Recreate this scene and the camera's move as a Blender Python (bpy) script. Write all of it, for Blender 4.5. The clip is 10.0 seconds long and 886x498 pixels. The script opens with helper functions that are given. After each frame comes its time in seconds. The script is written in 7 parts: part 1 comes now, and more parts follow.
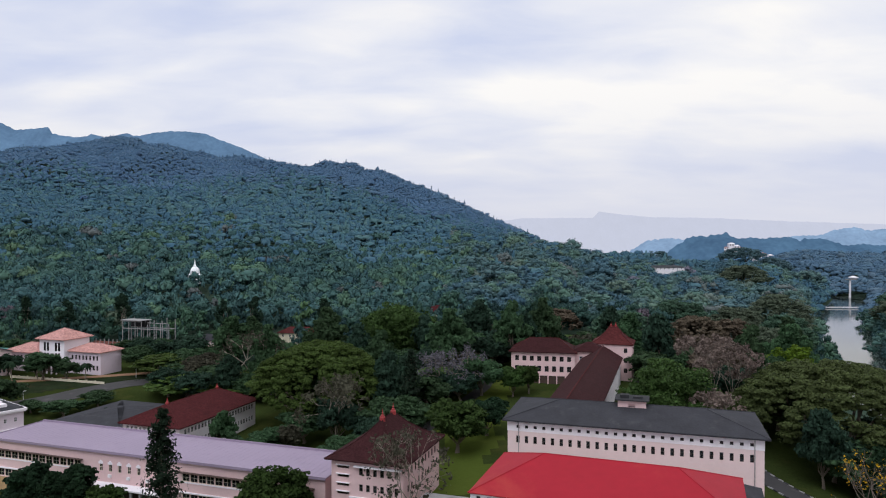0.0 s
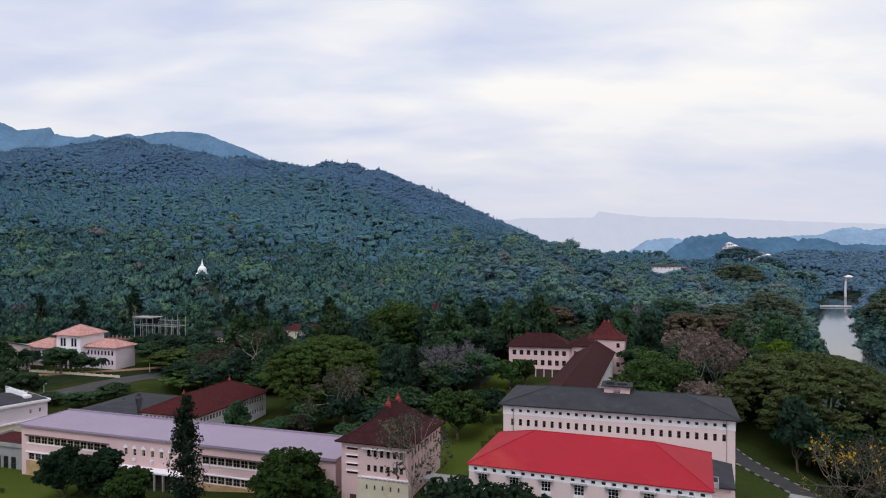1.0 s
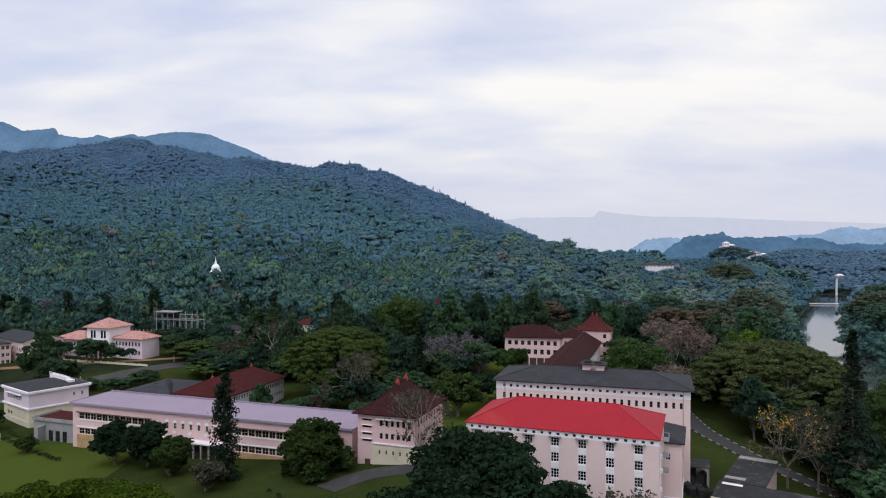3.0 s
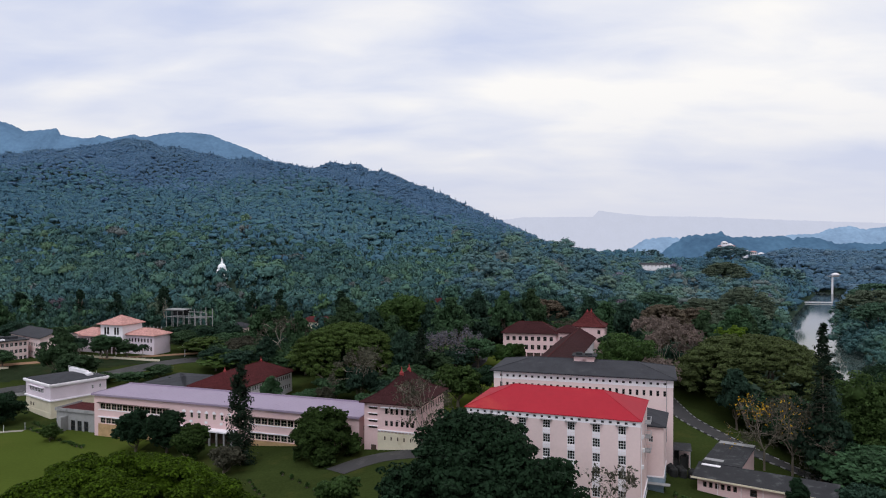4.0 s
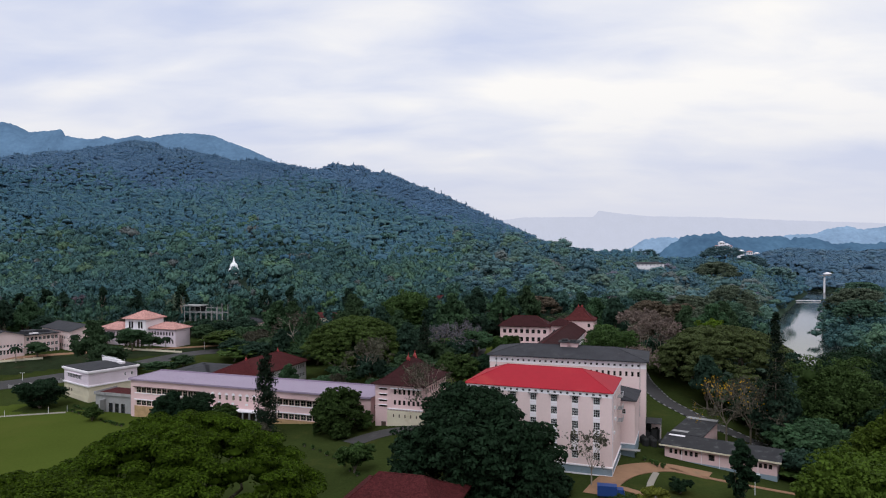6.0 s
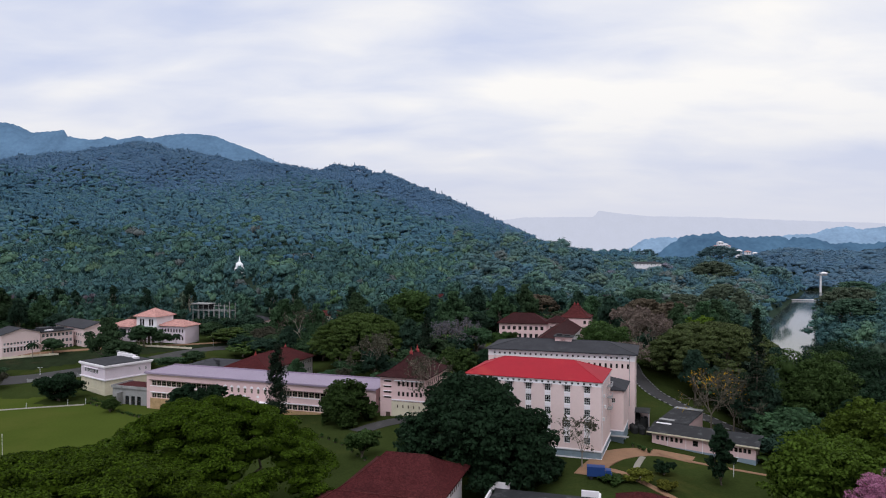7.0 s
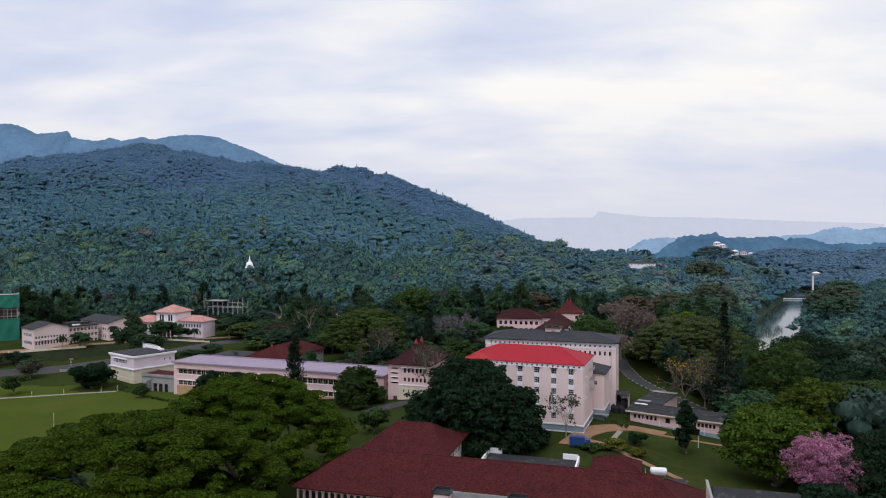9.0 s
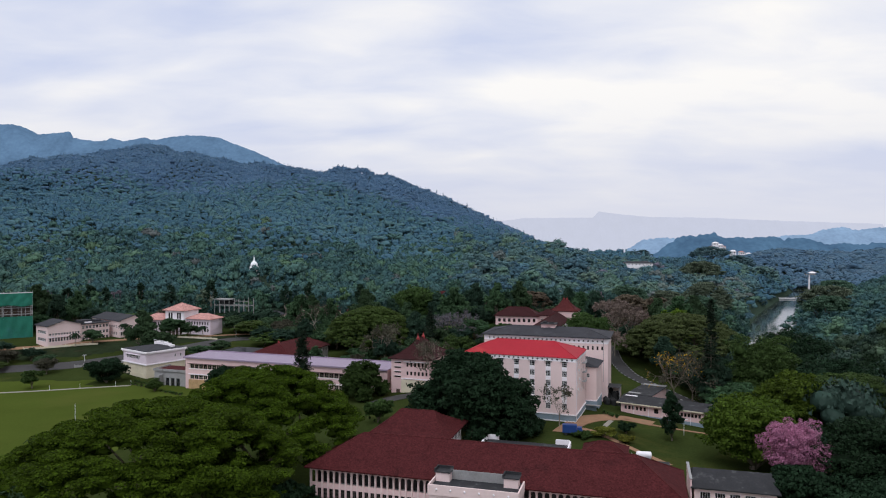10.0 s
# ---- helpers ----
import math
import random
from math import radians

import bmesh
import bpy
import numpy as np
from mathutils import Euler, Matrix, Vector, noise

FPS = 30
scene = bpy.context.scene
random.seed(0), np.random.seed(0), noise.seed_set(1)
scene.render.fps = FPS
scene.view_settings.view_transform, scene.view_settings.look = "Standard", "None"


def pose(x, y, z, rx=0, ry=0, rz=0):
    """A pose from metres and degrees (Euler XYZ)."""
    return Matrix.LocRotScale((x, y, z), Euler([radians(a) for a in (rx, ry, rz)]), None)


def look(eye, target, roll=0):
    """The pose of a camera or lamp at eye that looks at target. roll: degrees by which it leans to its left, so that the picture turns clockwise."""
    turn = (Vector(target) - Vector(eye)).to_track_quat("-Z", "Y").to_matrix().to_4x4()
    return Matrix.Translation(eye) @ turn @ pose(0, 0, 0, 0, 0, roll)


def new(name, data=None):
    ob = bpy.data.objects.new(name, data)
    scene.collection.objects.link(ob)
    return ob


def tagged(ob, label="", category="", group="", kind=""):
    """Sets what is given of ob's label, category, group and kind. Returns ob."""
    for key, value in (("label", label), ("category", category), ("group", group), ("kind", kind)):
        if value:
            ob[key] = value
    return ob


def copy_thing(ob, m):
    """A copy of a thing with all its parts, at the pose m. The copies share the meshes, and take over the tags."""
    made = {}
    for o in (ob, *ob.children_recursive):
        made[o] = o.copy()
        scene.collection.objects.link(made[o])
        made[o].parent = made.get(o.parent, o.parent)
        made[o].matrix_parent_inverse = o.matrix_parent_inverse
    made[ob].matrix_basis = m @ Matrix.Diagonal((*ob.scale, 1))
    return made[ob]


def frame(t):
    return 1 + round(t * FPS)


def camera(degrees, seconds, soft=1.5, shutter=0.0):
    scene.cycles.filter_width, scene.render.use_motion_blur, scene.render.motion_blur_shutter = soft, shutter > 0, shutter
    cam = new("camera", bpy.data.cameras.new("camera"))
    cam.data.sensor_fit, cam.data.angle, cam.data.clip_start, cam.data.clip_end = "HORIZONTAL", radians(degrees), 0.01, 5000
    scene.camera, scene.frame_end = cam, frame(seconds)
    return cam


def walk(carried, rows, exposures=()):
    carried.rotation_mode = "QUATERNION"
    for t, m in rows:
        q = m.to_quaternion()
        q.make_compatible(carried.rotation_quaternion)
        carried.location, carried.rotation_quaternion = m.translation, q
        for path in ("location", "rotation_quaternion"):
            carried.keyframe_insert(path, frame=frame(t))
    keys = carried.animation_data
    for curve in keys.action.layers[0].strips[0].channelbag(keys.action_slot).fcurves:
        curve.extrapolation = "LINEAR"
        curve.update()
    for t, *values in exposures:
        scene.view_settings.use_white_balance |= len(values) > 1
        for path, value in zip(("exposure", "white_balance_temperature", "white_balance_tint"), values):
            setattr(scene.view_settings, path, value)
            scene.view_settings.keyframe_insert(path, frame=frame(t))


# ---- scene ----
cam = camera(65.5, 10.0, 1.1)
METRES, EYE, TILT, LEAN, TURN = 130.0, 55.0, -0.5, 0.0, 0.0
ROWS = [
    (0.0, 0.0000, 0.0000, 0.0000, -0.000, 0.000, -0.000),
    (0.5, -0.0006, -0.0494, -0.0004, 0.016, -0.016, 0.010),
    (1.0, -0.0013, -0.0991, -0.0009, 0.033, -0.024, 0.010),
    (1.5, -0.0021, -0.1493, -0.0014, 0.049, -0.041, 0.000),
    (2.0, -0.0028, -0.1998, -0.0017, 0.073, -0.065, -0.000),
    (2.5, -0.0033, -0.2500, -0.0021, 0.082, -0.065, -0.000),
    (4.0, -0.0056, -0.4007, -0.0025, 0.114, -0.098, 0.040),
    (4.5, -0.0060, -0.4506, -0.0029, 0.130, -0.106, 0.050),
    (5.0, -0.0066, -0.5008, -0.0033, 0.155, -0.098, 0.050),
    (5.5, -0.0073, -0.5512, -0.0037, 0.171, -0.098, 0.040),
    (7.0, -0.0099, -0.7005, -0.0044, 0.228, -0.106, 0.040),
    (7.5, -0.0107, -0.7506, -0.0046, 0.244, -0.098, 0.040),
    (8.0, -0.0112, -0.8006, -0.0048, 0.261, -0.090, 0.030),
    (8.5, -0.0121, -0.8509, -0.0049, 0.261, -0.090, 0.030),
    (9.0, -0.0126, -0.9007, -0.0051, 0.277, -0.082, 0.020),
    (9.5, -0.0134, -0.9511, -0.0052, 0.285, -0.082, 0.020),
    (10.0, -0.0139, -0.9998, -0.0055, 0.293, -0.073, 0.010),
]
walk(cam, [(t, pose(0, 0, EYE, TILT, LEAN, TURN) @ pose(METRES * x, METRES * y, METRES * z, 90 + pitch, roll, yaw)) for t, x, y, z, yaw, pitch, roll in ROWS])


# ---- world, sun, exposure ----
world = bpy.data.worlds.new("sky")
scene.world = world
world.use_nodes = True
SUN_EL, SUN_AZ = 58.0, 198.0     # degrees above the horizon; degrees clockwise from the way ahead
SKY = 0.10


def build_sky():
    nt = world.node_tree
    nt.nodes.clear()
    n = lambda kind: nt.nodes.new(kind)
    out, bg, sky = n("ShaderNodeOutputWorld"), n("ShaderNodeBackground"), n("ShaderNodeTexSky")
    sky.sky_type, sky.sun_disc = "NISHITA", False
    sky.sun_elevation, sky.sun_rotation = radians(SUN_EL), radians(SUN_AZ)
    sky.air_density, sky.dust_density = 1.0, 2.0
    tc, mp, sep = n("ShaderNodeTexCoord"), n("ShaderNodeMapping"), n("ShaderNodeSeparateXYZ")
    # cloud sheet: the direction is laid out on a flat layer, so that clouds flatten towards the horizon
    add, div = n("ShaderNodeMath"), n("ShaderNodeVectorMath")
    add.operation, div.operation = "ADD", "DIVIDE"
    add.inputs[1].default_value = 0.22
    comb = n("ShaderNodeCombineXYZ")
    nt.links.new(tc.outputs["Generated"], sep.inputs[0])
    nt.links.new(sep.outputs["Z"], add.inputs[0])
    for k in range(3):
        nt.links.new(add.outputs[0], comb.inputs[k])
    nt.links.new(tc.outputs["Generated"], div.inputs[0])
    nt.links.new(comb.outputs[0], div.inputs[1])
    nt.links.new(div.outputs[0], mp.inputs["Vector"])
    mp.inputs["Scale"].default_value = (0.85, 1.5, 0.6)
    mp.inputs["Rotation"].default_value = (0, 0, radians(-14))
    big, small = n("ShaderNodeTexNoise"), n("ShaderNodeTexNoise")
    for tex, sc, det, rough in ((big, 1.0, 2.5, 0.45), (small, 3.0, 5, 0.5)):
        tex.inputs["Scale"].default_value = sc
        tex.inputs["Detail"].default_value = det
        tex.inputs["Roughness"].default_value = rough
        tex.inputs["Distortion"].default_value = 0.35
        nt.links.new(mp.outputs[0], tex.inputs["Vector"])
    mixf = n("ShaderNodeMix")
    mixf.inputs[0].default_value = 0.32
    nt.links.new(big.outputs["Fac"], mixf.inputs[2])
    nt.links.new(small.outputs["Fac"], mixf.inputs[3])
    ramp = n("ShaderNodeValToRGB")
    nt.links.new(mixf.outputs[0], ramp.inputs[0])
    e = ramp.color_ramp.elements
    e[0].position, e[0].color = 0.37, (6.3, 6.9, 8.9, 1)
    e[1].position, e[1].color = 0.62, (10.3, 10.05, 9.8, 1)
    mid = e.new(0.50)
    mid.color = (8.3, 8.5, 9.4, 1)
    mix = n("ShaderNodeMix")
    mix.data_type = "RGBA"
    mix.inputs[0].default_value = 0.93
    nt.links.new(sky.outputs[0], mix.inputs[6])
    nt.links.new(ramp.outputs[0], mix.inputs[7])
    # thick pale air low over the horizon
    low, air = n("ShaderNodeMapRange"), n("ShaderNodeMix")
    low.interpolation_type = "SMOOTHSTEP"
    low.inputs[1].default_value, low.inputs[2].default_value = -0.02, 0.24
    low.inputs[3].default_value, low.inputs[4].default_value = 0.95, 0.0
    nt.links.new(sep.outputs["Z"], low.inputs[0])
    air.data_type = "RGBA"
    nt.links.new(low.outputs[0], air.inputs[0])
    nt.links.new(mix.outputs[2], air.inputs[6])
    air.inputs[7].default_value = (6.7, 6.9, 8.0, 1)
    nt.links.new(air.outputs[2], bg.inputs["Color"])
    bg.inputs["Strength"].default_value = SKY
    nt.links.new(bg.outputs[0], out.inputs[0])


build_sky()
sun = new("sun", bpy.data.lights.new("sun", "SUN"))
sun.data.energy, sun.data.angle, sun.data.color = 1.7, radians(40), (0.90, 0.95, 1.0)
sun.matrix_world = look((0, 0, 0), (-math.sin(radians(SUN_AZ)) * math.cos(radians(SUN_EL)), -math.cos(radians(SUN_AZ)) * math.cos(radians(SUN_EL)), -math.sin(radians(SUN_EL))))
scene.view_settings.exposure = 0.0


# ---- materials ----
def material(name, colour, rough=0.8, spread=0.25, scale=0.4, fine=6.0, bump=0.15, island=0.0, object_random=0.0, metal=0.0, stain=None, spec=0.3):
    """A procedural surface: base colour varied at two scales, with stains and fine relief."""
    m = bpy.data.materials.new(name)
    m.use_nodes = True
    nt = m.node_tree
    b = nt.nodes["Principled BSDF"]
    b.inputs["Roughness"].default_value = rough
    b.inputs["Metallic"].default_value = metal
    b.inputs["Specular IOR Level"].default_value = spec
    n = lambda kind: nt.nodes.new(kind)
    tc = n("ShaderNodeNewGeometry")
    n1, n2 = n("ShaderNodeTexNoise"), n("ShaderNodeTexNoise")
    for tex, sc, det in ((n1, scale, 4), (n2, fine, 6)):
        tex.inputs["Scale"].default_value = sc
        tex.inputs["Detail"].default_value = det
        nt.links.new(tc.outputs["Position"], tex.inputs["Vector"])
    mixf = n("ShaderNodeMix")
    mixf.inputs[0].default_value = 0.45
    nt.links.new(n1.outputs["Fac"], mixf.inputs[2])
    nt.links.new(n2.outputs["Fac"], mixf.inputs[3])
    value = mixf.outputs[0]
    ramp = n("ShaderNodeValToRGB")
    nt.links.new(value, ramp.inputs[0])
    e = ramp.color_ramp.elements
    e[0].position, e[1].position = 0.3, 0.7
    e[0].color = tuple(c * (1 - spread) for c in colour) + (1,)
    e[1].color = tuple(min(1.0, c * (1 + spread)) for c in colour) + (1,)
    col = ramp.outputs[0]
    if stain:
        st = n("ShaderNodeTexNoise")
        st.inputs["Scale"].default_value = stain[1]
        st.inputs["Detail"].default_value = 7
        st.inputs["Roughness"].default_value = 0.65
        nt.links.new(tc.outputs["Position"], st.inputs["Vector"])
        sr = n("ShaderNodeMapRange")
        sr.inputs[1].default_value, sr.inputs[2].default_value = stain[2], stain[2] + 0.16
        sr.inputs[4].default_value = stain[3]
        nt.links.new(st.outputs["Fac"], sr.inputs[0])
        sm = n("ShaderNodeMix")
        sm.data_type = "RGBA"
        nt.links.new(sr.outputs[0], sm.inputs[0])
        nt.links.new(col, sm.inputs[6])
        sm.inputs[7].default_value = tuple(stain[0]) + (1,)
        col = sm.outputs[2]
    if island or object_random:
        hsv = n("ShaderNodeHueSaturation")
        nt.links.new(col, hsv.inputs["Color"])
        src = None
        if island:
            mr = n("ShaderNodeMapRange")
            mr.inputs[3].default_value, mr.inputs[4].default_value = 1 - island, 1 + island
            nt.links.new(tc.outputs["Random Per Island"], mr.inputs[0])
            src = mr.outputs[0]
        if object_random:
            oi, mr2, mr3 = n("ShaderNodeObjectInfo"), n("ShaderNodeMapRange"), n("ShaderNodeMapRange")
            mr2.inputs[3].default_value, mr2.inputs[4].default_value = 1 - object_random, 1 + object_random
            nt.links.new(oi.outputs["Random"], mr2.inputs[0])
            mr3.inputs[3].default_value, mr3.inputs[4].default_value = 0.5 - object_random * 0.07, 0.5 + object_random * 0.05
            nt.links.new(oi.outputs["Random"], mr3.inputs[0])
            nt.links.new(mr3.outputs[0], hsv.inputs["Hue"])
            if src:
                mul = n("ShaderNodeMath")
                mul.operation = "MULTIPLY"
                nt.links.new(src, mul.inputs[0])
                nt.links.new(mr2.outputs[0], mul.inputs[1])
                src = mul.outputs[0]
            else:
                src = mr2.outputs[0]
        nt.links.new(src, hsv.inputs["Value"])
        col = hsv.outputs[0]
    nt.links.new(col, b.inputs["Base Color"])
    if bump:
        bp = n("ShaderNodeBump")
        bp.inputs["Strength"].default_value = bump
        bp.inputs["Distance"].default_value = 0.1
        nt.links.new(n2.outputs["Fac"], bp.inputs["Height"])
        nt.links.new(bp.outputs[0], b.inputs["Normal"])
    return m


def roof_tiles(name, colour, dark, course=0.3, spread=0.16):
    """Clay tiles: courses as relief, blotches of lichen and newer tiles."""
    m = material(name, colour, 0.75, spread, 0.25, 3.5, 0.0, stain=(dark, 0.22, 0.55, 0.5), spec=0.04)
    nt = m.node_tree
    b = nt.nodes["Principled BSDF"]
    geo = nt.nodes.new("ShaderNodeNewGeometry")
    vor = nt.nodes.new("ShaderNodeTexVoronoi")
    vor.inputs["Scale"].default_value = 1.0 / course
    nt.links.new(geo.outputs["Position"], vor.inputs["Vector"])
    hsv = nt.nodes.new("ShaderNodeHueSaturation")
    old = b.inputs["Base Color"].links[0].from_socket
    sep = nt.nodes.new("ShaderNodeSeparateColor")
    nt.links.new(vor.outputs["Color"], sep.inputs[0])
    mr = nt.nodes.new("ShaderNodeMapRange")
    mr.inputs[3].default_value, mr.inputs[4].default_value = 0.72, 1.35
    nt.links.new(sep.outputs[0], mr.inputs[0])
    nt.links.new(old, hsv.inputs["Color"])
    nt.links.new(mr.outputs[0], hsv.inputs["Value"])
    nt.links.new(hsv.outputs[0], b.inputs["Base Color"])
    bp = nt.nodes.new("ShaderNodeBump")
    bp.inputs["Strength"].default_value = 0.5
    bp.inputs["Distance"].default_value = 0.08
    nt.links.new(vor.outputs["Distance"], bp.inputs["Height"])
    nt.links.new(bp.outputs[0], b.inputs["Normal"])
    return m


def glass_material():
    m = bpy.data.materials.new("window glass")
    m.use_nodes = True
    b = m.node_tree.nodes["Principled BSDF"]
    b.inputs["Base Color"].default_value = (0.12, 0.13, 0.14, 1)
    b.inputs["Roughness"].default_value = 0.06
    b.inputs["Transmission Weight"].default_value = 0.85
    b.inputs["IOR"].default_value = 1.2
    return m


M_PINK = material("pink wall paint", (0.68, 0.475, 0.47), 0.85, 0.07, 0.15, 2.0, 0.05, stain=((0.46, 0.35, 0.33), 0.12, 0.62, 0.4))
M_PINK2 = material("pale pink wall paint", (0.71, 0.55, 0.535), 0.85, 0.06, 0.12, 2.0, 0.05, stain=((0.52, 0.42, 0.40), 0.1, 0.62, 0.4))
M_WHITE = material("white wall paint", (0.80, 0.75, 0.78), 0.8, 0.06, 0.2, 2.5, 0.05, stain=((0.5, 0.48, 0.46), 0.15, 0.6, 0.5))
M_LILAC = material("lilac white wall paint", (0.66, 0.56, 0.62), 0.85, 0.07, 0.2, 2.5, 0.05, stain=((0.44, 0.38, 0.40), 0.15, 0.58, 0.5))
M_CREAM = material("cream plaster", (0.62, 0.55, 0.42), 0.85, 0.1, 0.3, 2.5, 0.08, stain=((0.40, 0.33, 0.22), 0.2, 0.56, 0.6))
M_OCHRE = material("ochre stone plinth", (0.42, 0.27, 0.14), 0.9, 0.3, 0.6, 3.0, 0.3)
M_BLUEBASE = material("blue grey plinth paint", (0.22, 0.28, 0.33), 0.8, 0.12, 0.3, 3.0, 0.08, stain=((0.12, 0.14, 0.15), 0.3, 0.55, 0.6))
M_RED = material("red metal roofing", (0.315, 0.015, 0.027), 0.6, 0.10, 0.08, 0.8, 0.05, stain=((0.442, 0.076, 0.051), 0.09, 0.56, 0.4), spec=0.12)
M_SLATE = material("grey asbestos roofing", (0.036, 0.036, 0.042), 0.8, 0.3, 0.3, 3.0, 0.15, stain=((0.075, 0.072, 0.075), 0.35, 0.57, 0.6), spec=0.15)
M_LAVENDER = material("lilac metal roofing", (0.292, 0.228, 0.307), 0.5, 0.06, 0.1, 1.5, 0.05, stain=((0.227, 0.177, 0.242), 0.2, 0.55, 0.5))
M_MAROON = roof_tiles("maroon clay tiles", (0.058, 0.0135, 0.0145), (0.027, 0.009, 0.010))
M_UMBER = roof_tiles("dark brown clay tiles", (0.036, 0.0125, 0.0135), (0.018, 0.009, 0.010))
M_MAROON2 = roof_tiles("weathered clay tiles", (0.070, 0.018, 0.018), (0.025, 0.010, 0.012), 0.5)
M_SALMON = roof_tiles("salmon clay tiles", (0.43, 0.225, 0.20), (0.34, 0.18, 0.165), 0.5, 0.15)
M_REDTRIM = material("red ridge tiles", (0.26, 0.035, 0.035), 0.6, 0.2, 0.5, 4.0, 0.1)
M_DARKROOF = material("dark tarred flat roof", (0.024, 0.024, 0.027), 0.85, 0.3, 0.4, 3.0, 0.2, stain=((0.12, 0.12, 0.12), 0.4, 0.55, 0.6))
M_CONCRETE = material("weathered concrete", (0.281, 0.273, 0.272), 0.9, 0.18, 0.4, 3.0, 0.15, stain=((0.125, 0.121, 0.120), 0.3, 0.55, 0.6))
M_FRAME = material("white window frame", (0.72, 0.71, 0.72), 0.6, 0.06, 0.5, 5.0, 0.0)
# Joinery brown, also laid on dark sheets that paint shade in recesses.
M_DARKFRAME_SHADE = material("dark brown joinery and shade", (0.07, 0.045, 0.035), 0.6, 0.2, 0.5, 5.0, 0.0)
M_GLASS = glass_material()
# Near-black colour that stands in for the shade inside buildings.
M_INSIDE_SHADE = material("painted interior shade", (0.05, 0.045, 0.045), 0.9, 0.2, 0.5, 3.0, 0.0)
M_ASPHALT = material("asphalt", (0.044, 0.041, 0.042), 0.85, 0.2, 0.15, 4.0, 0.1, stain=((0.12, 0.115, 0.11), 0.2, 0.55, 0.5))
M_EARTH = material("red bare earth", (0.26, 0.145, 0.085), 0.95, 0.25, 0.2, 2.5, 0.2, stain=((0.17, 0.12, 0.07), 0.2, 0.55, 0.7))
M_PATH = material("concrete footpath", (0.25, 0.225, 0.19), 0.9, 0.15, 0.3, 3.0, 0.1)
M_BARK = material("grey bark", (0.14, 0.115, 0.09), 0.9, 0.3, 0.8, 6.0, 0.3)
M_PALEBARK = material("pale bark", (0.24, 0.20, 0.165), 0.9, 0.25, 0.8, 6.0, 0.3)
M_NET = material("green scaffold netting", (0.016, 0.145, 0.10), 0.8, 0.25, 0.12, 1.5, 0.1, stain=((0.03, 0.15, 0.14), 0.08, 0.52, 0.8))
M_BLUE = material("blue truck paint", (0.014, 0.045, 0.17), 0.5, 0.1, 0.5, 4.0, 0.0)
M_RUBBER = material("black rubber", (0.02, 0.02, 0.02), 0.8, 0.1, 1.0, 4.0, 0.0)
M_METAL = material("galvanised metal", (0.5, 0.5, 0.52), 0.45, 0.1, 0.5, 4.0, 0.0, metal=0.6)


def leafy(m, share=0.3):
    """Leaves let a part of the light through: a translucent lobe of the same colour beside the glossy green one."""
    nt = m.node_tree
    b, out = nt.nodes["Principled BSDF"], nt.nodes["Material Output"]
    thin, mix = nt.nodes.new("ShaderNodeBsdfTranslucent"), nt.nodes.new("ShaderNodeMixShader")
    nt.links.new(b.inputs["Base Color"].links[0].from_socket, thin.inputs["Color"])
    mix.inputs[0].default_value = share
    nt.links.new(b.outputs[0], mix.inputs[1])
    nt.links.new(thin.outputs[0], mix.inputs[2])
    nt.links.new(mix.outputs[0], out.inputs["Surface"])
    return m


def foliage(name, colour, island=0.3, obj=0.18, rough=0.6, patch=None, spec=0.06):
    return leafy(material(name, colour, rough, 0.3, 0.12, 1.2, 0.0, island=island, object_random=obj, spec=spec, stain=patch))


M_LEAF = foliage("broad green leaves", (0.048, 0.086, 0.025))
M_DARKLEAF = foliage("dark glossy leaves", (0.015, 0.033, 0.016))
M_RAINLEAF = foliage("rain tree leaves", (0.041, 0.070, 0.006), 0.65, 0.04, spec=0.03)
M_BRIGHTLEAF = foliage("bright spring leaves", (0.062, 0.104, 0.014))
M_MIDLEAF = foliage("dark green valley leaves", (0.028, 0.055, 0.036))
M_DOMELEAF = foliage("olive green dome leaves", (0.062, 0.102, 0.026))
M_MANGO = foliage("warm dark mango leaves", (0.030, 0.049, 0.013))
M_YELLOWGREEN = foliage("yellow green leaves", (0.11, 0.115, 0.02))
M_FRESH = foliage("fresh light green leaves", (0.085, 0.145, 0.016))
M_TAWNY = foliage("olive brown rain tree leaves", (0.078, 0.104, 0.038))
M_OLIVE = foliage("olive leaves", (0.069, 0.066, 0.046))
M_PINELEAF = foliage("pine needles", (0.015, 0.027, 0.016))
M_BLOSSOM = foliage("pink blossom", (0.36, 0.15, 0.24), 0.4)
M_PALEBLOSSOM = foliage("dusty pink blossom", (0.170, 0.128, 0.112), 0.3)
M_VIOLET = foliage("violet blossom", (0.115, 0.108, 0.125), 0.3)
M_YELLOW = foliage("yellow blossom", (0.50, 0.34, 0.02), 0.3)


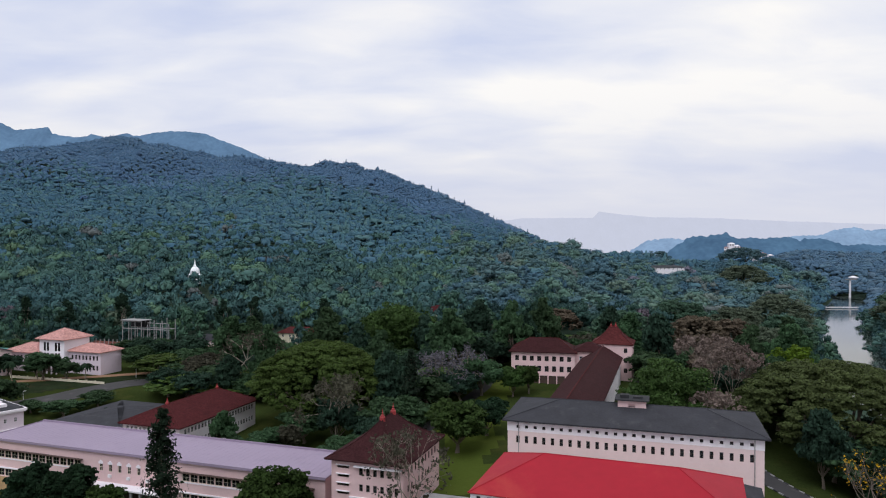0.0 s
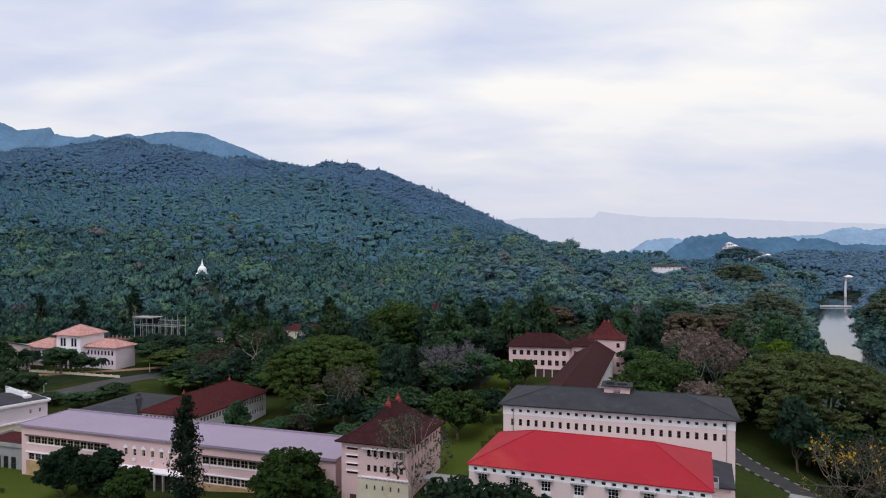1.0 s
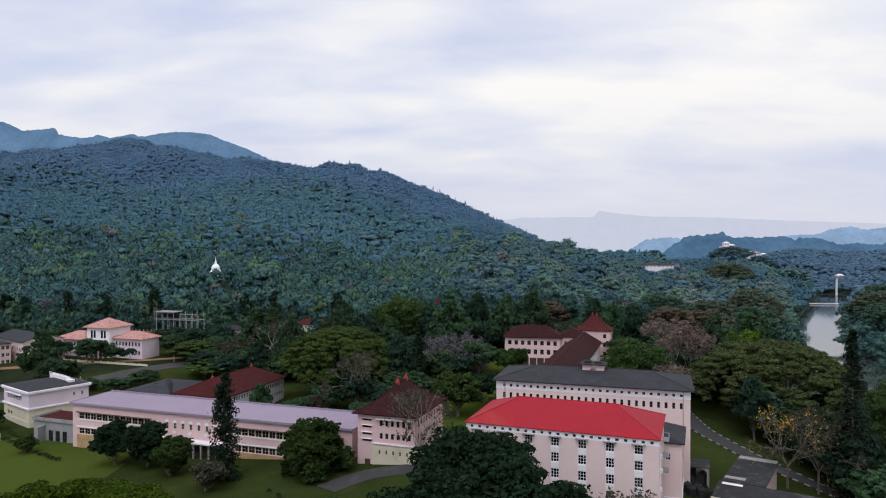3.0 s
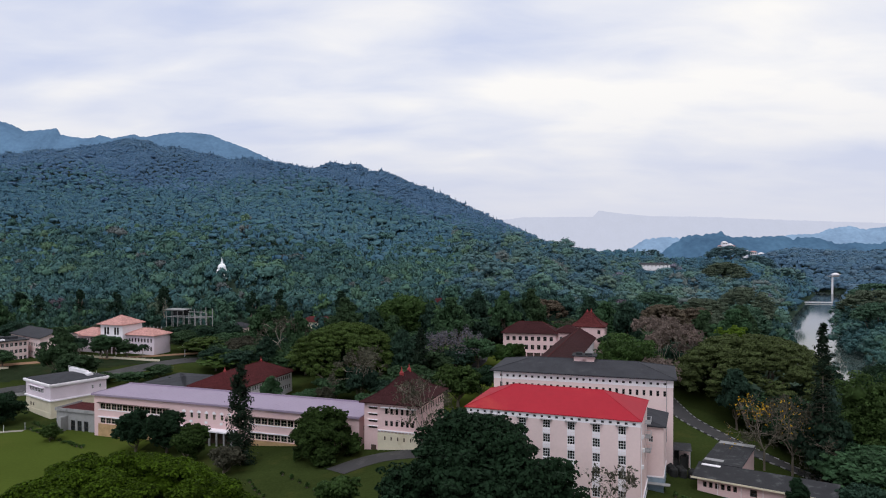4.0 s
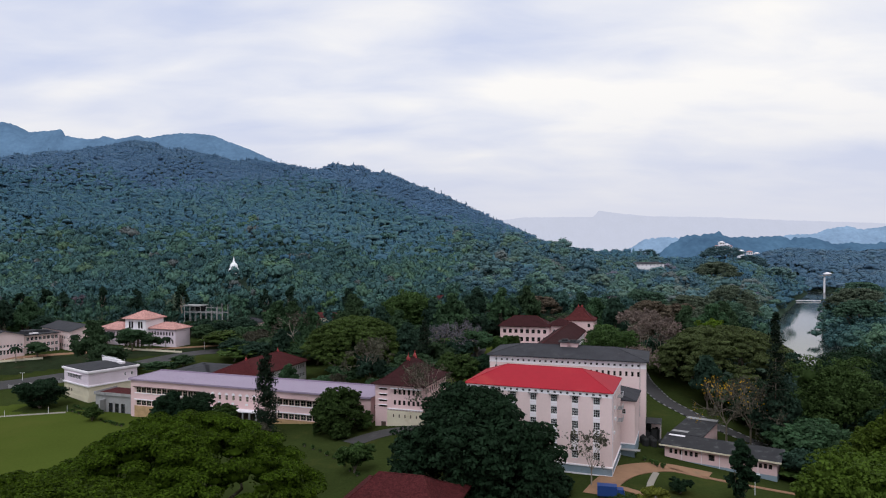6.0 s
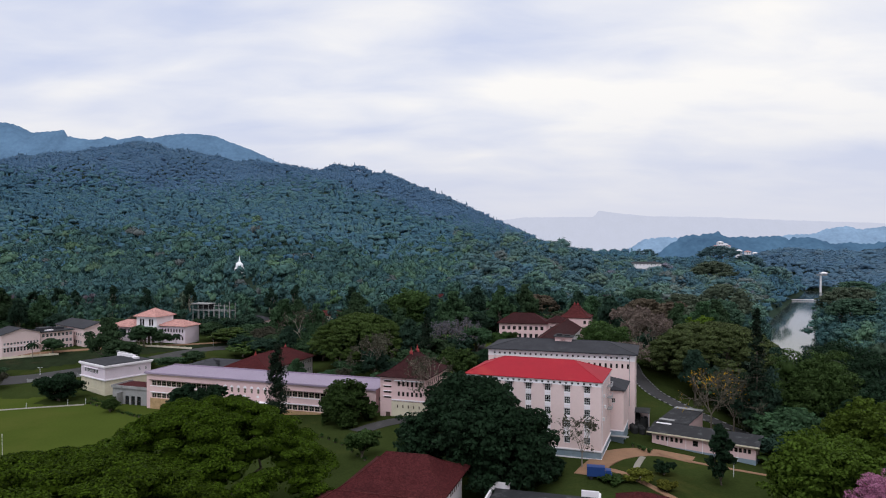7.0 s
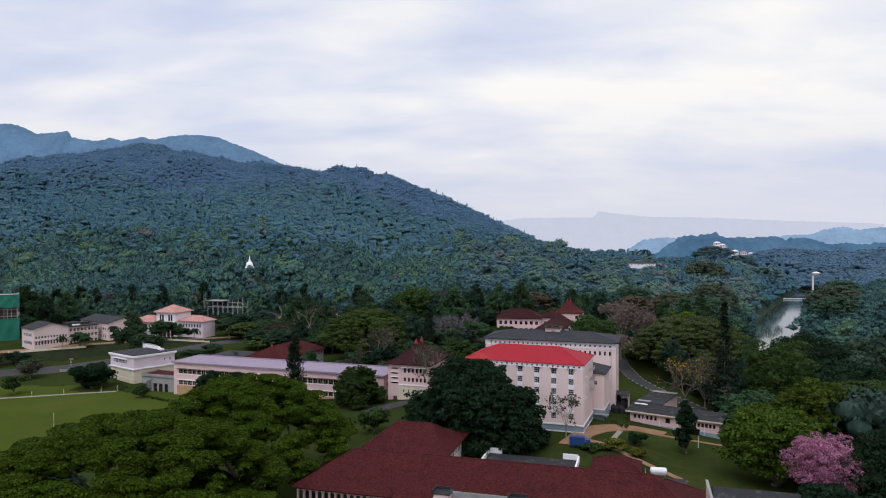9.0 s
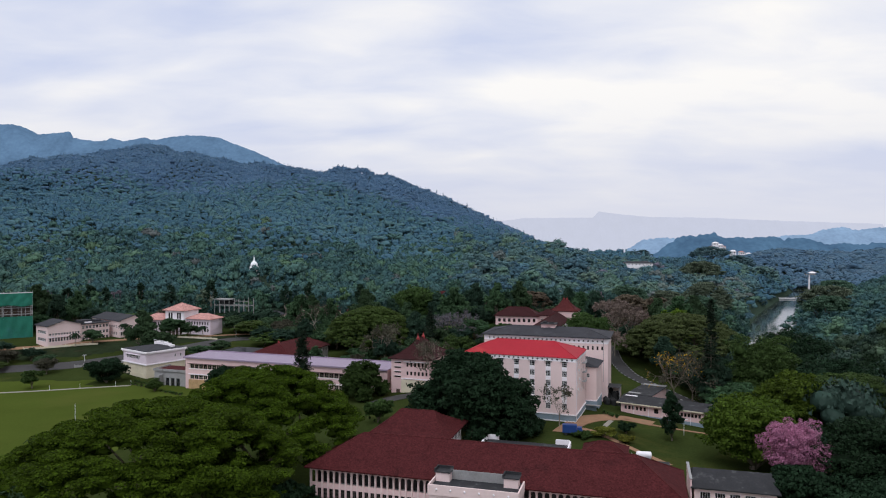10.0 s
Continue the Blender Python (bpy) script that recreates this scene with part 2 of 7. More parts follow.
def mixed_woods(name, stops, island=0.3):
    """Leaves of many trees in one mesh: each tree takes its own place between the given colours."""
    m = material(name, (0.5, 0.5, 0.5), 0.6, 0.16, 0.02, 0.3, 0.0, island=island * 0.7, spec=0.12)
    nt = m.node_tree
    b = nt.nodes["Principled BSDF"]
    own, ramp, mix = nt.nodes.new("ShaderNodeAttribute"), nt.nodes.new("ShaderNodeValToRGB"), nt.nodes.new("ShaderNodeMix")
    own.attribute_name = "species"
    e = ramp.color_ramp.elements
    while len(e) < len(stops):
        e.new(0.5)
    for k, (at, colour) in enumerate(stops):
        e[k].position = at
        e[k].color = tuple(2 * c for c in colour) + (1,)
    nt.links.new(own.outputs["Fac"], ramp.inputs[0])
    mix.data_type, mix.blend_type = "RGBA", "MULTIPLY"
    mix.inputs[0].default_value = 1.0
    nt.links.new(b.inputs["Base Color"].links[0].from_socket, mix.inputs[6])
    nt.links.new(ramp.outputs[0], mix.inputs[7])
    nt.links.new(mix.outputs[2], b.inputs["Base Color"])
    return leafy(m, 0.12)


M_WOODS = foliage("valley woods leaves", (0.045, 0.084, 0.040), 0.3, 0.22)
# Haze is painted into these leaf colours: bluer and paler for farther woods.
M_MIXWOODS = mixed_woods("valley woods leaves mixed", ((0.0, (0.020, 0.048, 0.051)), (0.4, (0.037, 0.082, 0.073)), (0.7, (0.055, 0.115, 0.075)), (0.92, (0.079, 0.146, 0.069)), (1.0, (0.110, 0.090, 0.109))))
M_DARKWOODS = mixed_woods("dark river bank leaves", ((0.0, (0.016, 0.032, 0.031)), (0.4, (0.029, 0.054, 0.041)), (0.75, (0.047, 0.078, 0.044)), (0.95, (0.073, 0.108, 0.044)), (1.0, (0.078, 0.070, 0.076))))
M_FOOTWOODS = mixed_woods("hazy foot of the hill leaves", ((0.0, (0.036, 0.087, 0.096)), (0.38, (0.053, 0.116, 0.112)), (0.7, (0.074, 0.148, 0.112)), (0.94, (0.102, 0.180, 0.103)), (1.0, (0.111, 0.126, 0.125))), 0.2)
M_VALLEYWOODS = mixed_woods("hazy broad valley crowns leaves", ((0.0, (0.047, 0.103, 0.143)), (0.35, (0.066, 0.130, 0.153)), (0.6, (0.088, 0.154, 0.143)), (0.8, (0.098, 0.179, 0.129)), (0.93, (0.127, 0.167, 0.143)), (1.0, (0.162, 0.152, 0.199))), 0.2)
M_HILLWOODS = mixed_woods("hazy hill woods leaves", ((0.0, (0.042, 0.104, 0.155)), (0.45, (0.053, 0.121, 0.162)), (0.8, (0.065, 0.143, 0.161)), (1.0, (0.077, 0.149, 0.153))), 0.1)
M_PINEWOODS = mixed_woods("hazy hill pine needles", ((0.0, (0.060, 0.119, 0.206)), (0.5, (0.069, 0.135, 0.220)), (1.0, (0.082, 0.149, 0.222))), 0.06)
M_FARWOODS = mixed_woods("haze-tinted river woods", ((0.0, (0.063, 0.121, 0.187)), (0.45, (0.071, 0.134, 0.201)), (0.8, (0.081, 0.146, 0.201)), (1.0, (0.088, 0.138, 0.186))), 0.06)
# Umbrella, far tawny and far green leaves are lifted and blued as painted haze.
M_UMBRELLA = foliage("hazy umbrella tree leaves", (0.085, 0.150, 0.165), 0.25, 0.1)
M_HAZYTAWNY = foliage("hazy olive brown valley leaves", (0.096, 0.122, 0.082), 0.25, 0.1)
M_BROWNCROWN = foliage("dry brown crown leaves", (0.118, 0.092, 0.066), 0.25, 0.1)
M_HAZYLEAF = foliage("green valley leaves", (0.066, 0.122, 0.080), 0.25, 0.1)


# ---- ground ----
def smooth(a, b, v):
    t = np.clip((v - a) / (b - a), 0, 1)
    return t * t * (3 - 2 * t)


RIVER = [(150, -420), (172, 60), (196, 240), (218, 320), (252, 395), (270, 443), (296, 500), (318, 544), (353, 610), (389, 673), (492, 843), (582, 980), (584, 1050), (510, 1180), (560, 1400), (1100, 1900)]


def river_distance(x, y):
    best = np.full(np.shape(x), 1e9)
    for (ax, ay), (bx, by) in zip(RIVER[:-1], RIVER[1:]):
        t = np.clip(((x - ax) * (bx - ax) + (y - ay) * (by - ay)) / ((bx - ax) ** 2 + (by - ay) ** 2), 0, 1)
        best = np.minimum(best, np.hypot(x - ax - t * (bx - ax), y - ay - t * (by - ay)))
    return best


def right_of_river(x, y):
    return x > np.interp(y, [p[1] for p in RIVER], [p[0] for p in RIVER])


def wave(x, y, s, k):
    return np.sin(x / s + 1.3 * k) * np.cos(y / (s * 1.17) - 0.7 * k) + 0.5 * np.sin((x + y) / (s * 0.47) + k)


def ground(x, y):
    x, y = np.asarray(x, float), np.asarray(y, float)
    near = np.interp(x, [-300, -190, -110, -60, -22, 15, 42, 62, 90, 130], [-13, -12, -11.5, -9, -5.5, -2, -1.5, -4, -6, -14])
    far = np.interp(x, [-300, -180, -130, -70, 0, 30, 80, 130, 200], [-2, -3, -3.5, -7, -1, 2, 1, -6, -14])
    east = smooth(40, 75, x)
    t = np.clip((y - 205 + 80 * east) / (80 + 25 * east), 0, 1)
    z = near + (far - near) * t * t * (3 - 2 * t)
    crest = np.interp(x, [-1700, -1012, -935, -870, -819, -755, -735, -690, -665, -613, -562, -498, -446, -395, -357, -312, -273, -241, -202, -177, -138, -100, -61, 16, 80, 144, 208, 272, 311, 480],
                      [150, 255, 245, 278, 279, 285, 282, 277, 265, 262, 256, 231, 230, 225, 230, 216, 228, 219, 220, 206, 205, 188, 168, 133, 105, 80, 37, 27, 16, 0])
    t = (y - 385 - 0.12 * np.maximum(0, -x - 250)) / 1150
    hill = crest * (smooth(0, 1, t) * 0.45 + np.clip(t, 0, 1) * 0.55) * (1 - 0.75 * smooth(1.0, 1.9, t))
    hill = hill * (1 + 0.05 * wave(x, y, 90, 1) * smooth(0.05, 0.4, t)) + 5 * wave(x, y, 60, 2) * smooth(0.05, 0.3, t) * smooth(520, 200, x)
    z = z + hill
    # low wooded rise on the near bank of the river, further up the valley
    z = z + 22 * np.exp(-((x - 270) / 130) ** 2 - ((y - 960) / 300) ** 2) + 21 * np.exp(-((x - 408) / 62) ** 2 - ((y - 925) / 120) ** 2) + 14 * np.exp(-((x - 150) / 110) ** 2 - ((y - 620) / 170) ** 2)
    # knolls under the stupa and under the house below the slope
    z = z + 19 * np.exp(-((x + 171) / 34) ** 2 - ((y - 478) / 30) ** 2) + 4 * np.exp(-((x + 1) / 36) ** 2 - ((y - 446) / 26) ** 2)
    right = right_of_river(x, y)
    d = river_distance(x, y)
    z = np.where(right, -22 + 24 * smooth(28, 120, d) + 14 * smooth(150, 420, d) + 26 * smooth(400, 1200, d) + 22 * np.exp(-((x - 720) / 170) ** 2 - ((y - 1420) / 200) ** 2) + 30 * np.exp(-((x - 1250) / 260) ** 2 - ((y - 1500) / 260) ** 2), z)
    z = z + (-31 - z) * smooth(38, 12, d)
    return z


def gz(x, y):
    return float(ground(x, y))


def mesh_object(name, verts, faces, mat, smooth_shade=False):
    me = bpy.data.meshes.new(name)
    me.from_pydata(verts, [], faces)
    me.materials.append(mat)
    if smooth_shade:
        me.polygons.foreach_set("use_smooth", [True] * len(me.polygons))
    me.update()
    return new(name, me)


def grass_material():
    m = material("rough grass", (0.030, 0.041, 0.012), 1.0, 0.38, 0.05, 1.6, 0.6, stain=((0.062, 0.062, 0.018), 0.06, 0.54, 0.6), spec=0.0)
    # leaf litter on the floor of the woods
    nt = m.node_tree
    b = nt.nodes["Principled BSDF"]
    n = lambda kind: nt.nodes.new(kind)
    geo, sep, north, east, both, mix = n("ShaderNodeNewGeometry"), n("ShaderNodeSeparateXYZ"), n("ShaderNodeMapRange"), n("ShaderNodeMapRange"), n("ShaderNodeMath"), n("ShaderNodeMix")
    nt.links.new(geo.outputs["Position"], sep.inputs[0])
    for node, axis, a, c in ((north, "Y", 335, 375), (east, "X", 98, 122)):
        node.inputs[1].default_value, node.inputs[2].default_value = a, c
        nt.links.new(sep.outputs[axis], node.inputs[0])
    both.operation = "MAXIMUM"
    nt.links.new(north.outputs[0], both.inputs[0])
    nt.links.new(east.outputs[0], both.inputs[1])
    mix.data_type = "RGBA"
    nt.links.new(both.outputs[0], mix.inputs[0])
    nt.links.new(b.inputs["Base Color"].links[0].from_socket, mix.inputs[6])
    mix.inputs[7].default_value = (0.042, 0.064, 0.046, 1)
    nt.links.new(mix.outputs[2], b.inputs["Base Color"])
    return m


M_GRASS = grass_material()


def build_ground():
    def lines(lo, hi, a, b, step, coarse):
        return np.unique(np.concatenate([np.linspace(lo, a, coarse), np.arange(a, b, step), np.linspace(b, hi, coarse)]))
    xs = np.unique(np.concatenate([lines(-2900, 3600, -330, 330, 5.0, 60), np.arange(330, 700, 9.0)]))
    ys = np.unique(np.concatenate([lines(-600, 3600, -170, 520, 5.0, 60), np.arange(520, 1120, 9.0)]))
    X, Y = np.meshgrid(xs, ys)
    Z = ground(X, Y)
    nx, ny = len(xs), len(ys)
    verts = np.stack([X.ravel(), Y.ravel(), Z.ravel()], 1).tolist()
    faces = [(j * nx + i, j * nx + i + 1, (j + 1) * nx + i + 1, (j + 1) * nx + i) for j in range(ny - 1) for i in range(nx - 1)]
    ob = mesh_object("ground", verts, faces, M_GRASS, True)
    tagged(ob, "rolling grassy valley floor and hillside ground", "ground", kind="structure")


build_ground()


def build_river():
    m = bpy.data.materials.new("river water")
    m.use_nodes = True
    nt = m.node_tree
    b = nt.nodes["Principled BSDF"]
    b.inputs["Base Color"].default_value = (0.05, 0.065, 0.06, 1)
    b.inputs["Roughness"].default_value = 0.07
    b.inputs["IOR"].default_value = 1.33
    geo, tex, bp = nt.nodes.new("ShaderNodeNewGeometry"), nt.nodes.new("ShaderNodeTexNoise"), nt.nodes.new("ShaderNodeBump")
    tex.inputs["Scale"].default_value = 0.25
    tex.inputs["Detail"].default_value = 5
    bp.inputs["Strength"].default_value = 0.05
    nt.links.new(geo.outputs["Position"], tex.inputs["Vector"])
    nt.links.new(tex.outputs["Fac"], bp.inputs["Height"])
    nt.links.new(bp.outputs[0], b.inputs["Normal"])
    pts = []
    for (ax, ay), (bx, by) in zip(RIVER[:-1], RIVER[1:]):
        for k in range(12):
            pts.append((ax + (bx - ax) * k / 12, ay + (by - ay) * k / 12))
    verts, faces = [], []
    for i, (x, y) in enumerate(pts):
        qx, qy = pts[min(i + 1, len(pts) - 1)]
        px, py = pts[max(i - 1, 0)]
        d = math.hypot(qx - px, qy - py)
        nxv, nyv = (qy - py) / d, -(qx - px) / d
        verts += [(x - nxv * 50, y - nyv * 50, -25.0), (x + nxv * 50, y + nyv * 50, -25.0)]
        if i:
            faces.append((2 * i - 2, 2 * i - 1, 2 * i + 1, 2 * i))
    ob = mesh_object("water", verts, faces, m)
    tagged(ob, "calm grey river reflecting the cloudy sky", "river", kind="structure")


build_river()


def strip(name, pts, width, mat, label, category, lift=0.12, kind="structure"):
    """A road or path that follows the ground."""
    dense = []
    for (ax, ay), (bx, by) in zip(pts[:-1], pts[1:]):
        k = max(1, int(math.hypot(bx - ax, by - ay) / 2.5))
        dense += [(ax + (bx - ax) * i / k, ay + (by - ay) * i / k) for i in range(k)]
    dense.append(pts[-1])
    for _ in range(4):
        dense = [dense[0]] + [((a[0] + 2 * b[0] + c[0]) / 4, (a[1] + 2 * b[1] + c[1]) / 4) for a, b, c in zip(dense[:-2], dense[1:-1], dense[2:])] + [dense[-1]]
    verts, faces = [], []
    for i, (x, y) in enumerate(dense):
        q, p = dense[min(i + 1, len(dense) - 1)], dense[max(i - 1, 0)]
        d = math.hypot(q[0] - p[0], q[1] - p[1])
        sx, sy = (q[1] - p[1]) / d, -(q[0] - p[0]) / d
        for k in (-0.5, -0.17, 0.17, 0.5):
            vx, vy = x + sx * width * k, y + sy * width * k
            verts.append((vx, vy, gz(vx, vy) + lift))
        for k in (-0.5, 0.5):
            vx, vy = x + sx * width * k, y + sy * width * k
            verts.append((vx, vy, gz(vx, vy) - 0.3))
        if i:
            o, c = 6 * (i - 1), 6 * i
            faces += [(o + k, o + k + 1, c + k + 1, c + k) for k in range(3)]
            faces += [(o + 4, o, c, c + 4), (o + 3, o + 5, c + 5, c + 3)]
    ob = mesh_object(name, verts, faces, mat)
    return tagged(ob, label, category, kind=kind), dense


# ---- building kit ----
def part(name, bm, mat, parent, label="", m=None):
    me = bpy.data.meshes.new(name)
    bm.to_mesh(me)
    bm.free()
    me.materials.append(mat)
    return part_of(name, me, parent, label, m)


def part_of(name, me, parent, label="", m=None):
    ob = new(name, me)
    ob.parent = parent
    if m is not None:
        ob.matrix_basis = m
    if label:
        ob["label"] = label
    return ob


def thing(name, m, label, category, group="", kind=""):
    ob = new(name)
    ob.matrix_basis = m
    return tagged(ob, label, category, group, kind)


def box(bm, x0, x1, y0, y1, z0, z1):
    v = [bm.verts.new(p) for p in ((x0, y0, z0), (x1, y0, z0), (x1, y1, z0), (x0, y1, z0), (x0, y0, z1), (x1, y0, z1), (x1, y1, z1), (x0, y1, z1))]
    for f in ((3, 2, 1, 0), (4, 5, 6, 7), (0, 1, 5, 4), (1, 2, 6, 5), (2, 3, 7, 6), (3, 0, 4, 7)):
        bm.faces.new([v[i] for i in f])
    return bm


def boxes(*rows):
    bm = bmesh.new()
    for r in rows:
        box(bm, *r)
    return bm


def tube(bm, a, b, ra, rb, sides=6):
    a, b = Vector(a), Vector(b)
    d = (b - a).normalized()
    s = d.orthogonal().normalized()
    t = d.cross(s)
    rings = []
    for c, r in ((a, ra), (b, rb)):
        rings.append([bm.verts.new(c + (s * math.cos(2 * math.pi * k / sides) + t * math.sin(2 * math.pi * k / sides)) * r) for k in range(sides)])
    for k in range(sides):
        bm.faces.new((rings[0][k], rings[0][(k + 1) % sides], rings[1][(k + 1) % sides], rings[1][k]))
    bm.faces.new(rings[0][::-1])
    bm.faces.new(rings[1])
    return bm


def lathe(bm, profile, sides=20, cx=0, cy=0):
    rings = [[bm.verts.new((cx + r * math.cos(2 * math.pi * k / sides), cy + r * math.sin(2 * math.pi * k / sides), z)) for k in range(sides)] for r, z in profile]
    for a, b in zip(rings[:-1], rings[1:]):
        for k in range(sides):
            bm.faces.new((a[k], a[(k + 1) % sides], b[(k + 1) % sides], b[k]))
    bm.faces.new(rings[0][::-1])
    bm.faces.new(rings[-1])
    return bm


def wall_mesh(length, z0, z1, thick, openings):
    """A wall along x from 0 to length, its outer face at y = 0, with openings (x0, x1, z0, z1) right through it."""
    xs = sorted({0.0, length, *(round(v, 3) for o in openings for v in o[:2])})
    zs = sorted({z0, z1, *(round(v, 3) for o in openings for v in o[2:])})
    bm = bmesh.new()
    got = {}

    def vert(i, j, y):
        key = (i, j, y)
        if key not in got:
            got[key] = bm.verts.new((xs[i], thick if y else 0.0, zs[j]))
        return got[key]

    def full(i, j):
        if not (0 <= i < len(xs) - 1 and 0 <= j < len(zs) - 1):
            return False
        cx, cz = (xs[i] + xs[i + 1]) / 2, (zs[j] + zs[j + 1]) / 2
        return not any(o[0] < cx < o[1] and o[2] < cz < o[3] for o in openings)

    for i in range(len(xs) - 1):
        for j in range(len(zs) - 1):
            if not full(i, j):
                continue
            bm.faces.new((vert(i, j, 0), vert(i + 1, j, 0), vert(i + 1, j + 1, 0), vert(i, j + 1, 0)))
            bm.faces.new((vert(i, j + 1, 1), vert(i + 1, j + 1, 1), vert(i + 1, j, 1), vert(i, j, 1)))
            if not full(i - 1, j):
                bm.faces.new((vert(i, j, 1), vert(i, j, 0), vert(i, j + 1, 0), vert(i, j + 1, 1)))
            if not full(i + 1, j):
                bm.faces.new((vert(i + 1, j, 0), vert(i + 1, j, 1), vert(i + 1, j + 1, 1), vert(i + 1, j + 1, 0)))
            if not full(i, j - 1):
                bm.faces.new((vert(i, j, 1), vert(i + 1, j, 1), vert(i + 1, j, 0), vert(i, j, 0)))
            if not full(i, j + 1):
                bm.faces.new((vert(i, j + 1, 0), vert(i + 1, j + 1, 0), vert(i + 1, j + 1, 1), vert(i, j + 1, 1)))
    return bm


WINDOWS = {}


def window(parent, m, w, h, cols=2, rows=2, mat=None, name="window"):
    """A window set in an opening: a frame with glazing bars, and a pane behind them. m: its lower left corner on the outer face."""
    mat = mat or M_FRAME
    key = (round(w, 2), round(h, 2), cols, rows, mat.name)
    if key not in WINDOWS:
        bm, f = bmesh.new(), min(0.09, w * 0.12)
        box(bm, 0, f, 0.10, 0.18, 0, h), box(bm, w - f, w, 0.10, 0.18, 0, h)
        box(bm, f, w - f, 0.10, 0.18, 0, f), box(bm, f, w - f, 0.10, 0.18, h - f, h)
        for c in range(1, cols):
            box(bm, w * c / cols - 0.03, w * c / cols + 0.03, 0.11, 0.17, f, h - f)
        for r in range(1, rows):
            box(bm, f, w - f, 0.115, 0.165, h * r / rows - 0.03, h * r / rows + 0.03)
        a, b = bpy.data.meshes.new("window"), bpy.data.meshes.new("pane")
        bm.to_mesh(a)
        bm.free()
        bm = box(bmesh.new(), f, w - f, 0.135, 0.145, f, h - f)
        bm.to_mesh(b)
        bm.free()
        a.materials.append(mat), b.materials.append(M_GLASS)
        WINDOWS[key] = (a, b)
    a, b = WINDOWS[key]
    ob = part_of(name, a, parent, "", m)
    pane = part_of("pane", b, ob)
    pane.visible_shadow = False
    return ob


def walls(parent, L, W, z0, z1, mat, front=(), right=(), left=(), back=(), thick=0.3, bars=(2, 2), frame_mat=None, glazed=True):
    """Four walls of a block with windows in its openings, and a dark box that paints the rooms' shade behind them."""
    sides = ((front, L, pose(0, 0, 0)), (right, W - 2 * thick, pose(L, thick, 0, 0, 0, 90)), (back, L, pose(L, W, 0, 0, 0, 180)), (left, W - 2 * thick, pose(0, W - thick, 0, 0, 0, -90)))
    for openings, length, m in sides:
        part("wall", wall_mesh(length, z0, z1, thick, openings), mat, parent, "", m)
        if glazed:
            for x0, x1, a, b in openings:
                window(parent, m @ pose(x0, 0, a), x1 - x0, b - a, bars[0], bars[1], frame_mat)
    # Added dark box: makes the windows black by colour instead of shade.
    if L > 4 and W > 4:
        part("interior", boxes((1.4, L - 1.4, 1.4, W - 1.4, z0, z1 - 0.2)), M_INSIDE_SHADE, parent, "dark box painted as the shade of the rooms")


def row(x0, x1, n, w, z0, z1):
    """n openings, w wide, spread from x0 to x1."""
    step = (x1 - x0) / n
    return [(x0 + step * (k + 0.5) - w / 2, x0 + step * (k + 0.5) + w / 2, z0, z1) for k in range(n)]


def hip_roof(L, W, rise, over=0.9, inset=None, thick=0.28, concave=0.0, along="x"):
    """A hipped roof over a block from (0, 0) to (L, W), eaves at z = 0."""
    x0, x1, y0, y1 = -over, L + over, -over, W + over
    w, l = y1 - y0, x1 - x0
    if along == "x":
        inset = w / 2 if inset is None else inset
        r0, r1 = (x0 + inset, (y0 + y1) / 2), (x1 - inset, (y0 + y1) / 2)
    else:
        inset = l / 2 if inset is None else inset
        r0, r1 = ((x0 + x1) / 2, y0 + inset), ((x0 + x1) / 2, y1 - inset)
    bm = bmesh.new()
    eave = [(x0, y0), (x1, y0), (x1, y1), (x0, y1)]
    near = [r0, r1, r1, r0] if along == "x" else [r0, r0, r1, r1]
    rings = [[bm.verts.new((x, y, 0)) for x, y in eave]]
    if concave:
        for f in (0.35, 0.7):
            z = rise * (f - concave * math.sin(f * math.pi))
            rings.append([bm.verts.new((e[0] + (r[0] - e[0]) * f, e[1] + (r[1] - e[1]) * f, z)) for e, r in zip(eave, near)])
    top = [bm.verts.new((*r0, rise)), bm.verts.new((*r1, rise))]
    tops = [top[0], top[1], top[1], top[0]] if along == "x" else [top[0], top[0], top[1], top[1]]
    for a, b in zip(rings[:-1], rings[1:]):
        for k in range(4):
            bm.faces.new((a[k], a[(k + 1) % 4], b[(k + 1) % 4], b[k]))
    for k in range(4):
        a, b, c, d = rings[-1][k], rings[-1][(k + 1) % 4], tops[(k + 1) % 4], tops[k]
        bm.faces.new((a, b, c) if c is d else (a, b, c, d))
    low = [bm.verts.new((x, y, -thick)) for x, y in eave]
    for k in range(4):
        bm.faces.new((low[k], low[(k + 1) % 4], rings[0][(k + 1) % 4], rings[0][k]))
    bm.faces.new(low[::-1])
    lines = [(e, t) for e, t in zip([(*p, 0.0) for p in eave], [(*r, rise) for r in near])] if not concave else []
    lines.append(((*r0, rise), (*r1, rise)))
    if concave:
        f = 0.7
        for e, r in zip(eave, near):
            pts = [(e[0] + (r[0] - e[0]) * q, e[1] + (r[1] - e[1]) * q, rise * (q - (concave * math.sin(q * math.pi) if q in (0.35, 0.7) else 0))) for q in (0, 0.35, 0.7, 1)]
            lines += list(zip(pts[:-1], pts[1:]))
    return bm, lines


def roof(parent, L, W, z, rise, mat, cap=None, cap_r=0.13, label="", name="roof", m=None, **kw):
    bm, lines = hip_roof(L, W, rise, **kw)
    m = (m or pose(0, 0, 0)) @ pose(0, 0, z)
    ob = part(name, bm, mat, parent, label, m)
    if cap:
        for a, b in lines:
            if (Vector(a) - Vector(b)).length > 0.2:
                part("ridge_cap", tube(bmesh.new(), a, b, cap_r, cap_r, 5), cap, ob)
    return ob


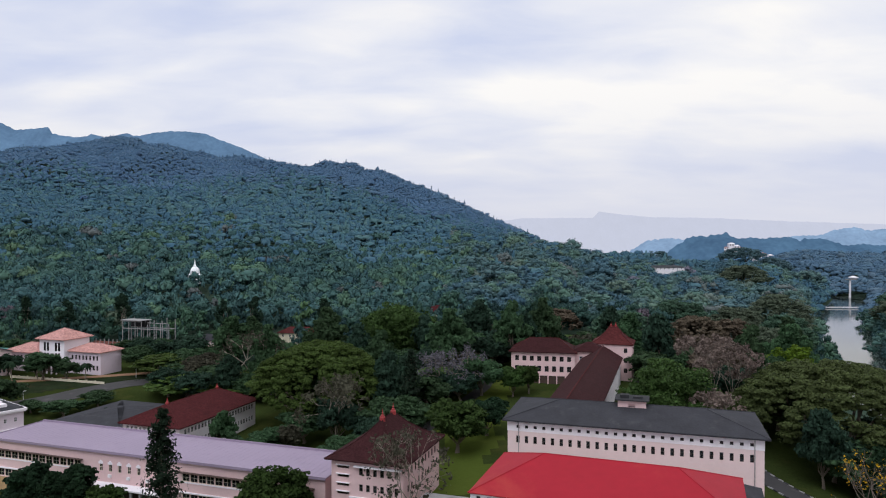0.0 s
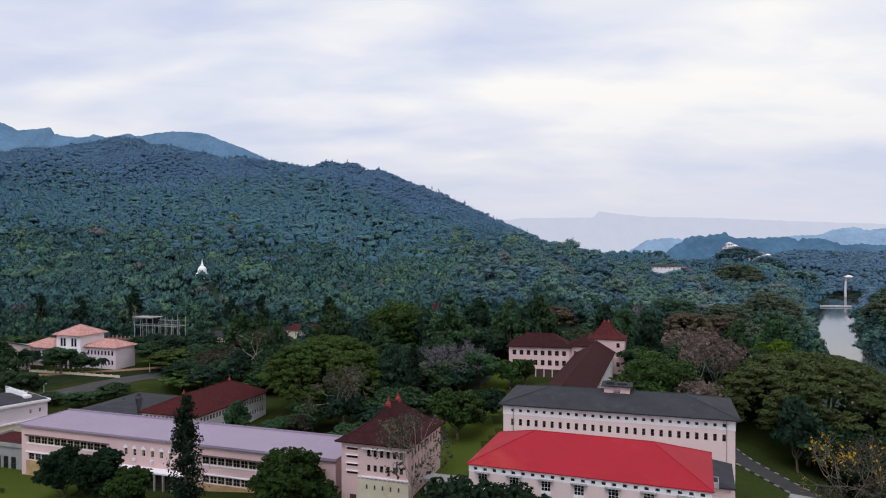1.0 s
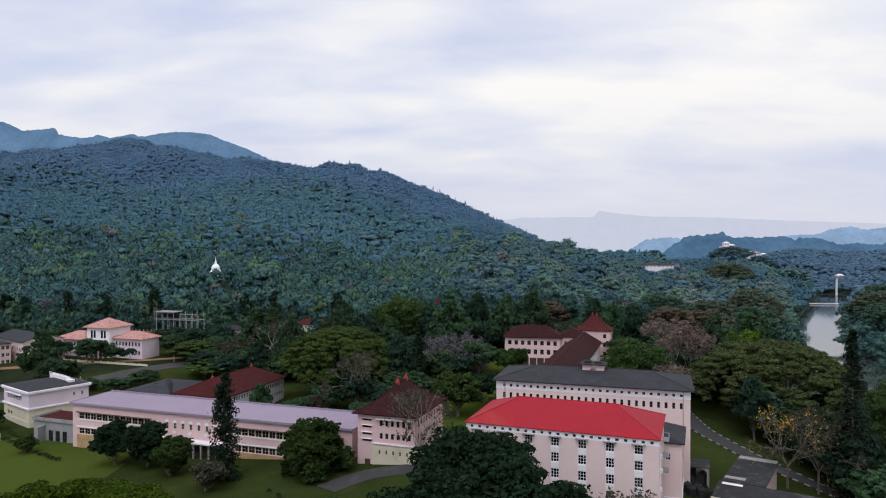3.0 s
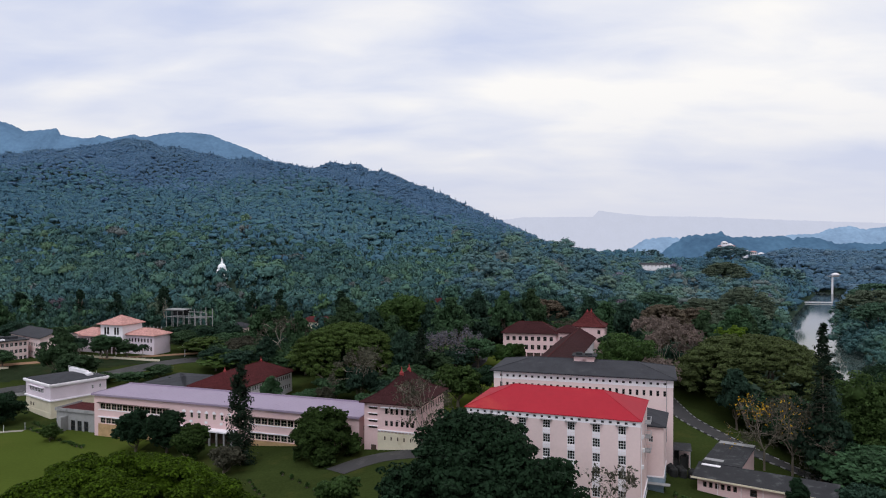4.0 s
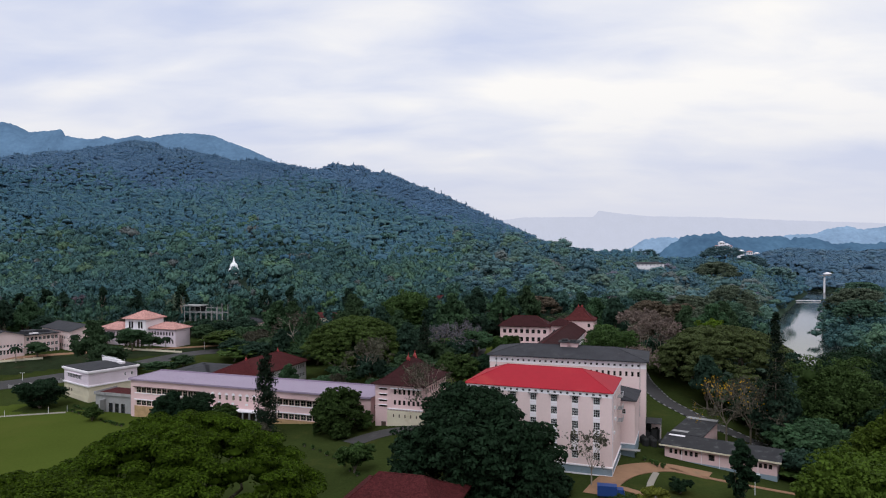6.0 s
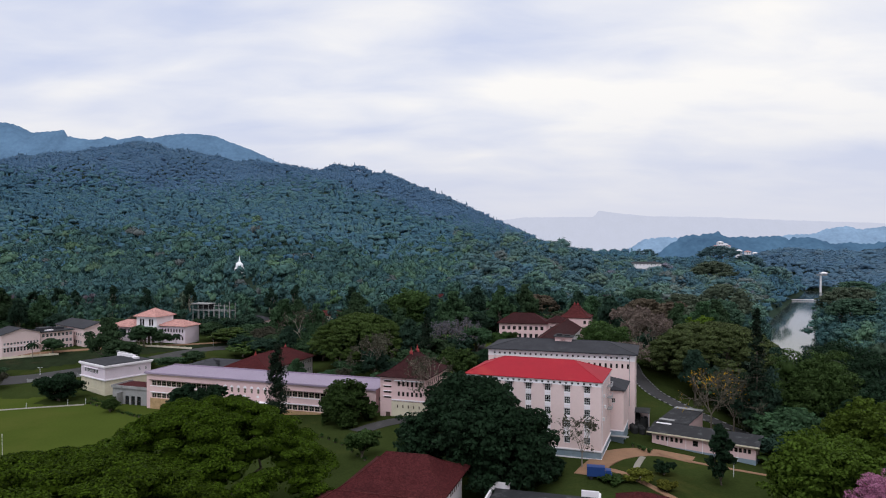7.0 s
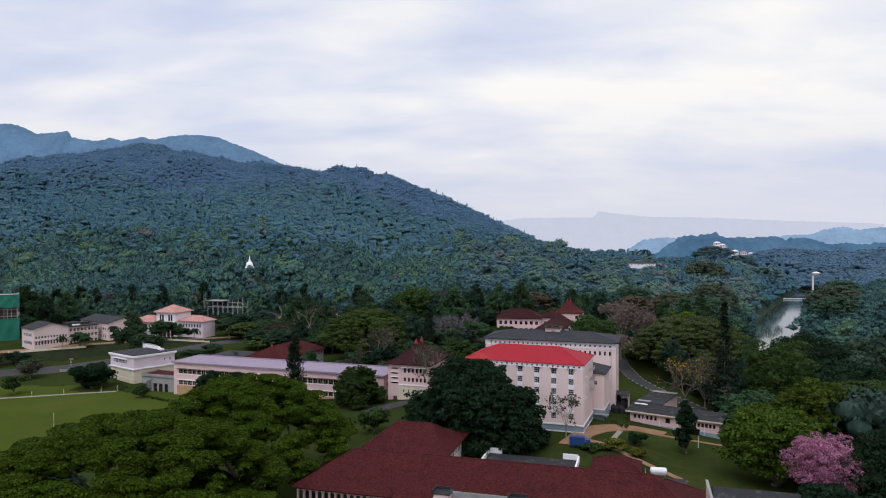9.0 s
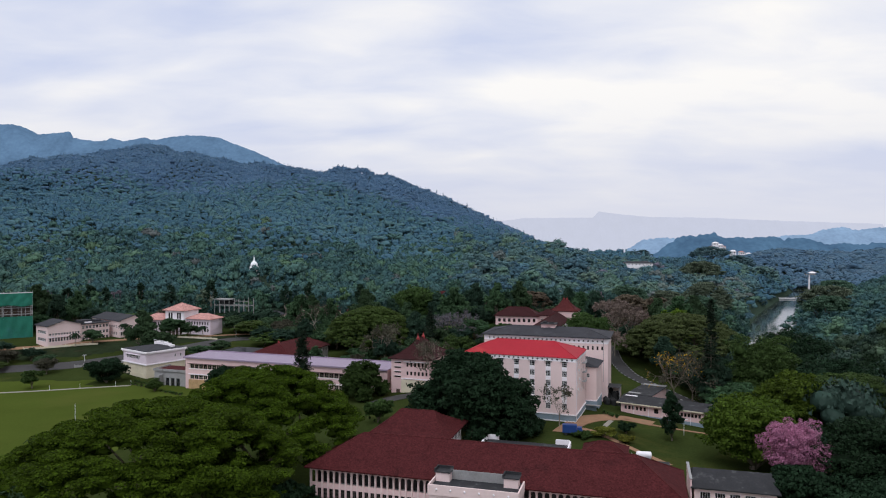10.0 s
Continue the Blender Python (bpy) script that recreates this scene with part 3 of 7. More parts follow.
def gable_roof(L, W, rise, over=0.7, thick=0.25):
    """Ridge along y, gables at the front and back."""
    x0, x1, xm, y0, y1 = -over, L + over, L / 2, -over, W + over
    bm = bmesh.new()
    ring = []
    for y in (y0, y1):
        ring.append([bm.verts.new(p) for p in ((x0, y, 0), (xm, y, rise), (x1, y, 0), (x1, y, -thick), (xm, y, rise - thick), (x0, y, -thick))])
    a, b = ring
    for k in range(6):
        bm.faces.new((a[k], b[k], b[(k + 1) % 6], a[(k + 1) % 6]))
    bm.faces.new((a[0], a[1], a[4], a[5])), bm.faces.new((a[1], a[2], a[3], a[4]))
    bm.faces.new((b[5], b[4], b[1], b[0])), bm.faces.new((b[4], b[3], b[2], b[1]))
    return bm


def gable_wall(L, rise, thick=0.3):
    bm = bmesh.new()
    f = [bm.verts.new(p) for p in ((0, 0, 0), (L, 0, 0), (L / 2, 0, rise))]
    g = [bm.verts.new((v.co.x, thick, v.co.z)) for v in f]
    bm.faces.new(f), bm.faces.new(g[::-1])
    for k in range(3):
        bm.faces.new((f[(k + 1) % 3], f[k], g[k], g[(k + 1) % 3]))
    return bm


def finial(parent, m, mat, s=1.0):
    part("finial", lathe(bmesh.new(), [(0.9 * s, -0.4 * s), (0.9 * s, 0.9 * s), (0.6 * s, 1.1 * s), (0.55 * s, 1.5 * s), (0.15 * s, 1.7 * s), (0.3 * s, 2.1 * s), (0.12 * s, 2.5 * s), (0.03 * s, 3.4 * s)], 10), mat, parent, "", m)


def ribbed_sheet(x0, x1, y0, y1, z0, z1, pitch):
    """A roof sheet with raised seams along y, as one folded skin."""
    top = [(x0, z1)]
    for k in range(1, int((x1 - x0) / pitch)):
        c = x0 + k * pitch
        top += [(c - 0.05, z1), (c - 0.04, z1 + 0.035), (c + 0.04, z1 + 0.035), (c + 0.05, z1)]
    top.append((x1, z1))
    bm = bmesh.new()
    a = [bm.verts.new((x, y0, z)) for x, z in top]
    b = [bm.verts.new((x, y1, z)) for x, z in top]
    c = [bm.verts.new((x, y, z0)) for x, y in ((x0, y0), (x1, y0), (x1, y1), (x0, y1))]
    for k in range(len(top) - 1):
        bm.faces.new((a[k], a[k + 1], b[k + 1], b[k]))
    bm.faces.new((*a[::-1], c[0], c[1])), bm.faces.new((*b, c[2], c[3]))
    bm.faces.new((c[3], c[2], c[1], c[0])), bm.faces.new((a[0], b[0], c[3], c[0])), bm.faces.new((b[-1], a[-1], c[1], c[2]))
    return bm


YAW = -18.5


# ---- the tall pink hall of residence with the red roof ----
def build_red_hall():
    m = pose(3.4, 100.0, 0, 0, 0, -20.2) @ pose(0.5, 0.5, 0)
    b = thing("hall_building", m, "five-storey pale pink block with a bright red hipped metal roof", "building")
    L, W = 37.3, 19.5
    cols = [2.35 + 5.22 * k for k in range(7)]
    rows_z = [2.1, 6.25, 9.4, 12.5, 15.55]
    front = [(c - 0.8, c + 0.8, z, z + 1.85) for c in cols for z in rows_z]
    side = row(1.0, 17.0, 4, 1.1, 15.4, 17.0) + row(1, 17, 4, 1.1, 12.3, 13.9) + row(1, 17, 4, 1.1, 9.2, 10.8) + row(1, 17, 4, 1.1, 6.0, 7.6)
    walls(b, L, W, 0.7, 17.35, M_PINK2, front, side, bars=(3, 3))
    part("frieze", wall_mesh(L + 0.1, 17.35, 18.5, 0.34, row(0.4, 36.9, 23, 0.62, 17.62, 18.16)), M_WHITE, b, "white band with square vents", pose(-0.05, -0.03, 0))
    part("frieze", wall_mesh(W, 17.35, 18.5, 0.34, row(0.4, 19.0, 11, 0.62, 17.62, 18.16)), M_WHITE, b, "white band with square vents", pose(L + 0.04, 0.0, 0, 0, 0, 90))
    # Dark sheet behind the vents paints the shade inside them.
    part("vent_backing", boxes((0.5, L - 0.5, 0.5, 0.6, 17.3, 18.4)), M_INSIDE_SHADE, b)
    # white blocks that join the windows of each column
    for c in cols:
        for z0, z1 in zip([rows_z[0] + 1.85, *[z + 1.85 for z in rows_z[1:-1]]], rows_z[1:]):
            n = max(2, int((z1 - z0) / 0.42))
            h = (z1 - z0) / n
            slits = [(0.06 + i * 0.533, 0.47 + i * 0.533, z0 + j * h + 0.10, z0 + j * h + 0.19) for i in range(3) for j in range(n)]
            part("window_panel", wall_mesh(1.6, z0, z1, 0.1, slits), M_WHITE, b, "white slotted block panel between windows", pose(c - 0.8, -0.1, 0))
        part("canopy", boxes((c - 1.25, c + 1.25, -0.7, 0.0, 17.40, 17.5), (c - 1.1, c - 0.95, -0.5, 0.0, 17.2, 17.4), (c + 0.95, c + 1.1, -0.5, 0.0, 17.2, 17.4)), M_CONCRETE, b, "grey concrete window hood")
    part("string_course", boxes((-0.25, L + 0.25, -0.25, W + 0.25, 0.4, 0.75)), M_WHITE, b, "white ledge above the plinth")
    part("plinth", boxes((-0.05, L + 0.05, -0.05, W + 0.05, -5.0, 0.4)), M_BLUEBASE, b, "blue grey painted plinth")
    part("plinth_band", boxes((-0.15, L + 0.15, -0.15, W + 0.15, -1.7, -1.35)), M_WHITE, b)
    roof(b, L, W, 18.68, 3.75, M_RED, M_RED, 0.1, over=0.35, thick=0.15, inset=9.2)
    for z in (15.2, 12.1, 9.0):
        bal = part("balcony", boxes((0, 1.3, 0, 3.2, 0, 0.14)), M_CONCRETE, b, "", pose(L, 11.5, z))
        part("railing", boxes((1.22, 1.3, 0, 3.2, 0.95, 1.02), *[(1.23, 1.28, k * 0.4, k * 0.4 + 0.05, 0.14, 0.95) for k in range(9)], (0, 1.3, 0, 0.06, 0.95, 1.02), (0, 1.3, 3.14, 3.2, 0.95, 1.02)), M_METAL, bal)
    for k, (y, z) in enumerate(((4.0, 13.9), (5.6, 10.7), (3.2, 7.9))):
        part("air_conditioner", boxes((0, 0.4, 0, 0.9, 0, 0.7)), M_FRAME, b, "", pose(L, y, z))
    part("downpipe", tube(bmesh.new(), (L + 0.15, 0.6, -1.5), (L + 0.15, 0.6, 17.4), 0.09, 0.09), M_WHITE, b)
    # the lower link behind it
    m2 = pose(3.4, 100.0, 0, 0, 0, -20.2) @ pose(27.0, 20.7, 0)
    a = thing("link_building", m2, "pale pink link block with a grey roof and blue grey plinth", "building")
    L2, W2 = 14.4, 13.2
    walls(a, L2, W2, 1.0, 12.7, M_PINK2, row(9.2, 14.0, 1, 1.0, 9.0, 10.4), row(1, 12, 3, 1.0, 9.0, 10.5), bars=(2, 2))
    part("ledge", boxes((-0.15, L2 + 0.15, -0.15, W2, 1.0, 1.3)), M_WHITE, a)
    part("plinth", boxes((-0.05, L2 + 0.05, -0.05, W2, -4.0, 1.0)), M_BLUEBASE, a, "blue grey painted plinth")
    roof(a, L2, W2, 12.9, 2.0, M_SLATE, over=0.6, along="y", inset=3)
    part("canopy", boxes((7, L2 + 1.5, -1.6, 0, -0.3, -0.15)), M_CONCRETE, a)


build_red_hall()


# ---- the long pale block behind it ----
def build_back_block():
    m = pose(11.7, 135.6, 0, 0, 0, -17.0) @ pose(0.9, 0.9, 0)
    b = thing("rear_building", m, "long pale pink block with grey hipped roof and small windows", "building")
    L, W = 46.6, 18.6
    front = row(1.2, 45.4, 26, 0.66, 15.6, 17.0)
    walls(b, L, W, -4.0, 17.9, M_PINK2, front, row(1, 17, 6, 0.62, 15.9, 17.3), bars=(1, 2), frame_mat=M_DARKFRAME_SHADE)
    part("frieze", wall_mesh(L + 0.12, 17.9, 20.0, 0.36, row(1.26, 45.46, 26, 0.64, 18.45, 19.1)), M_WHITE, b, "white band with square vents", pose(-0.06, -0.04, 0))
    part("frieze", wall_mesh(W, 17.9, 20.0, 0.36, row(1, 17, 10, 0.64, 18.45, 19.1)), M_WHITE, b, "white band with square vents", pose(L + 0.05, 0.0, 0, 0, 0, 90))
    # Vent shade painted as a dark sheet behind the band.
    part("vent_backing", boxes((0.6, L - 0.6, 0.6, 0.7, 17.8, 19.9)), M_INSIDE_SHADE, b)
    roof(b, L, W, 20.2, 2.5, M_SLATE, M_SLATE, 0.12, over=0.95)
    for x in (2.2, L - 1.6):
        part("downpipe", tube(bmesh.new(), (x, -0.12, 4), (x, -0.12, 20.0), 0.08, 0.08), M_CONCRETE, b)
    hut = part("roof_hut", wall_mesh(6.4, 20.6, 25.2, 0.25, [(2.4, 4.0, 23.5, 24.3)]), M_PINK, b, "pink tank room on the roof ridge", pose(20.8, 7.6, 4.0) @ Matrix.Diagonal((0.85, 0.85, 0.78, 1)))
    part("hut_wall", boxes((0, 0.25, 0.25, 4.5, 20.6, 25.2), (6.15, 6.4, 0.25, 4.5, 20.6, 25.2), (0, 6.4, 4.5, 4.75, 20.6, 25.2), (0.5, 5.9, 0.6, 0.7, 23, 25)), M_PINK, hut)
    part("hut_roof", boxes((-0.7, 7.1, -0.7, 5.4, 25.2, 25.5), (0.5, 2.5, 1, 3, 25.5, 26.3), (3.4, 5.6, 1.2, 3.2, 25.5, 26.0)), M_DARKROOF, hut)
    part("hut_base", boxes((-0.12, 6.52, -0.12, 4.9, 21.8, 22.5)), M_REDTRIM, hut)


build_back_block()


# ---- the cloister wing and its corner tower ----
def build_wing():
    b = thing("wing_building", pose(26.0, 158.5, 0, 0, 0, YAW) @ pose(-6.6, 0, 0), "long white wing under a steep maroon tiled roof", "building")
    walls(b, 13.2, 112.0, -3.0, 11.0, M_WHITE, (), row(2, 110, 26, 1.2, 7.8, 9.6) + row(2, 110, 26, 1.2, 3.6, 5.4), bars=(2, 2))
    part("roof", gable_roof(13.2, 112.0, 4.3, 0.9), M_UMBER, b, "", pose(0, 0, 11.1))
    part("ridge_cap", tube(bmesh.new(), (6.6, -0.9, 15.45), (6.6, 112.9, 15.45), 0.2, 0.2), M_MAROON2, b)
    t = thing("tower_building", pose(58.8, 271.5, 0, 0, 0, YAW), "square pale pink tower with a curved maroon tiled roof", "building")
    walls(t, 15.4, 13.0, -2.0, 15.4, M_PINK, [(12.2, 13.5, 12.2, 14.0), (12.2, 13.5, 8.4, 10.2), (12.2, 13.5, 4.4, 6.2), (1.8, 3.0, 12.2, 14.0)], row(1, 11, 3, 1.2, 12.2, 14.0), bars=(2, 2), frame_mat=M_DARKFRAME_SHADE)
    roof(t, 15.4, 13.0, 15.5, 6.6, M_MAROON2, M_MAROON2, 0.15, over=0.45, inset=7.0, concave=0.16)
    for x in (6.8, 8.6):
        finial(t, pose(x, 6.5, 21.8), M_REDTRIM, 0.5)
    f = thing("dormitory_building", pose(26.4, 265.8, 0, 0, 0, -12), "three-storey pink dormitory with maroon tiled hipped roof", "building")
    L, W = 24.2, 13.5
    front = row(0.8, 23.4, 8, 1.5, 9.8, 11.7) + row(0.8, 23.4, 8, 1.5, 5.8, 7.9)
    walls(f, L, W, -2.0, 13.1, M_PINK, front, row(1, 12, 2, 1.2, 10.0, 11.6) + row(1, 12, 2, 1.2, 6.0, 7.9), bars=(2, 2), frame_mat=M_DARKFRAME_SHADE)
    # Flat dark sheet on the wall: the loggia's shade as colour.
    part("loggia_shade", boxes((4.2, L - 0.2, -0.05, 0, 0.9, 4.3)), M_DARKFRAME_SHADE, f, "dark sheet painted as shade of the ground floor loggia")
    part("loggia_beam", boxes((4.0, L, -0.4, 0, 4.3, 4.8), (4.0, L, -0.4, 0, 0.4, 0.9)), M_PINK, f)
    for k in range(7):
        part("loggia_post", boxes((4.0 + k * 3.28, 4.45 + k * 3.28, -0.4, 0, 0.9, 4.3)), M_PINK, f)
    roof(f, L, W, 13.3, 4.6, M_UMBER, M_MAROON2, 0.13, over=0.9)
    k = thing("corner_building", pose(50.0, 262.5, 0, 0, 0, -12), "low pink corner link with maroon tiled roof", "building")
    walls(k, 11.5, 10.0, -2.0, 13.6, M_PINK, [(2.0, 3.2, 10.4, 11.8), (2.0, 3.2, 6.4, 7.8), (6.5, 8.4, 11.2, 12.2)], bars=(2, 2))
    roof(k, 11.5, 10.0, 13.8, 3.0, M_UMBER, over=0.7)


build_wing()


# ---- the long low wing with the lilac roof ----
def build_long_wing():
    m = pose(-122.0, 184.4, 0, 0, 0, -18.6)
    b = thing("long_building", m @ pose(0.4, 0.4, 0), "long two-storey pink wing with a flat lilac metal roof", "building")
    L, W = 100.6, 16.2
    up_a, low_a = row(2.5, 31.0, 12, 2.15, -2.15, -0.2), row(2.5, 31.0, 12, 2.15, -7.0, -5.1)
    up_b = row(36.0, 56.5, 7, 1.0, -2.2, -0.4)
    up_c, low_c = row(62.0, 97.0, 15, 2.1, -2.15, -0.2), row(62.0, 97.0, 15, 2.1, -7.0, -5.1)
    gate = row(35.5, 57.5, 7, 2.5, -11.5, -6.0)
    walls(b, L, W, -12.0, 2.7, M_PINK, up_a + low_a + up_b + up_c + low_c, row(2, 14, 4, 1.4, -2.0, -0.4), row(2, 14, 4, 1.4, -2.0, -0.4), bars=(2, 2), frame_mat=M_CREAM)
    for x, w in ((1.8, 30.0), (61.2, 36.8)):
        part("window_hood", boxes((x, x + w, -0.9, 0, 0.0, 0.15)), M_DARKFRAME_SHADE, b, "dark hood over the window row")
        part("sill_band", boxes((x, x + w, -0.12, 0, -2.5, -2.2)), M_WHITE, b)
        part("sill_band", boxes((x, x + w, -0.35, 0, -4.9, -4.6)), M_WHITE, b)
        part("plinth", boxes((x, x + w, -0.15, 0, -12, -7.2)), M_OCHRE, b, "ochre stone plinth below the windows")
    for x0, x1, a, c in up_b:
        part("window_head", boxes((x0 - 0.15, x1 + 0.15, -0.18, 0, c, c + 0.55), (x0 + 0.25, x1 - 0.25, -0.18, 0, c + 0.55, c + 0.85)), M_WHITE, b, "white shaped window head")
    for k, (x0, x1, a, c) in enumerate(up_b[1::2]):
        part("air_conditioner", boxes((x0, x0 + 0.9, -0.4, 0, -3.6, -2.9)), M_FRAME, b)
    part("porch_slab", boxes((35, 58, -3.2, 0, -5.3, -4.9)), M_WHITE, b, "white porch slab over the entrance")
    for k in range(9):
        part("column", boxes((35.4 + k * 2.75, 35.9 + k * 2.75, -3.0, -2.5, -13, -5.3)), M_CONCRETE, b)
    # Entrance shade painted as one dark sheet behind the columns.
    part("porch_shade", boxes((35.2, 57.8, -0.06, 0, -11.5, -5.4)), M_DARKFRAME_SHADE, b, "dark sheet painted as shade of the entrance porch")
    part("roof", ribbed_sheet(-0.5, L + 0.4, -0.6, W + 0.5, 2.72, 3.0, 1.5), M_LAVENDER, b, "lilac ribbed metal roof sheets")
    part("parapet", boxes((-0.6, L + 0.4, W + 0.5, W + 0.7, 2.4, 3.5), (-0.7, -0.5, -0.6, W + 0.7, 2.4, 3.2), (-0.7, L + 0.4, -0.75, -0.6, 2.45, 3.1)), M_LAVENDER, b, "lilac metal roof edge")
    # concrete entrance link towards the white hall
    e = thing("entrance_building", m @ pose(-19.5, 3.0, 0), "low grey concrete entrance block with a flat roof", "building")
    walls(e, 18.6, 11.0, -12.5, -5.0, M_CONCRETE, [(6.5, 8.5, -12.0, -8.0), (9.5, 11.5, -12.0, -8.0), (12.5, 14.5, -12.0, -8.0)], bars=(1, 2), frame_mat=M_DARKFRAME_SHADE)
    part("roof", boxes((-0.3, 18.8, -0.5, 11.3, -5.0, -4.6), (-0.3, 18.8, -0.5, -0.2, -4.6, -3.9), (-0.3, 0, -0.2, 11.3, -4.6, -3.9)), M_CONCRETE, e)
    part("roof_deck", boxes((0.1, 18.7, -0.1, 11.2, -4.6, -4.5)), M_MAROON, e, "dark red tiled deck")
    part("wing_wall", boxes((4.2, 5.2, -3.0, 0, -12.5, -6.5)), M_CONCRETE, e)


build_long_wing()


# ---- the white hall ----
def build_white_hall():
    b = thing("assembly_building", pose(-166.6, 220.0, 0, 0, 0, -36.8), "white cubic hall on a cream plinth with grey roof", "building")
    L, W = 21.4, 21.2
    walls(b, L, W, -5.0, 0.2, M_LILAC, row(3.2, 15.4, 9, 1.1, -2.9, -1.0), row(14, 20, 2, 0.8, -2.8, -1.4), bars=(2, 2))
    part("ledge", boxes((-0.5, L + 0.5, -0.5, W + 0.5, -5.25, -4.75)), M_WHITE, b)
    part("hood", boxes((2.8, 15.8, -0.8, 0, -0.8, -0.6)), M_WHITE, b)
    part("base_wall", boxes((0, L, 0, W, -9.6, -5.25), (-0.15, L + 0.15, -0.15, W + 0.15, -13, -9.6)), M_CREAM, b, "cream stone base storey")
    # Solid dark boxes on the face paint the shade of two openings.
    for x in (4.0, 6.2):
        part("base_opening", boxes((x, x + 1.0, -0.05, 0.05, -8.6, -7.4)), M_DARKFRAME_SHADE, b)
    part("fascia", boxes((-0.5, L + 0.5, -0.5, W + 0.5, 0.2, 0.6), (-0.8, L + 0.8, -0.8, W + 0.8, 0.6, 1.3)), M_WHITE, b, "white roof fascia")
    roof(b, L - 1.0, W - 1.0, 1.55, 1.3, M_SLATE, over=0.6, m=pose(0.5, 0.5, 0))
    bm = boxes((2, 16, 15.5, 17.0, 1.5, 3.4), (15.9, 18.5, 15.2, 17.4, 1.5, 2.8))
    part("roof_monitor", bm, M_WHITE, b, "white raised roof light")
    part("monitor_rail", boxes(*[(2 + k * 1.0, 2.12 + k * 1.0, 15.4, 15.5, 3.4, 4.2) for k in range(15)], (2, 16.2, 15.38, 15.52, 4.1, 4.25)), M_FRAME, b)


build_white_hall()


# ---- the tiled pagoda-roofed hall at the end of the long wing ----
def build_pagoda_hall():
    b = thing("pagoda_building", pose(-25.5, 148.6, 0, 0, 0, YAW) @ pose(1.0, 1.0, 0), "pink hall with a steep curved maroon tiled roof", "building")
    L, W = 16.8, 23.1
    front = row(6.2, 16.0, 6, 0.85, 5.2, 6.9) + row(6.2, 16.0, 6, 0.85, 1.8, 3.3) + [(1.4, 4.2, z, z + 0.55) for z in (6.4, 4.5, 2.6, 0.8)]
    side = row(1.5, 21, 9, 0.9, 5.2, 6.9) + row(1.5, 21, 9, 0.9, 1.8, 3.3)
    walls(b, L, W, -9.0, 8.0, M_PINK, front, side, row(1.5, 21, 9, 0.9, 5.2, 6.9), bars=(1, 2), frame_mat=M_DARKFRAME_SHADE)
    part("hood", boxes((5.6, 16.6, -1.0, 0, 7.15, 7.35)), M_WHITE, b, "white hood over the upper windows")
    for z in (7.1, 5.2, 3.3, 1.5):
        part("louvre_hood", boxes((1.2, 4.4, -0.45, 0, z, z + 0.12)), M_WHITE, b)
    part("cornice", boxes((4.4, L + 0.2, -0.5, 0, 0.35, 0.6), *[(5 + k * 1.1, 5.3 + k * 1.1, -0.4, 0, 0.0, 0.35) for k in range(11)]), M_WHITE, b)
    part("lower_storey", boxes((4.4, L + 0.3, -0.4, 0.0, -9.0, -0.1)), M_CREAM, b, "cream lower storey")
    # Slots are dark boxes on the face, their shade put into colour.
    part("slot", boxes(*[(6.5 + k * 2.0, 6.9 + k * 2.0, -0.46, -0.38, -2.2, -1.2) for k in range(5)]), M_DARKFRAME_SHADE, b)
    part("door", boxes((2.2, 3.8, -0.12, 0.0, -7.0, -4.0)), M_DARKFRAME_SHADE, b)
    roof(b, L, W, 8.5, 7.0, M_UMBER, M_UMBER, 0.14, over=1.2, inset=9.3, concave=0.16, along="y")
    for y in (8.4, 14.6):
        finial(b, pose(L / 2, y, 15.2), M_REDTRIM, 0.75)
    # covered walk to the east of it
    c = thing("covered_walk", pose(-25.5, 148.6, 0, 0, 0, YAW) @ pose(19.5, 6.0, 0), "covered concrete walkway with a flat roof and columns", "walkway")
    part("roof", boxes((0, 15, 0, 4.2, -0.6, -0.2)), M_CONCRETE, c)
    for k in range(5):
        part("column", boxes((0.4 + k * 3.5, 0.8 + k * 3.5, 0.2, 0.6, -7, -0.6)), M_CONCRETE, c)
        part("column", boxes((0.4 + k * 3.5, 0.8 + k * 3.5, 3.6, 4.0, -7, -0.6)), M_CONCRETE, c)


build_pagoda_hall()


# ---- the maroon roofed block behind the long wing ----
def build_library():
    b = thing("library_building", pose(-97.9, 210.0, 0, 0, 0, YAW), "white two-storey block with maroon tiled roof and finials", "building")
    L, W = 21.0, 39.0
    walls(b, L, W, -10.0, 0.1, M_WHITE, row(1, 20, 12, 0.9, -2.0, -0.6), row(1.5, 19, 11, 1.0, -2.4, -0.8) + row(22, 37.5, 10, 1.0, -2.4, -0.8) + row(1.5, 19, 11, 1.0, -6.4, -4.8) + row(22, 37.5, 10, 1.0, -6.4, -4.8), bars=(2, 2))
    roof(b, L, W, 0.3, 4.8, M_MAROON, M_MAROON2, 0.14, over=1.0, along="y", inset=8.0)
    part("stair_bay", boxes((L, L + 0.5, 19.2, 21.6, -10, 0.0)), M_WHITE, b)
    for y in (7.2, 31.8):
        finial(b, pose(L / 2, y, 5.0), M_REDTRIM, 0.6)
    a = thing("annexe_building", pose(-127.5, 224.5, 0, 0, 0, YAW), "low annexe with a dark grey sheet roof", "building")
    walls(a, 27.0, 30.0, -10.0, -3.2, M_WHITE, row(1, 26, 10, 1.2, -6.0, -4.4), bars=(2, 2))
    roof(a, 27.0, 30.0, -3.0, 2.4, M_SLATE, over=0.8)


build_library()


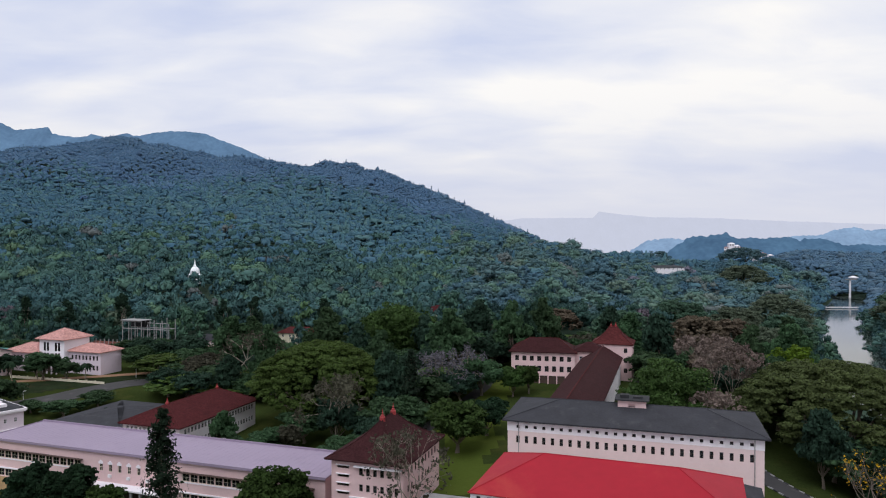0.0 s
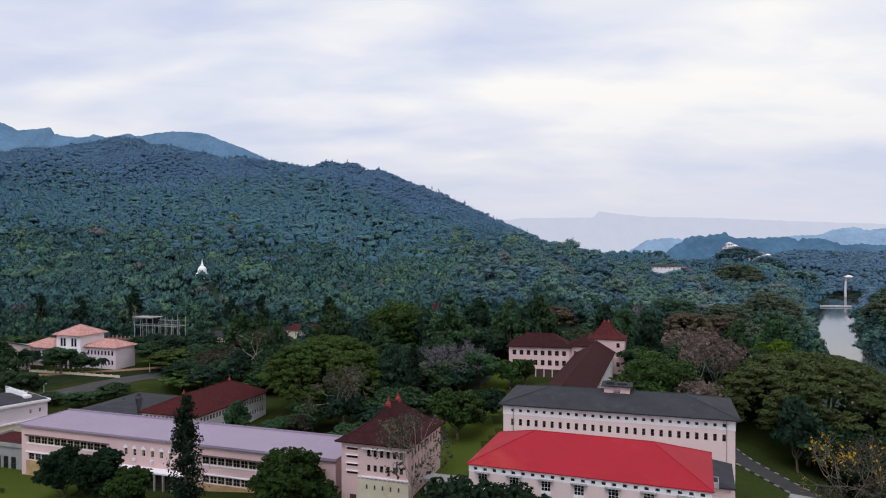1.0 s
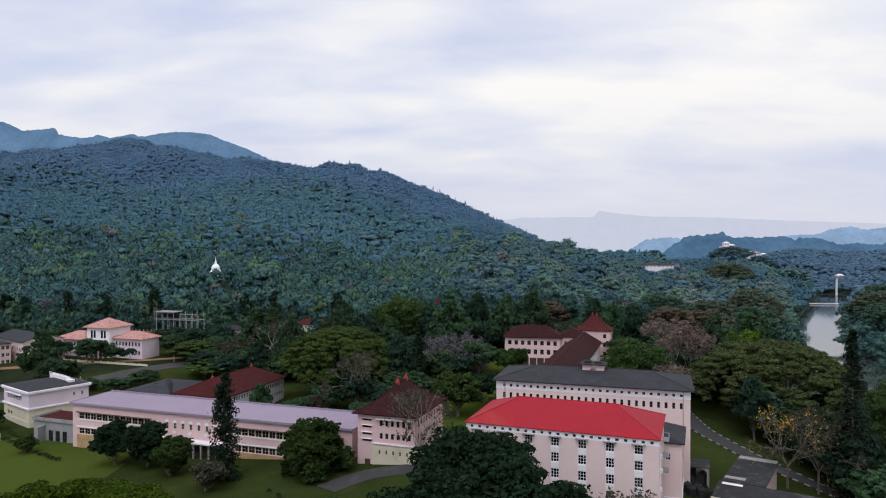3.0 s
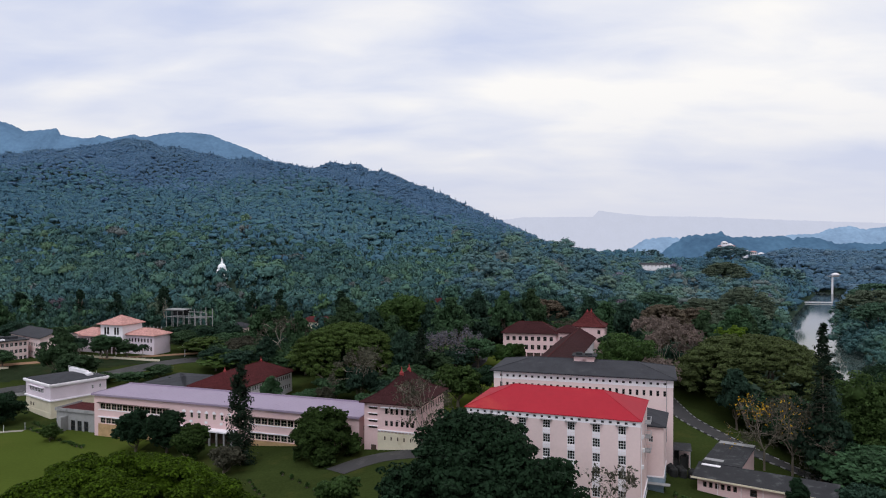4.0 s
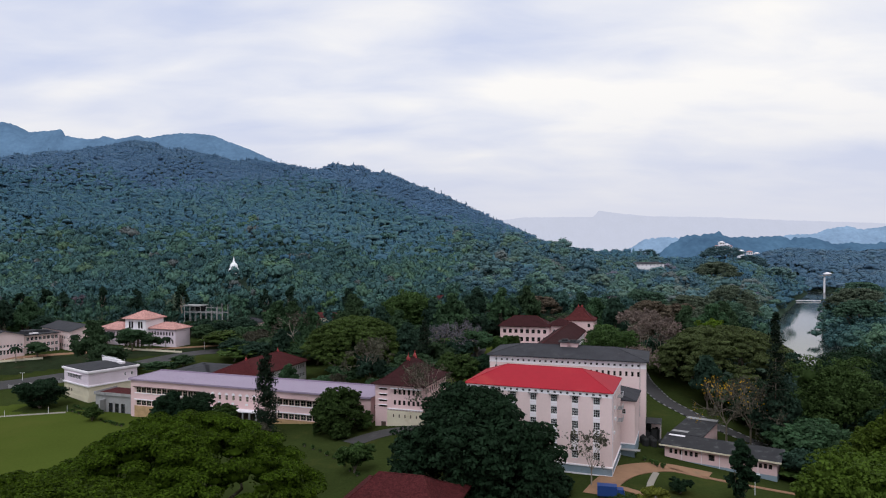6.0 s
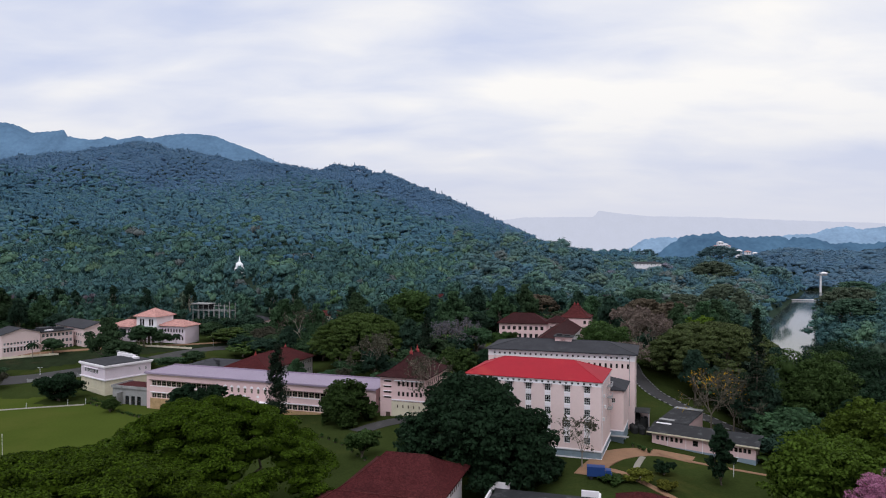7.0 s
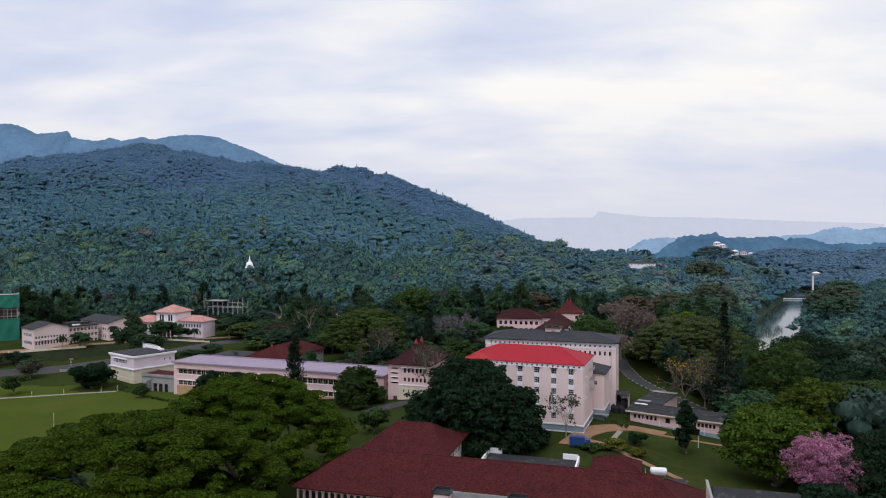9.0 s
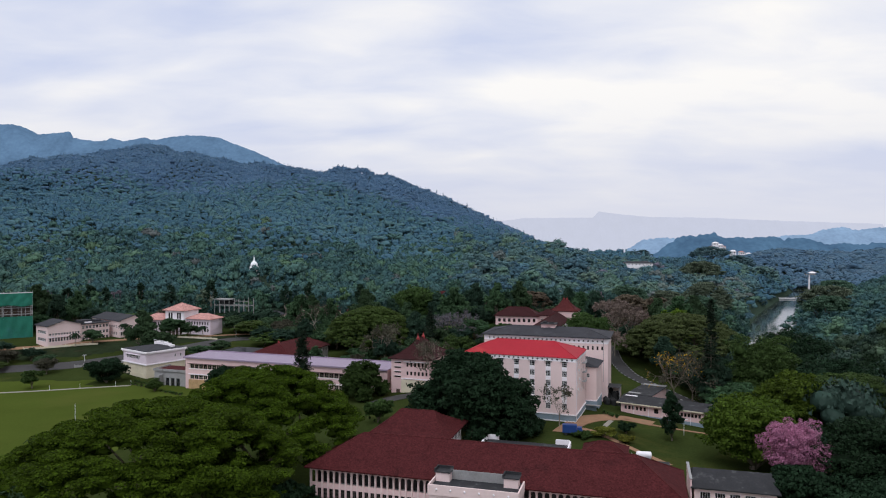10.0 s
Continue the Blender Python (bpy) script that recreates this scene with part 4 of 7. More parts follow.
# ---- the salmon roofed villa ----
def build_villa():
    b = thing("villa_building", pose(-185.0, 311.5, 0, 0, 0, YAW) @ pose(3.0, 0, 0), "white villa with salmon tiled hipped roofs", "building")
    tall = [(x, x + 1.35, z0, z1) for x in (2.4, 4.2, 8.9, 10.7) for z0, z1 in ((6.6, 10.4), (3.4, 5.7))]
    walls(b, 14.4, 14.0, -5, 11.9, M_WHITE, tall, bars=(1, 2), frame_mat=M_DARKFRAME_SHADE, left=row(1, 13, 3, 1.2, 5.0, 9.0))
    roof(b, 14.4, 14.0, 12.0, 4.2, M_SALMON, M_SALMON, 0.16, over=1.3)
    part("porch_slab", boxes((1.0, 13.4, -3.2, 0, 2.4, 2.9)), M_LILAC, b)
    for x in (1.3, 4.2, 7.0, 9.8, 12.6):
        part("column", boxes((x, x + 0.5, -3.0, -2.5, -4.5, 2.4)), M_LILAC, b)
    # Dark sheet under the porch slab paints its shade on the wall.
    part("porch_shade", boxes((1.5, 12.9, -0.08, 0, -3.0, 2.2)), M_DARKFRAME_SHADE, b)
    r = part("right_wing", wall_mesh(18.0, -5, 6.6, 0.3, row(1, 17, 8, 1.1, 3.0, 5.0) + row(1, 17, 8, 1.1, -1.4, 0.8)), M_LILAC, b, "white two-storey side wing", pose(14.4, 2.5, 0))
    part("wing_side", boxes((17.7, 18.0, 0.3, 12, -5, 6.6)), M_LILAC, r)
    # Dark panel behind the wing's openings, painted as room shade.
    part("interior", boxes((0.5, 17.5, 1.2, 1.5, -4, 6.4)), M_INSIDE_SHADE, r)
    roof(b, 18.0, 12.0, 6.8, 3.0, M_SALMON, M_SALMON, 0.14, over=1.0, m=pose(14.4, 2.5, 0))
    l = part("left_wing", wall_mesh(18.0, -5, 5.6, 0.3, row(1, 17, 7, 1.1, 2.2, 4.2)), M_LILAC, b, "white two-storey side wing", pose(-18.0, -1.5, 0))
    part("wing_side", boxes((0, 0.3, 0.3, 14, -5, 5.6)), M_LILAC, l)
    # Room shade again painted as a dark panel.
    part("interior", boxes((0.5, 17.5, 1.2, 1.5, -4, 5.4)), M_INSIDE_SHADE, l)
    roof(b, 18.0, 14.0, 5.8, 3.4, M_SALMON, M_SALMON, 0.14, over=1.2, m=pose(-18.0, -1.5, 0))
    t = thing("store_building", pose(-215.0, 322.0, 0, 0, 0, YAW), "low shed with a teal green sheet roof", "building")
    part("wall", boxes((0, 24, 0, 9, -5, 3.5)), M_LILAC, t)
    m = material("teal sheet roofing", (0.05, 0.20, 0.17), 0.6, 0.15, 0.3, 2.0, 0.05)
    part("roof", hip_roof(24, 9, 2.2, 0.8)[0], m, t, "", pose(0, 0, 3.5))


build_villa()


# ---- the grey roofed twin halls with the block between them ----
def build_twin_halls():
    for kx, ky, side in ((-228.6, 260.0, 15.0), (-201.0, 288.0, 34.0)):
        b = thing("gabled_building", pose(kx, ky, 0, 0, 0, 53.0), "pale pink gabled hall with a grey sheet roof", "building", "twin gabled halls")
        L = 18.5
        walls(b, L, side, -6.0, 7.6, M_PINK2, row(0.6, L - 0.6, 11, 1.05, -1.6, 0.6) + row(0.6, L - 0.6, 11, 1.05, 2.0, 3.2), left=row(2, side - 3, 11, 1.3, 3.0, 4.6) + row(2, side - 3, 11, 1.3, -1.4, 0.4), bars=(1, 2))
        part("gable", gable_wall(L, 2.5), M_PINK2, b, "", pose(0, 0, 7.6))
        part("roof", gable_roof(L, side, 2.9, 0.8), M_SLATE, b, "", pose(0, 0, 7.5))
        part("ledge", boxes((-0.2, L + 0.2, -0.4, 0, 0.9, 1.15)), M_WHITE, b)
    c = thing("classroom_building", pose(-216.4, 275.5, 0, 0, 0, 53.0) @ pose(0, 3.0, 0), "three-storey classroom block with a flat roof", "building")
    walls(c, 17.0, 14.0, -5.0, 6.6, M_PINK2, row(0.4, 16.6, 8, 1.35, 3.8, 5.6) + row(0.4, 16.6, 8, 1.35, 0.4, 2.2) + row(0.4, 16.6, 8, 1.35, -3.2, -1.2), bars=(2, 2))
    part("roof", boxes((-0.3, 17.3, -1.2, 14.3, 6.6, 7.0), (1.0, 8.0, 3, 9, 7.0, 8.6), (10.0, 14.0, 4, 9, 7.0, 8.2)), M_SLATE, c)
    part("skylight", boxes((3.0, 7.0, 1.0, 2.6, 7.0, 7.6)), M_WHITE, c)


build_twin_halls()


# ---- the building site behind green netting ----
def build_netted_block():
    b = thing("netted_building", pose(-254.0, 288.0, 0, 0, 0, 31) @ pose(-60, 0, 0), "unfinished concrete block wrapped in green scaffold netting", "building")
    for k in range(8):
        part("floor_slab", boxes((0, 60, 0.6, 24, -4 + k * 3.9, -3.7 + k * 3.9)), M_CONCRETE, b)
    for i in range(13):
        part("column", boxes((i * 4.9, 0.5 + i * 4.9, 0.7, 1.2, -6, 23.5)), M_CONCRETE, b)
    part("infill", boxes((0.5, 59.5, 3.0, 3.3, -6, 23.0)), M_DARKFRAME_SHADE, b)
    for i in range(12):
        for z0, z1 in ((17.0, 24.6), (-6, 10.6)):
            bm = bmesh.new()
            bmesh.ops.create_grid(bm, x_segments=8, y_segments=10, size=0.5)
            for v in bm.verts:
                x, y = v.co.x + 0.5, v.co.y + 0.5
                v.co = (i * 5.0 + x * 5.0, -0.25 + 0.22 * math.sin(x * math.pi * 2 + i) * math.sin(y * 7 + i * 2), z0 + (z1 - z0) * y + (0.5 * math.sin(i * 2.1 + x * 3) if y < 0.05 else 0))
            part("netting", bm, M_NET, b, "sheet of green scaffold netting")
    bm = bmesh.new()
    for i in range(17):
        tube(bm, (i * 3.75, 0.1, -6), (i * 3.75, 0.1, 26.0), 0.07, 0.07, 5)
    for k in range(9):
        tube(bm, (0, 0.1, -3 + k * 3.3), (60, 0.1, -3 + k * 3.3), 0.05, 0.05, 5)
    part("scaffold", bm, M_METAL, b, "steel scaffold tubes")
    part("side_netting", boxes((60.1, 60.16, 0.3, 24, 17, 24.6), (60.1, 60.16, 0.3, 24, -6, 10.6)), M_NET, b)


build_netted_block()


def build_frame_site():
    b = thing("concrete_frame", pose(-166.0, 356.0, gz(-155, 360), 0, 0, YAW), "bare concrete building frame with posts and beams", "building site")
    top = 15.0 - gz(-155, 360)
    rise = (0.4, 0.5, 0.4, 0.2, -1.6, 0.9, -0.4, 2.2)
    for i in range(8):
        for j in range(2):
            part("column", boxes((i * 4.0, i * 4.0 + 0.28, j * 6.0, j * 6.0 + 0.28, -2, top + rise[i] - 1.3 * j * (i > 3))), M_CONCRETE, b)
    part("beam", boxes((0, 28.4, 0, 0.3, top - 4.2, top - 3.8)), M_CONCRETE, b)
    part("beam", boxes((0, 28.4, 6.0, 6.3, top - 4.2, top - 3.8)), M_CONCRETE, b)
    part("beam", boxes((0, 12.4, 0, 0.3, top - 0.5, top)), M_CONCRETE, b)
    part("beam", boxes((16.0, 28.4, 0, 0.3, top - 0.9, top - 0.6)), M_CONCRETE, b)
    part("floor_slab", boxes((-0.6, 12.8, -0.6, 7.0, top, top + 0.3)), M_CONCRETE, b)
    part("infill_wall", boxes((0.4, 12.0, 5.7, 5.9, top - 3.7, top)), M_DARKROOF, b, "dark unfinished rear wall")
    for k in range(9):
        part("starter_bar", tube(bmesh.new(), (1.0 + k * 3.4, 0.15, top - 0.6), (1.0 + k * 3.4, 0.15, top + 1.4 + (k * 7) % 3 * 0.5), 0.07, 0.05, 5), M_CONCRETE, b)
    w = thing("site_wall", pose(-186.0, 364.0, gz(-176, 362), 0, 0, YAW), "low brick red wall with concrete posts", "wall")
    part("panel", boxes((0, 20, 0, 0.3, -2, 6.5)), material("raw brick", (0.24, 0.09, 0.07), 0.9, 0.25, 0.4, 4.0, 0.2), w)
    for k in range(8):
        part("post", boxes((k * 2.8, k * 2.8 + 0.35, -0.1, 0.4, -2, 7.6)), M_CONCRETE, w)


build_frame_site()


def house(name, x, y, L, W, h, rise, yaw, wall_mat, roof_mat, label, base=None, n=5):
    z = gz(x, y) if base is None else base
    b = thing(name, pose(x, y, z, 0, 0, yaw), label, "house")
    walls(b, L, W, -4, h, wall_mat, row(0.6, L - 0.6, n, 1.1, h - 2.4, h - 0.9), row(0.8, W - 1.4, 2, 1.0, h - 2.4, h - 0.9), bars=(2, 2))
    roof(b, L, W, h + 0.1, rise, roof_mat, over=0.8)
    return b


house("house", -13.0, 442.0, 24.0, 11.0, 5.5, 4.0, -8, M_CREAM, M_MAROON, "cream house under a maroon tiled roof among trees", 5.0)
house("house", -138.0, 382.0, 13.0, 9.0, 5.0, 2.6, -18, M_PINK, M_SLATE, "small pink house with a grey roof")
house("house", -118.0, 392.0, 16.0, 9.0, 5.5, 3.0, -18, M_CREAM, M_SLATE, "cream house with a weathered grey roof")
house("house", -96.0, 402.0, 22.0, 10.0, 6.5, 3.0, -8, M_CREAM, M_MAROON2, "long cream house with a brown roof")
house("house", 56.0, 598.0, 15.0, 9.0, 5.0, 3.4, -15, M_WHITE, M_MAROON2, "white house with a brown roof on the wooded slope", 14.0)
house("house", 217.0, 724.0, 36.0, 11.0, 4.0, 1.8, -4, M_WHITE, M_SLATE, "long white house with a grey brown roof above the trees", 25.6, 8)
house("house", 596.0, 841.0, 40.0, 12.0, 4.0, 2.0, -4, M_WHITE, M_FRAME, "long low house with a pale sheet roof on the far bank", -13.0, 6)
house("house", 30.0, 655.0, 14.0, 9.0, 5.0, 3.4, 15, M_WHITE, M_MAROON2, "white house with a brown roof on the wooded slope", 22.0)


# ---- the white stupa on the slope ----
def build_stupa():
    bm = lathe(bmesh.new(), [(6.6, -10.0), (6.6, 0.0), (5.6, 0.2), (5.6, 1.0), (5.1, 1.2), (5.1, 1.8), (4.5, 2.0), (4.6, 3.4), (4.4, 5.0), (3.8, 6.6), (2.9, 7.8), (1.8, 8.6), (1.5, 8.8), (1.5, 10.0), (1.2, 10.2), (0.9, 11.5), (0.5, 14.0), (0.15, 16.2), (0.05, 17.6)], 28)
    me = bpy.data.meshes.new("stupa")
    bm.to_mesh(me)
    bm.free()
    me.materials.append(material("whitewash", (0.86, 0.86, 0.88), 0.7, 0.04, 0.3, 2.0, 0.03))
    ob = new("stupa", me)
    ob.matrix_basis = pose(-170.8, 474.0, 33.2) @ Matrix.Diagonal((0.68, 0.68, 0.62, 1))
    tagged(ob, "white bell-shaped stupa with a slender spire on the slope", "stupa")


build_stupa()


# ---- the front block with the great maroon roof ----
def arcade(bays, pitch, ow, z0, spring, z1, thick=0.35):
    """A wall of round-headed openings, cut right through."""
    bm = bmesh.new()
    for k in range(bays):
        a, b, r = k * pitch, (k + 1) * pitch, ow / 2
        c = (a + b) / 2
        arc = [(c + r * math.cos(t), spring + r * math.sin(t)) for t in [math.pi * i / 8 for i in range(9)]]
        left = [(a, z0), (c - r, z0), (c - r, spring), (a, spring)]
        right = [(c + r, z0), (b, z0), (b, spring), (c + r, spring)]
        shapes = [left, right]
        for p, q in zip(arc[:-1], arc[1:]):
            shapes.append([q, p, (p[0], z1), (q[0], z1)])
        shapes.append([(a, spring), (c - r, spring), (c - r, z1), (a, z1)])
        shapes.append([(c + r, spring), (b, spring), (b, z1), (c + r, z1)])
        for s in shapes:
            f = [bm.verts.new((x, 0, z)) for x, z in s]
            g = [bm.verts.new((x, thick, z)) for x, z in s]
            bm.faces.new(f), bm.faces.new(g[::-1])
        inner = [(c + r, z0), *arc, (c - r, z0)]
        for p, q in zip(inner[:-1], inner[1:]):
            bm.faces.new([bm.verts.new(v) for v in ((p[0], 0, p[1]), (q[0], 0, q[1]), (q[0], thick, q[1]), (p[0], thick, p[1]))])
    return bm


def build_front_block():
    m = pose(-34.3, 26.4, 0, 0, 0, -15.8) @ pose(1.1, 1.1, 0)
    b = thing("college_building", m, "long pink college block with arcades under a great maroon tiled roof", "building")
    L, W = 80.8, 18.8
    base = -9.0
    for x0, n in ((0.0, 22), (50.4, 21)):
        part("arcade", arcade(n, 1.44, 1.0, 0.6, 2.9, 3.9), M_PINK, b, "pink wall of round-headed openings", pose(x0, 0, 0))
        part("spandrel_wall", wall_mesh(n * 1.44, base, 0.6, 0.35, [(k * 1.44 + 0.25, k * 1.44 + 1.19, -3.1, -0.6) for k in range(n)]), M_PINK, b, "", pose(x0, 0, 0))
        for k in range(n + 1):
            part("pilaster", boxes((k * 1.44 - 0.14, k * 1.44 + 0.14, -0.18, 0, base, 3.7)), M_PINK2, b, "", pose(x0, 0, 0))
        for k in range(n):
            window(b, pose(x0 + k * 1.44 + 0.25, 0.05, -3.1), 0.94, 2.5, 2, 3, M_DARKFRAME_SHADE)
    # Gallery shade is put into this wall's dark colour.
    part("gallery_wall", boxes((0, L, 2.6, 2.8, base, 3.8)), M_INSIDE_SHADE, b, "back wall of the gallery painted dark as shade")
    part("gallery_floor", boxes((0, L, 0.35, 2.6, -0.2, 0.0)), M_CONCRETE, b)
    part("back_wall", boxes((0, L, W - 0.3, W, base, 3.9), (0, 0.3, 2.8, W - 0.3, base, 3.9), (L - 0.3, L, 2.8, W - 0.3, base, 3.9)), M_PINK, b)
    roof(b, L, W, 4.2, 5.9, M_MAROON, M_MAROON2, 0.14, over=1.1, label="great hipped roof of maroon clay tiles")
    # pavilion roof behind
    p = thing("pavilion_building", pose(-10.0, 53.0, 0, 0, 0, -15.8) @ pose(-9.0, -9.5, 0), "pavilion with a curved maroon tiled roof", "building")
    walls(p, 19.0, 19.0, -8.0, 5.6, M_WHITE, (), row(9, 18, 6, 1.0, 2.4, 4.4), bars=(1, 2), frame_mat=M_DARKFRAME_SHADE)
    roof(p, 19.0, 19.0, 5.9, 5.0, M_MAROON, M_MAROON2, 0.13, over=1.6, inset=6.6, concave=0.1)
    # flat terrace over the porch
    t = thing("porch_building", m @ pose(30.8, -7.6, 0.9), "flat-roofed entrance porch with stained pink parapet and corner boxes", "building")
    part("deck", boxes((0, 18.4, 0, 10.5, 3.6, 4.0)), M_DARKROOF, t, "dark stained terrace deck")
    part("parapet", boxes((-0.3, 18.7, -0.3, 0, 2.6, 4.7), (-0.3, 0, 0, 7.0, 2.6, 4.7), (18.4, 18.7, 0, 7.0, 2.6, 4.7)), M_PINK2, t, "stained pale pink parapet")
    part("porch_wall", wall_mesh(18.4, -9, 3.6, 0.4, row(0.8, 17.6, 6, 1.8, -4, 2.0)), M_PINK2, t, "", pose(0, 0.0, 0))
    part("porch_side", boxes((0, 0.4, 0.4, 8, -9, 3.6), (18.0, 18.4, 0.4, 8, -9, 3.6), (0.6, 17.8, 2.4, 2.6, -9, 3.5)), M_PINK2, t)
    for k in range(6):
        part("lamp", lathe(bmesh.new(), [(0.05, 0), (0.2, 0.12), (0.22, 0.3), (0.1, 0.45)], 8, 1.6 + k * 3.0, -0.34), M_WHITE, t, "", pose(0, 0, 3.6))
    for x in (0.2, 14.8):
        c = part("corner_box", boxes((x, x + 3.0, 4.0, 6.2, 3.0, 5.9)), M_PINK2, t, "pale pink corner box on the terrace")
        part("corner_cap", boxes((x - 0.25, x + 3.25, 3.75, 6.5, 5.9, 6.12), (x - 0.25, x - 0.05, 3.75, 6.5, 6.12, 6.7), (x - 0.05, x + 3.25, 6.3, 6.5, 6.12, 6.7)), M_DARKROOF, c)
    screen = part("screen", boxes((3.2, 14.8, 6.1, 6.25, 4.0, 6.0)), M_CONCRETE, t, "grey corrugated screen")
    for k in range(28):
        part("rib", boxes((3.45 + k * 0.4, 3.6 + k * 0.4, 6.02, 6.098, 4.0, 6.0)), M_CONCRETE, screen)
    # dark flat block behind
    d = thing("service_building", pose(7.0, 50.5, -2.0, 0, 0, -15.8), "service block with a dark flat roof and white parapets", "building")
    part("wall", wall_mesh(22, -8, 2.6, 0.3, row(1, 21, 7, 1.2, -0.5, 1.2)), M_WHITE, d)
    part("wall", boxes((0, 0.3, 0.3, 10, -8, 2.6), (21.7, 22, 0.3, 10, -8, 2.6), (0, 22, 9.7, 10, -8, 2.6), (0.6, 21.4, 1.2, 1.4, -8, 2.5)), M_WHITE, d)
    part("roof", boxes((-0.2, 22.2, -0.2, 10.2, 2.6, 2.9)), M_DARKROOF, d)
    for q in ((-0.6, -0.2, -0.6, 10.6, 2.4, 3.9), (22.2, 22.6, -0.6, 10.6, 2.4, 3.9), (18.5, 22.2, 10.2, 10.6, 2.4, 4.2), (-0.2, 3.0, 10.2, 10.6, 2.4, 4.2)):
        part("parapet", boxes(q), M_WHITE, d)
    # small tiled store and its tank
    s = thing("store_building", pose(34.5, 51.5, -0.5, 0, 0, -15.8), "small store with a hipped maroon tiled roof", "building")
    walls(s, 10.6, 7.6, -6, 0.2, M_PINK, row(1, 9.6, 3, 1.1, -2.4, -1.0), row(1, 6, 2, 1.0, -2.4, -1.0))
    roof(s, 10.6, 7.6, 0.4, 2.4, M_MAROON, M_MAROON2, 0.12, over=0.8)
    w = thing("water_tank", pose(47.4, 47.6, gz(48, 48), 0, 0, -10) @ Matrix.Diagonal((0.85, 0.85, 0.85, 1)), "white horizontal water tank on a steel stand", "tank")
    part("tank", lathe(bmesh.new(), [(0.3, -2.3), (0.8, -2.15), (0.95, -1.9), (0.95, 1.9), (0.8, 2.15), (0.3, 2.3)], 16), M_WHITE, w, "", pose(2.0, 0, 3.4, 0, 90, 0))
    for x in (0.3, 3.7):
        for y in (-0.8, 0.7):
            part("leg", boxes((x, x + 0.12, y, y + 0.12, -0.3, 2.6)), M_METAL, w)
    part("stand", boxes((0.1, 4.0, -0.9, 0.9, 2.45, 2.6)), M_METAL, w)
    part("ladder", boxes((-1.6, -1.5, -0.4, -0.3, 0, 3.8), (-1.6, -1.5, 0.3, 0.4, 0, 3.8), *[(-1.58, -1.52, -0.3, 0.3, 0.5 + k * 0.5, 0.56 + k * 0.5) for k in range(6)]), M_METAL, w)
    # side block on the east
    e = thing("side_building", pose(53.8, 24.5, 0, 0, 0, -15.8), "low pale pink block with a dark grey sheet roof", "building")
    walls(e, 17.0, 11.0, -8, 0.4, M_PINK2, row(0.8, 16.4, 5, 2.2, -2.2, -0.5), bars=(4, 1), frame_mat=M_WHITE)
    part("roof", hip_roof(17.0, 11.0, 2.6, 0.8, inset=1.0)[0], M_DARKROOF, e, "", pose(0, 0, 0.6))
    part("end_wall", boxes((-0.9, -0.5, -0.6, 11.6, -8, 2.3)), M_PINK, e)
    part("end_cap", boxes((-1.0, -0.4, -0.7, 11.7, 2.3, 2.45)), M_CONCRETE, e)
    q = thing("shelter", pose(41.0, 40.0, 0, 0, 0, -15.8), "low shelter with a dark sheet roof", "shelter")
    part("roof", boxes((0, 12, 0, 7, -0.4, -0.1)), M_DARKROOF, q)
    for x in (0.3, 11.4):
        for y in (0.3, 6.4):
            part("post", boxes((x, x + 0.3, y, y + 0.3, -7, -0.4)), M_CONCRETE, q)


build_front_block()


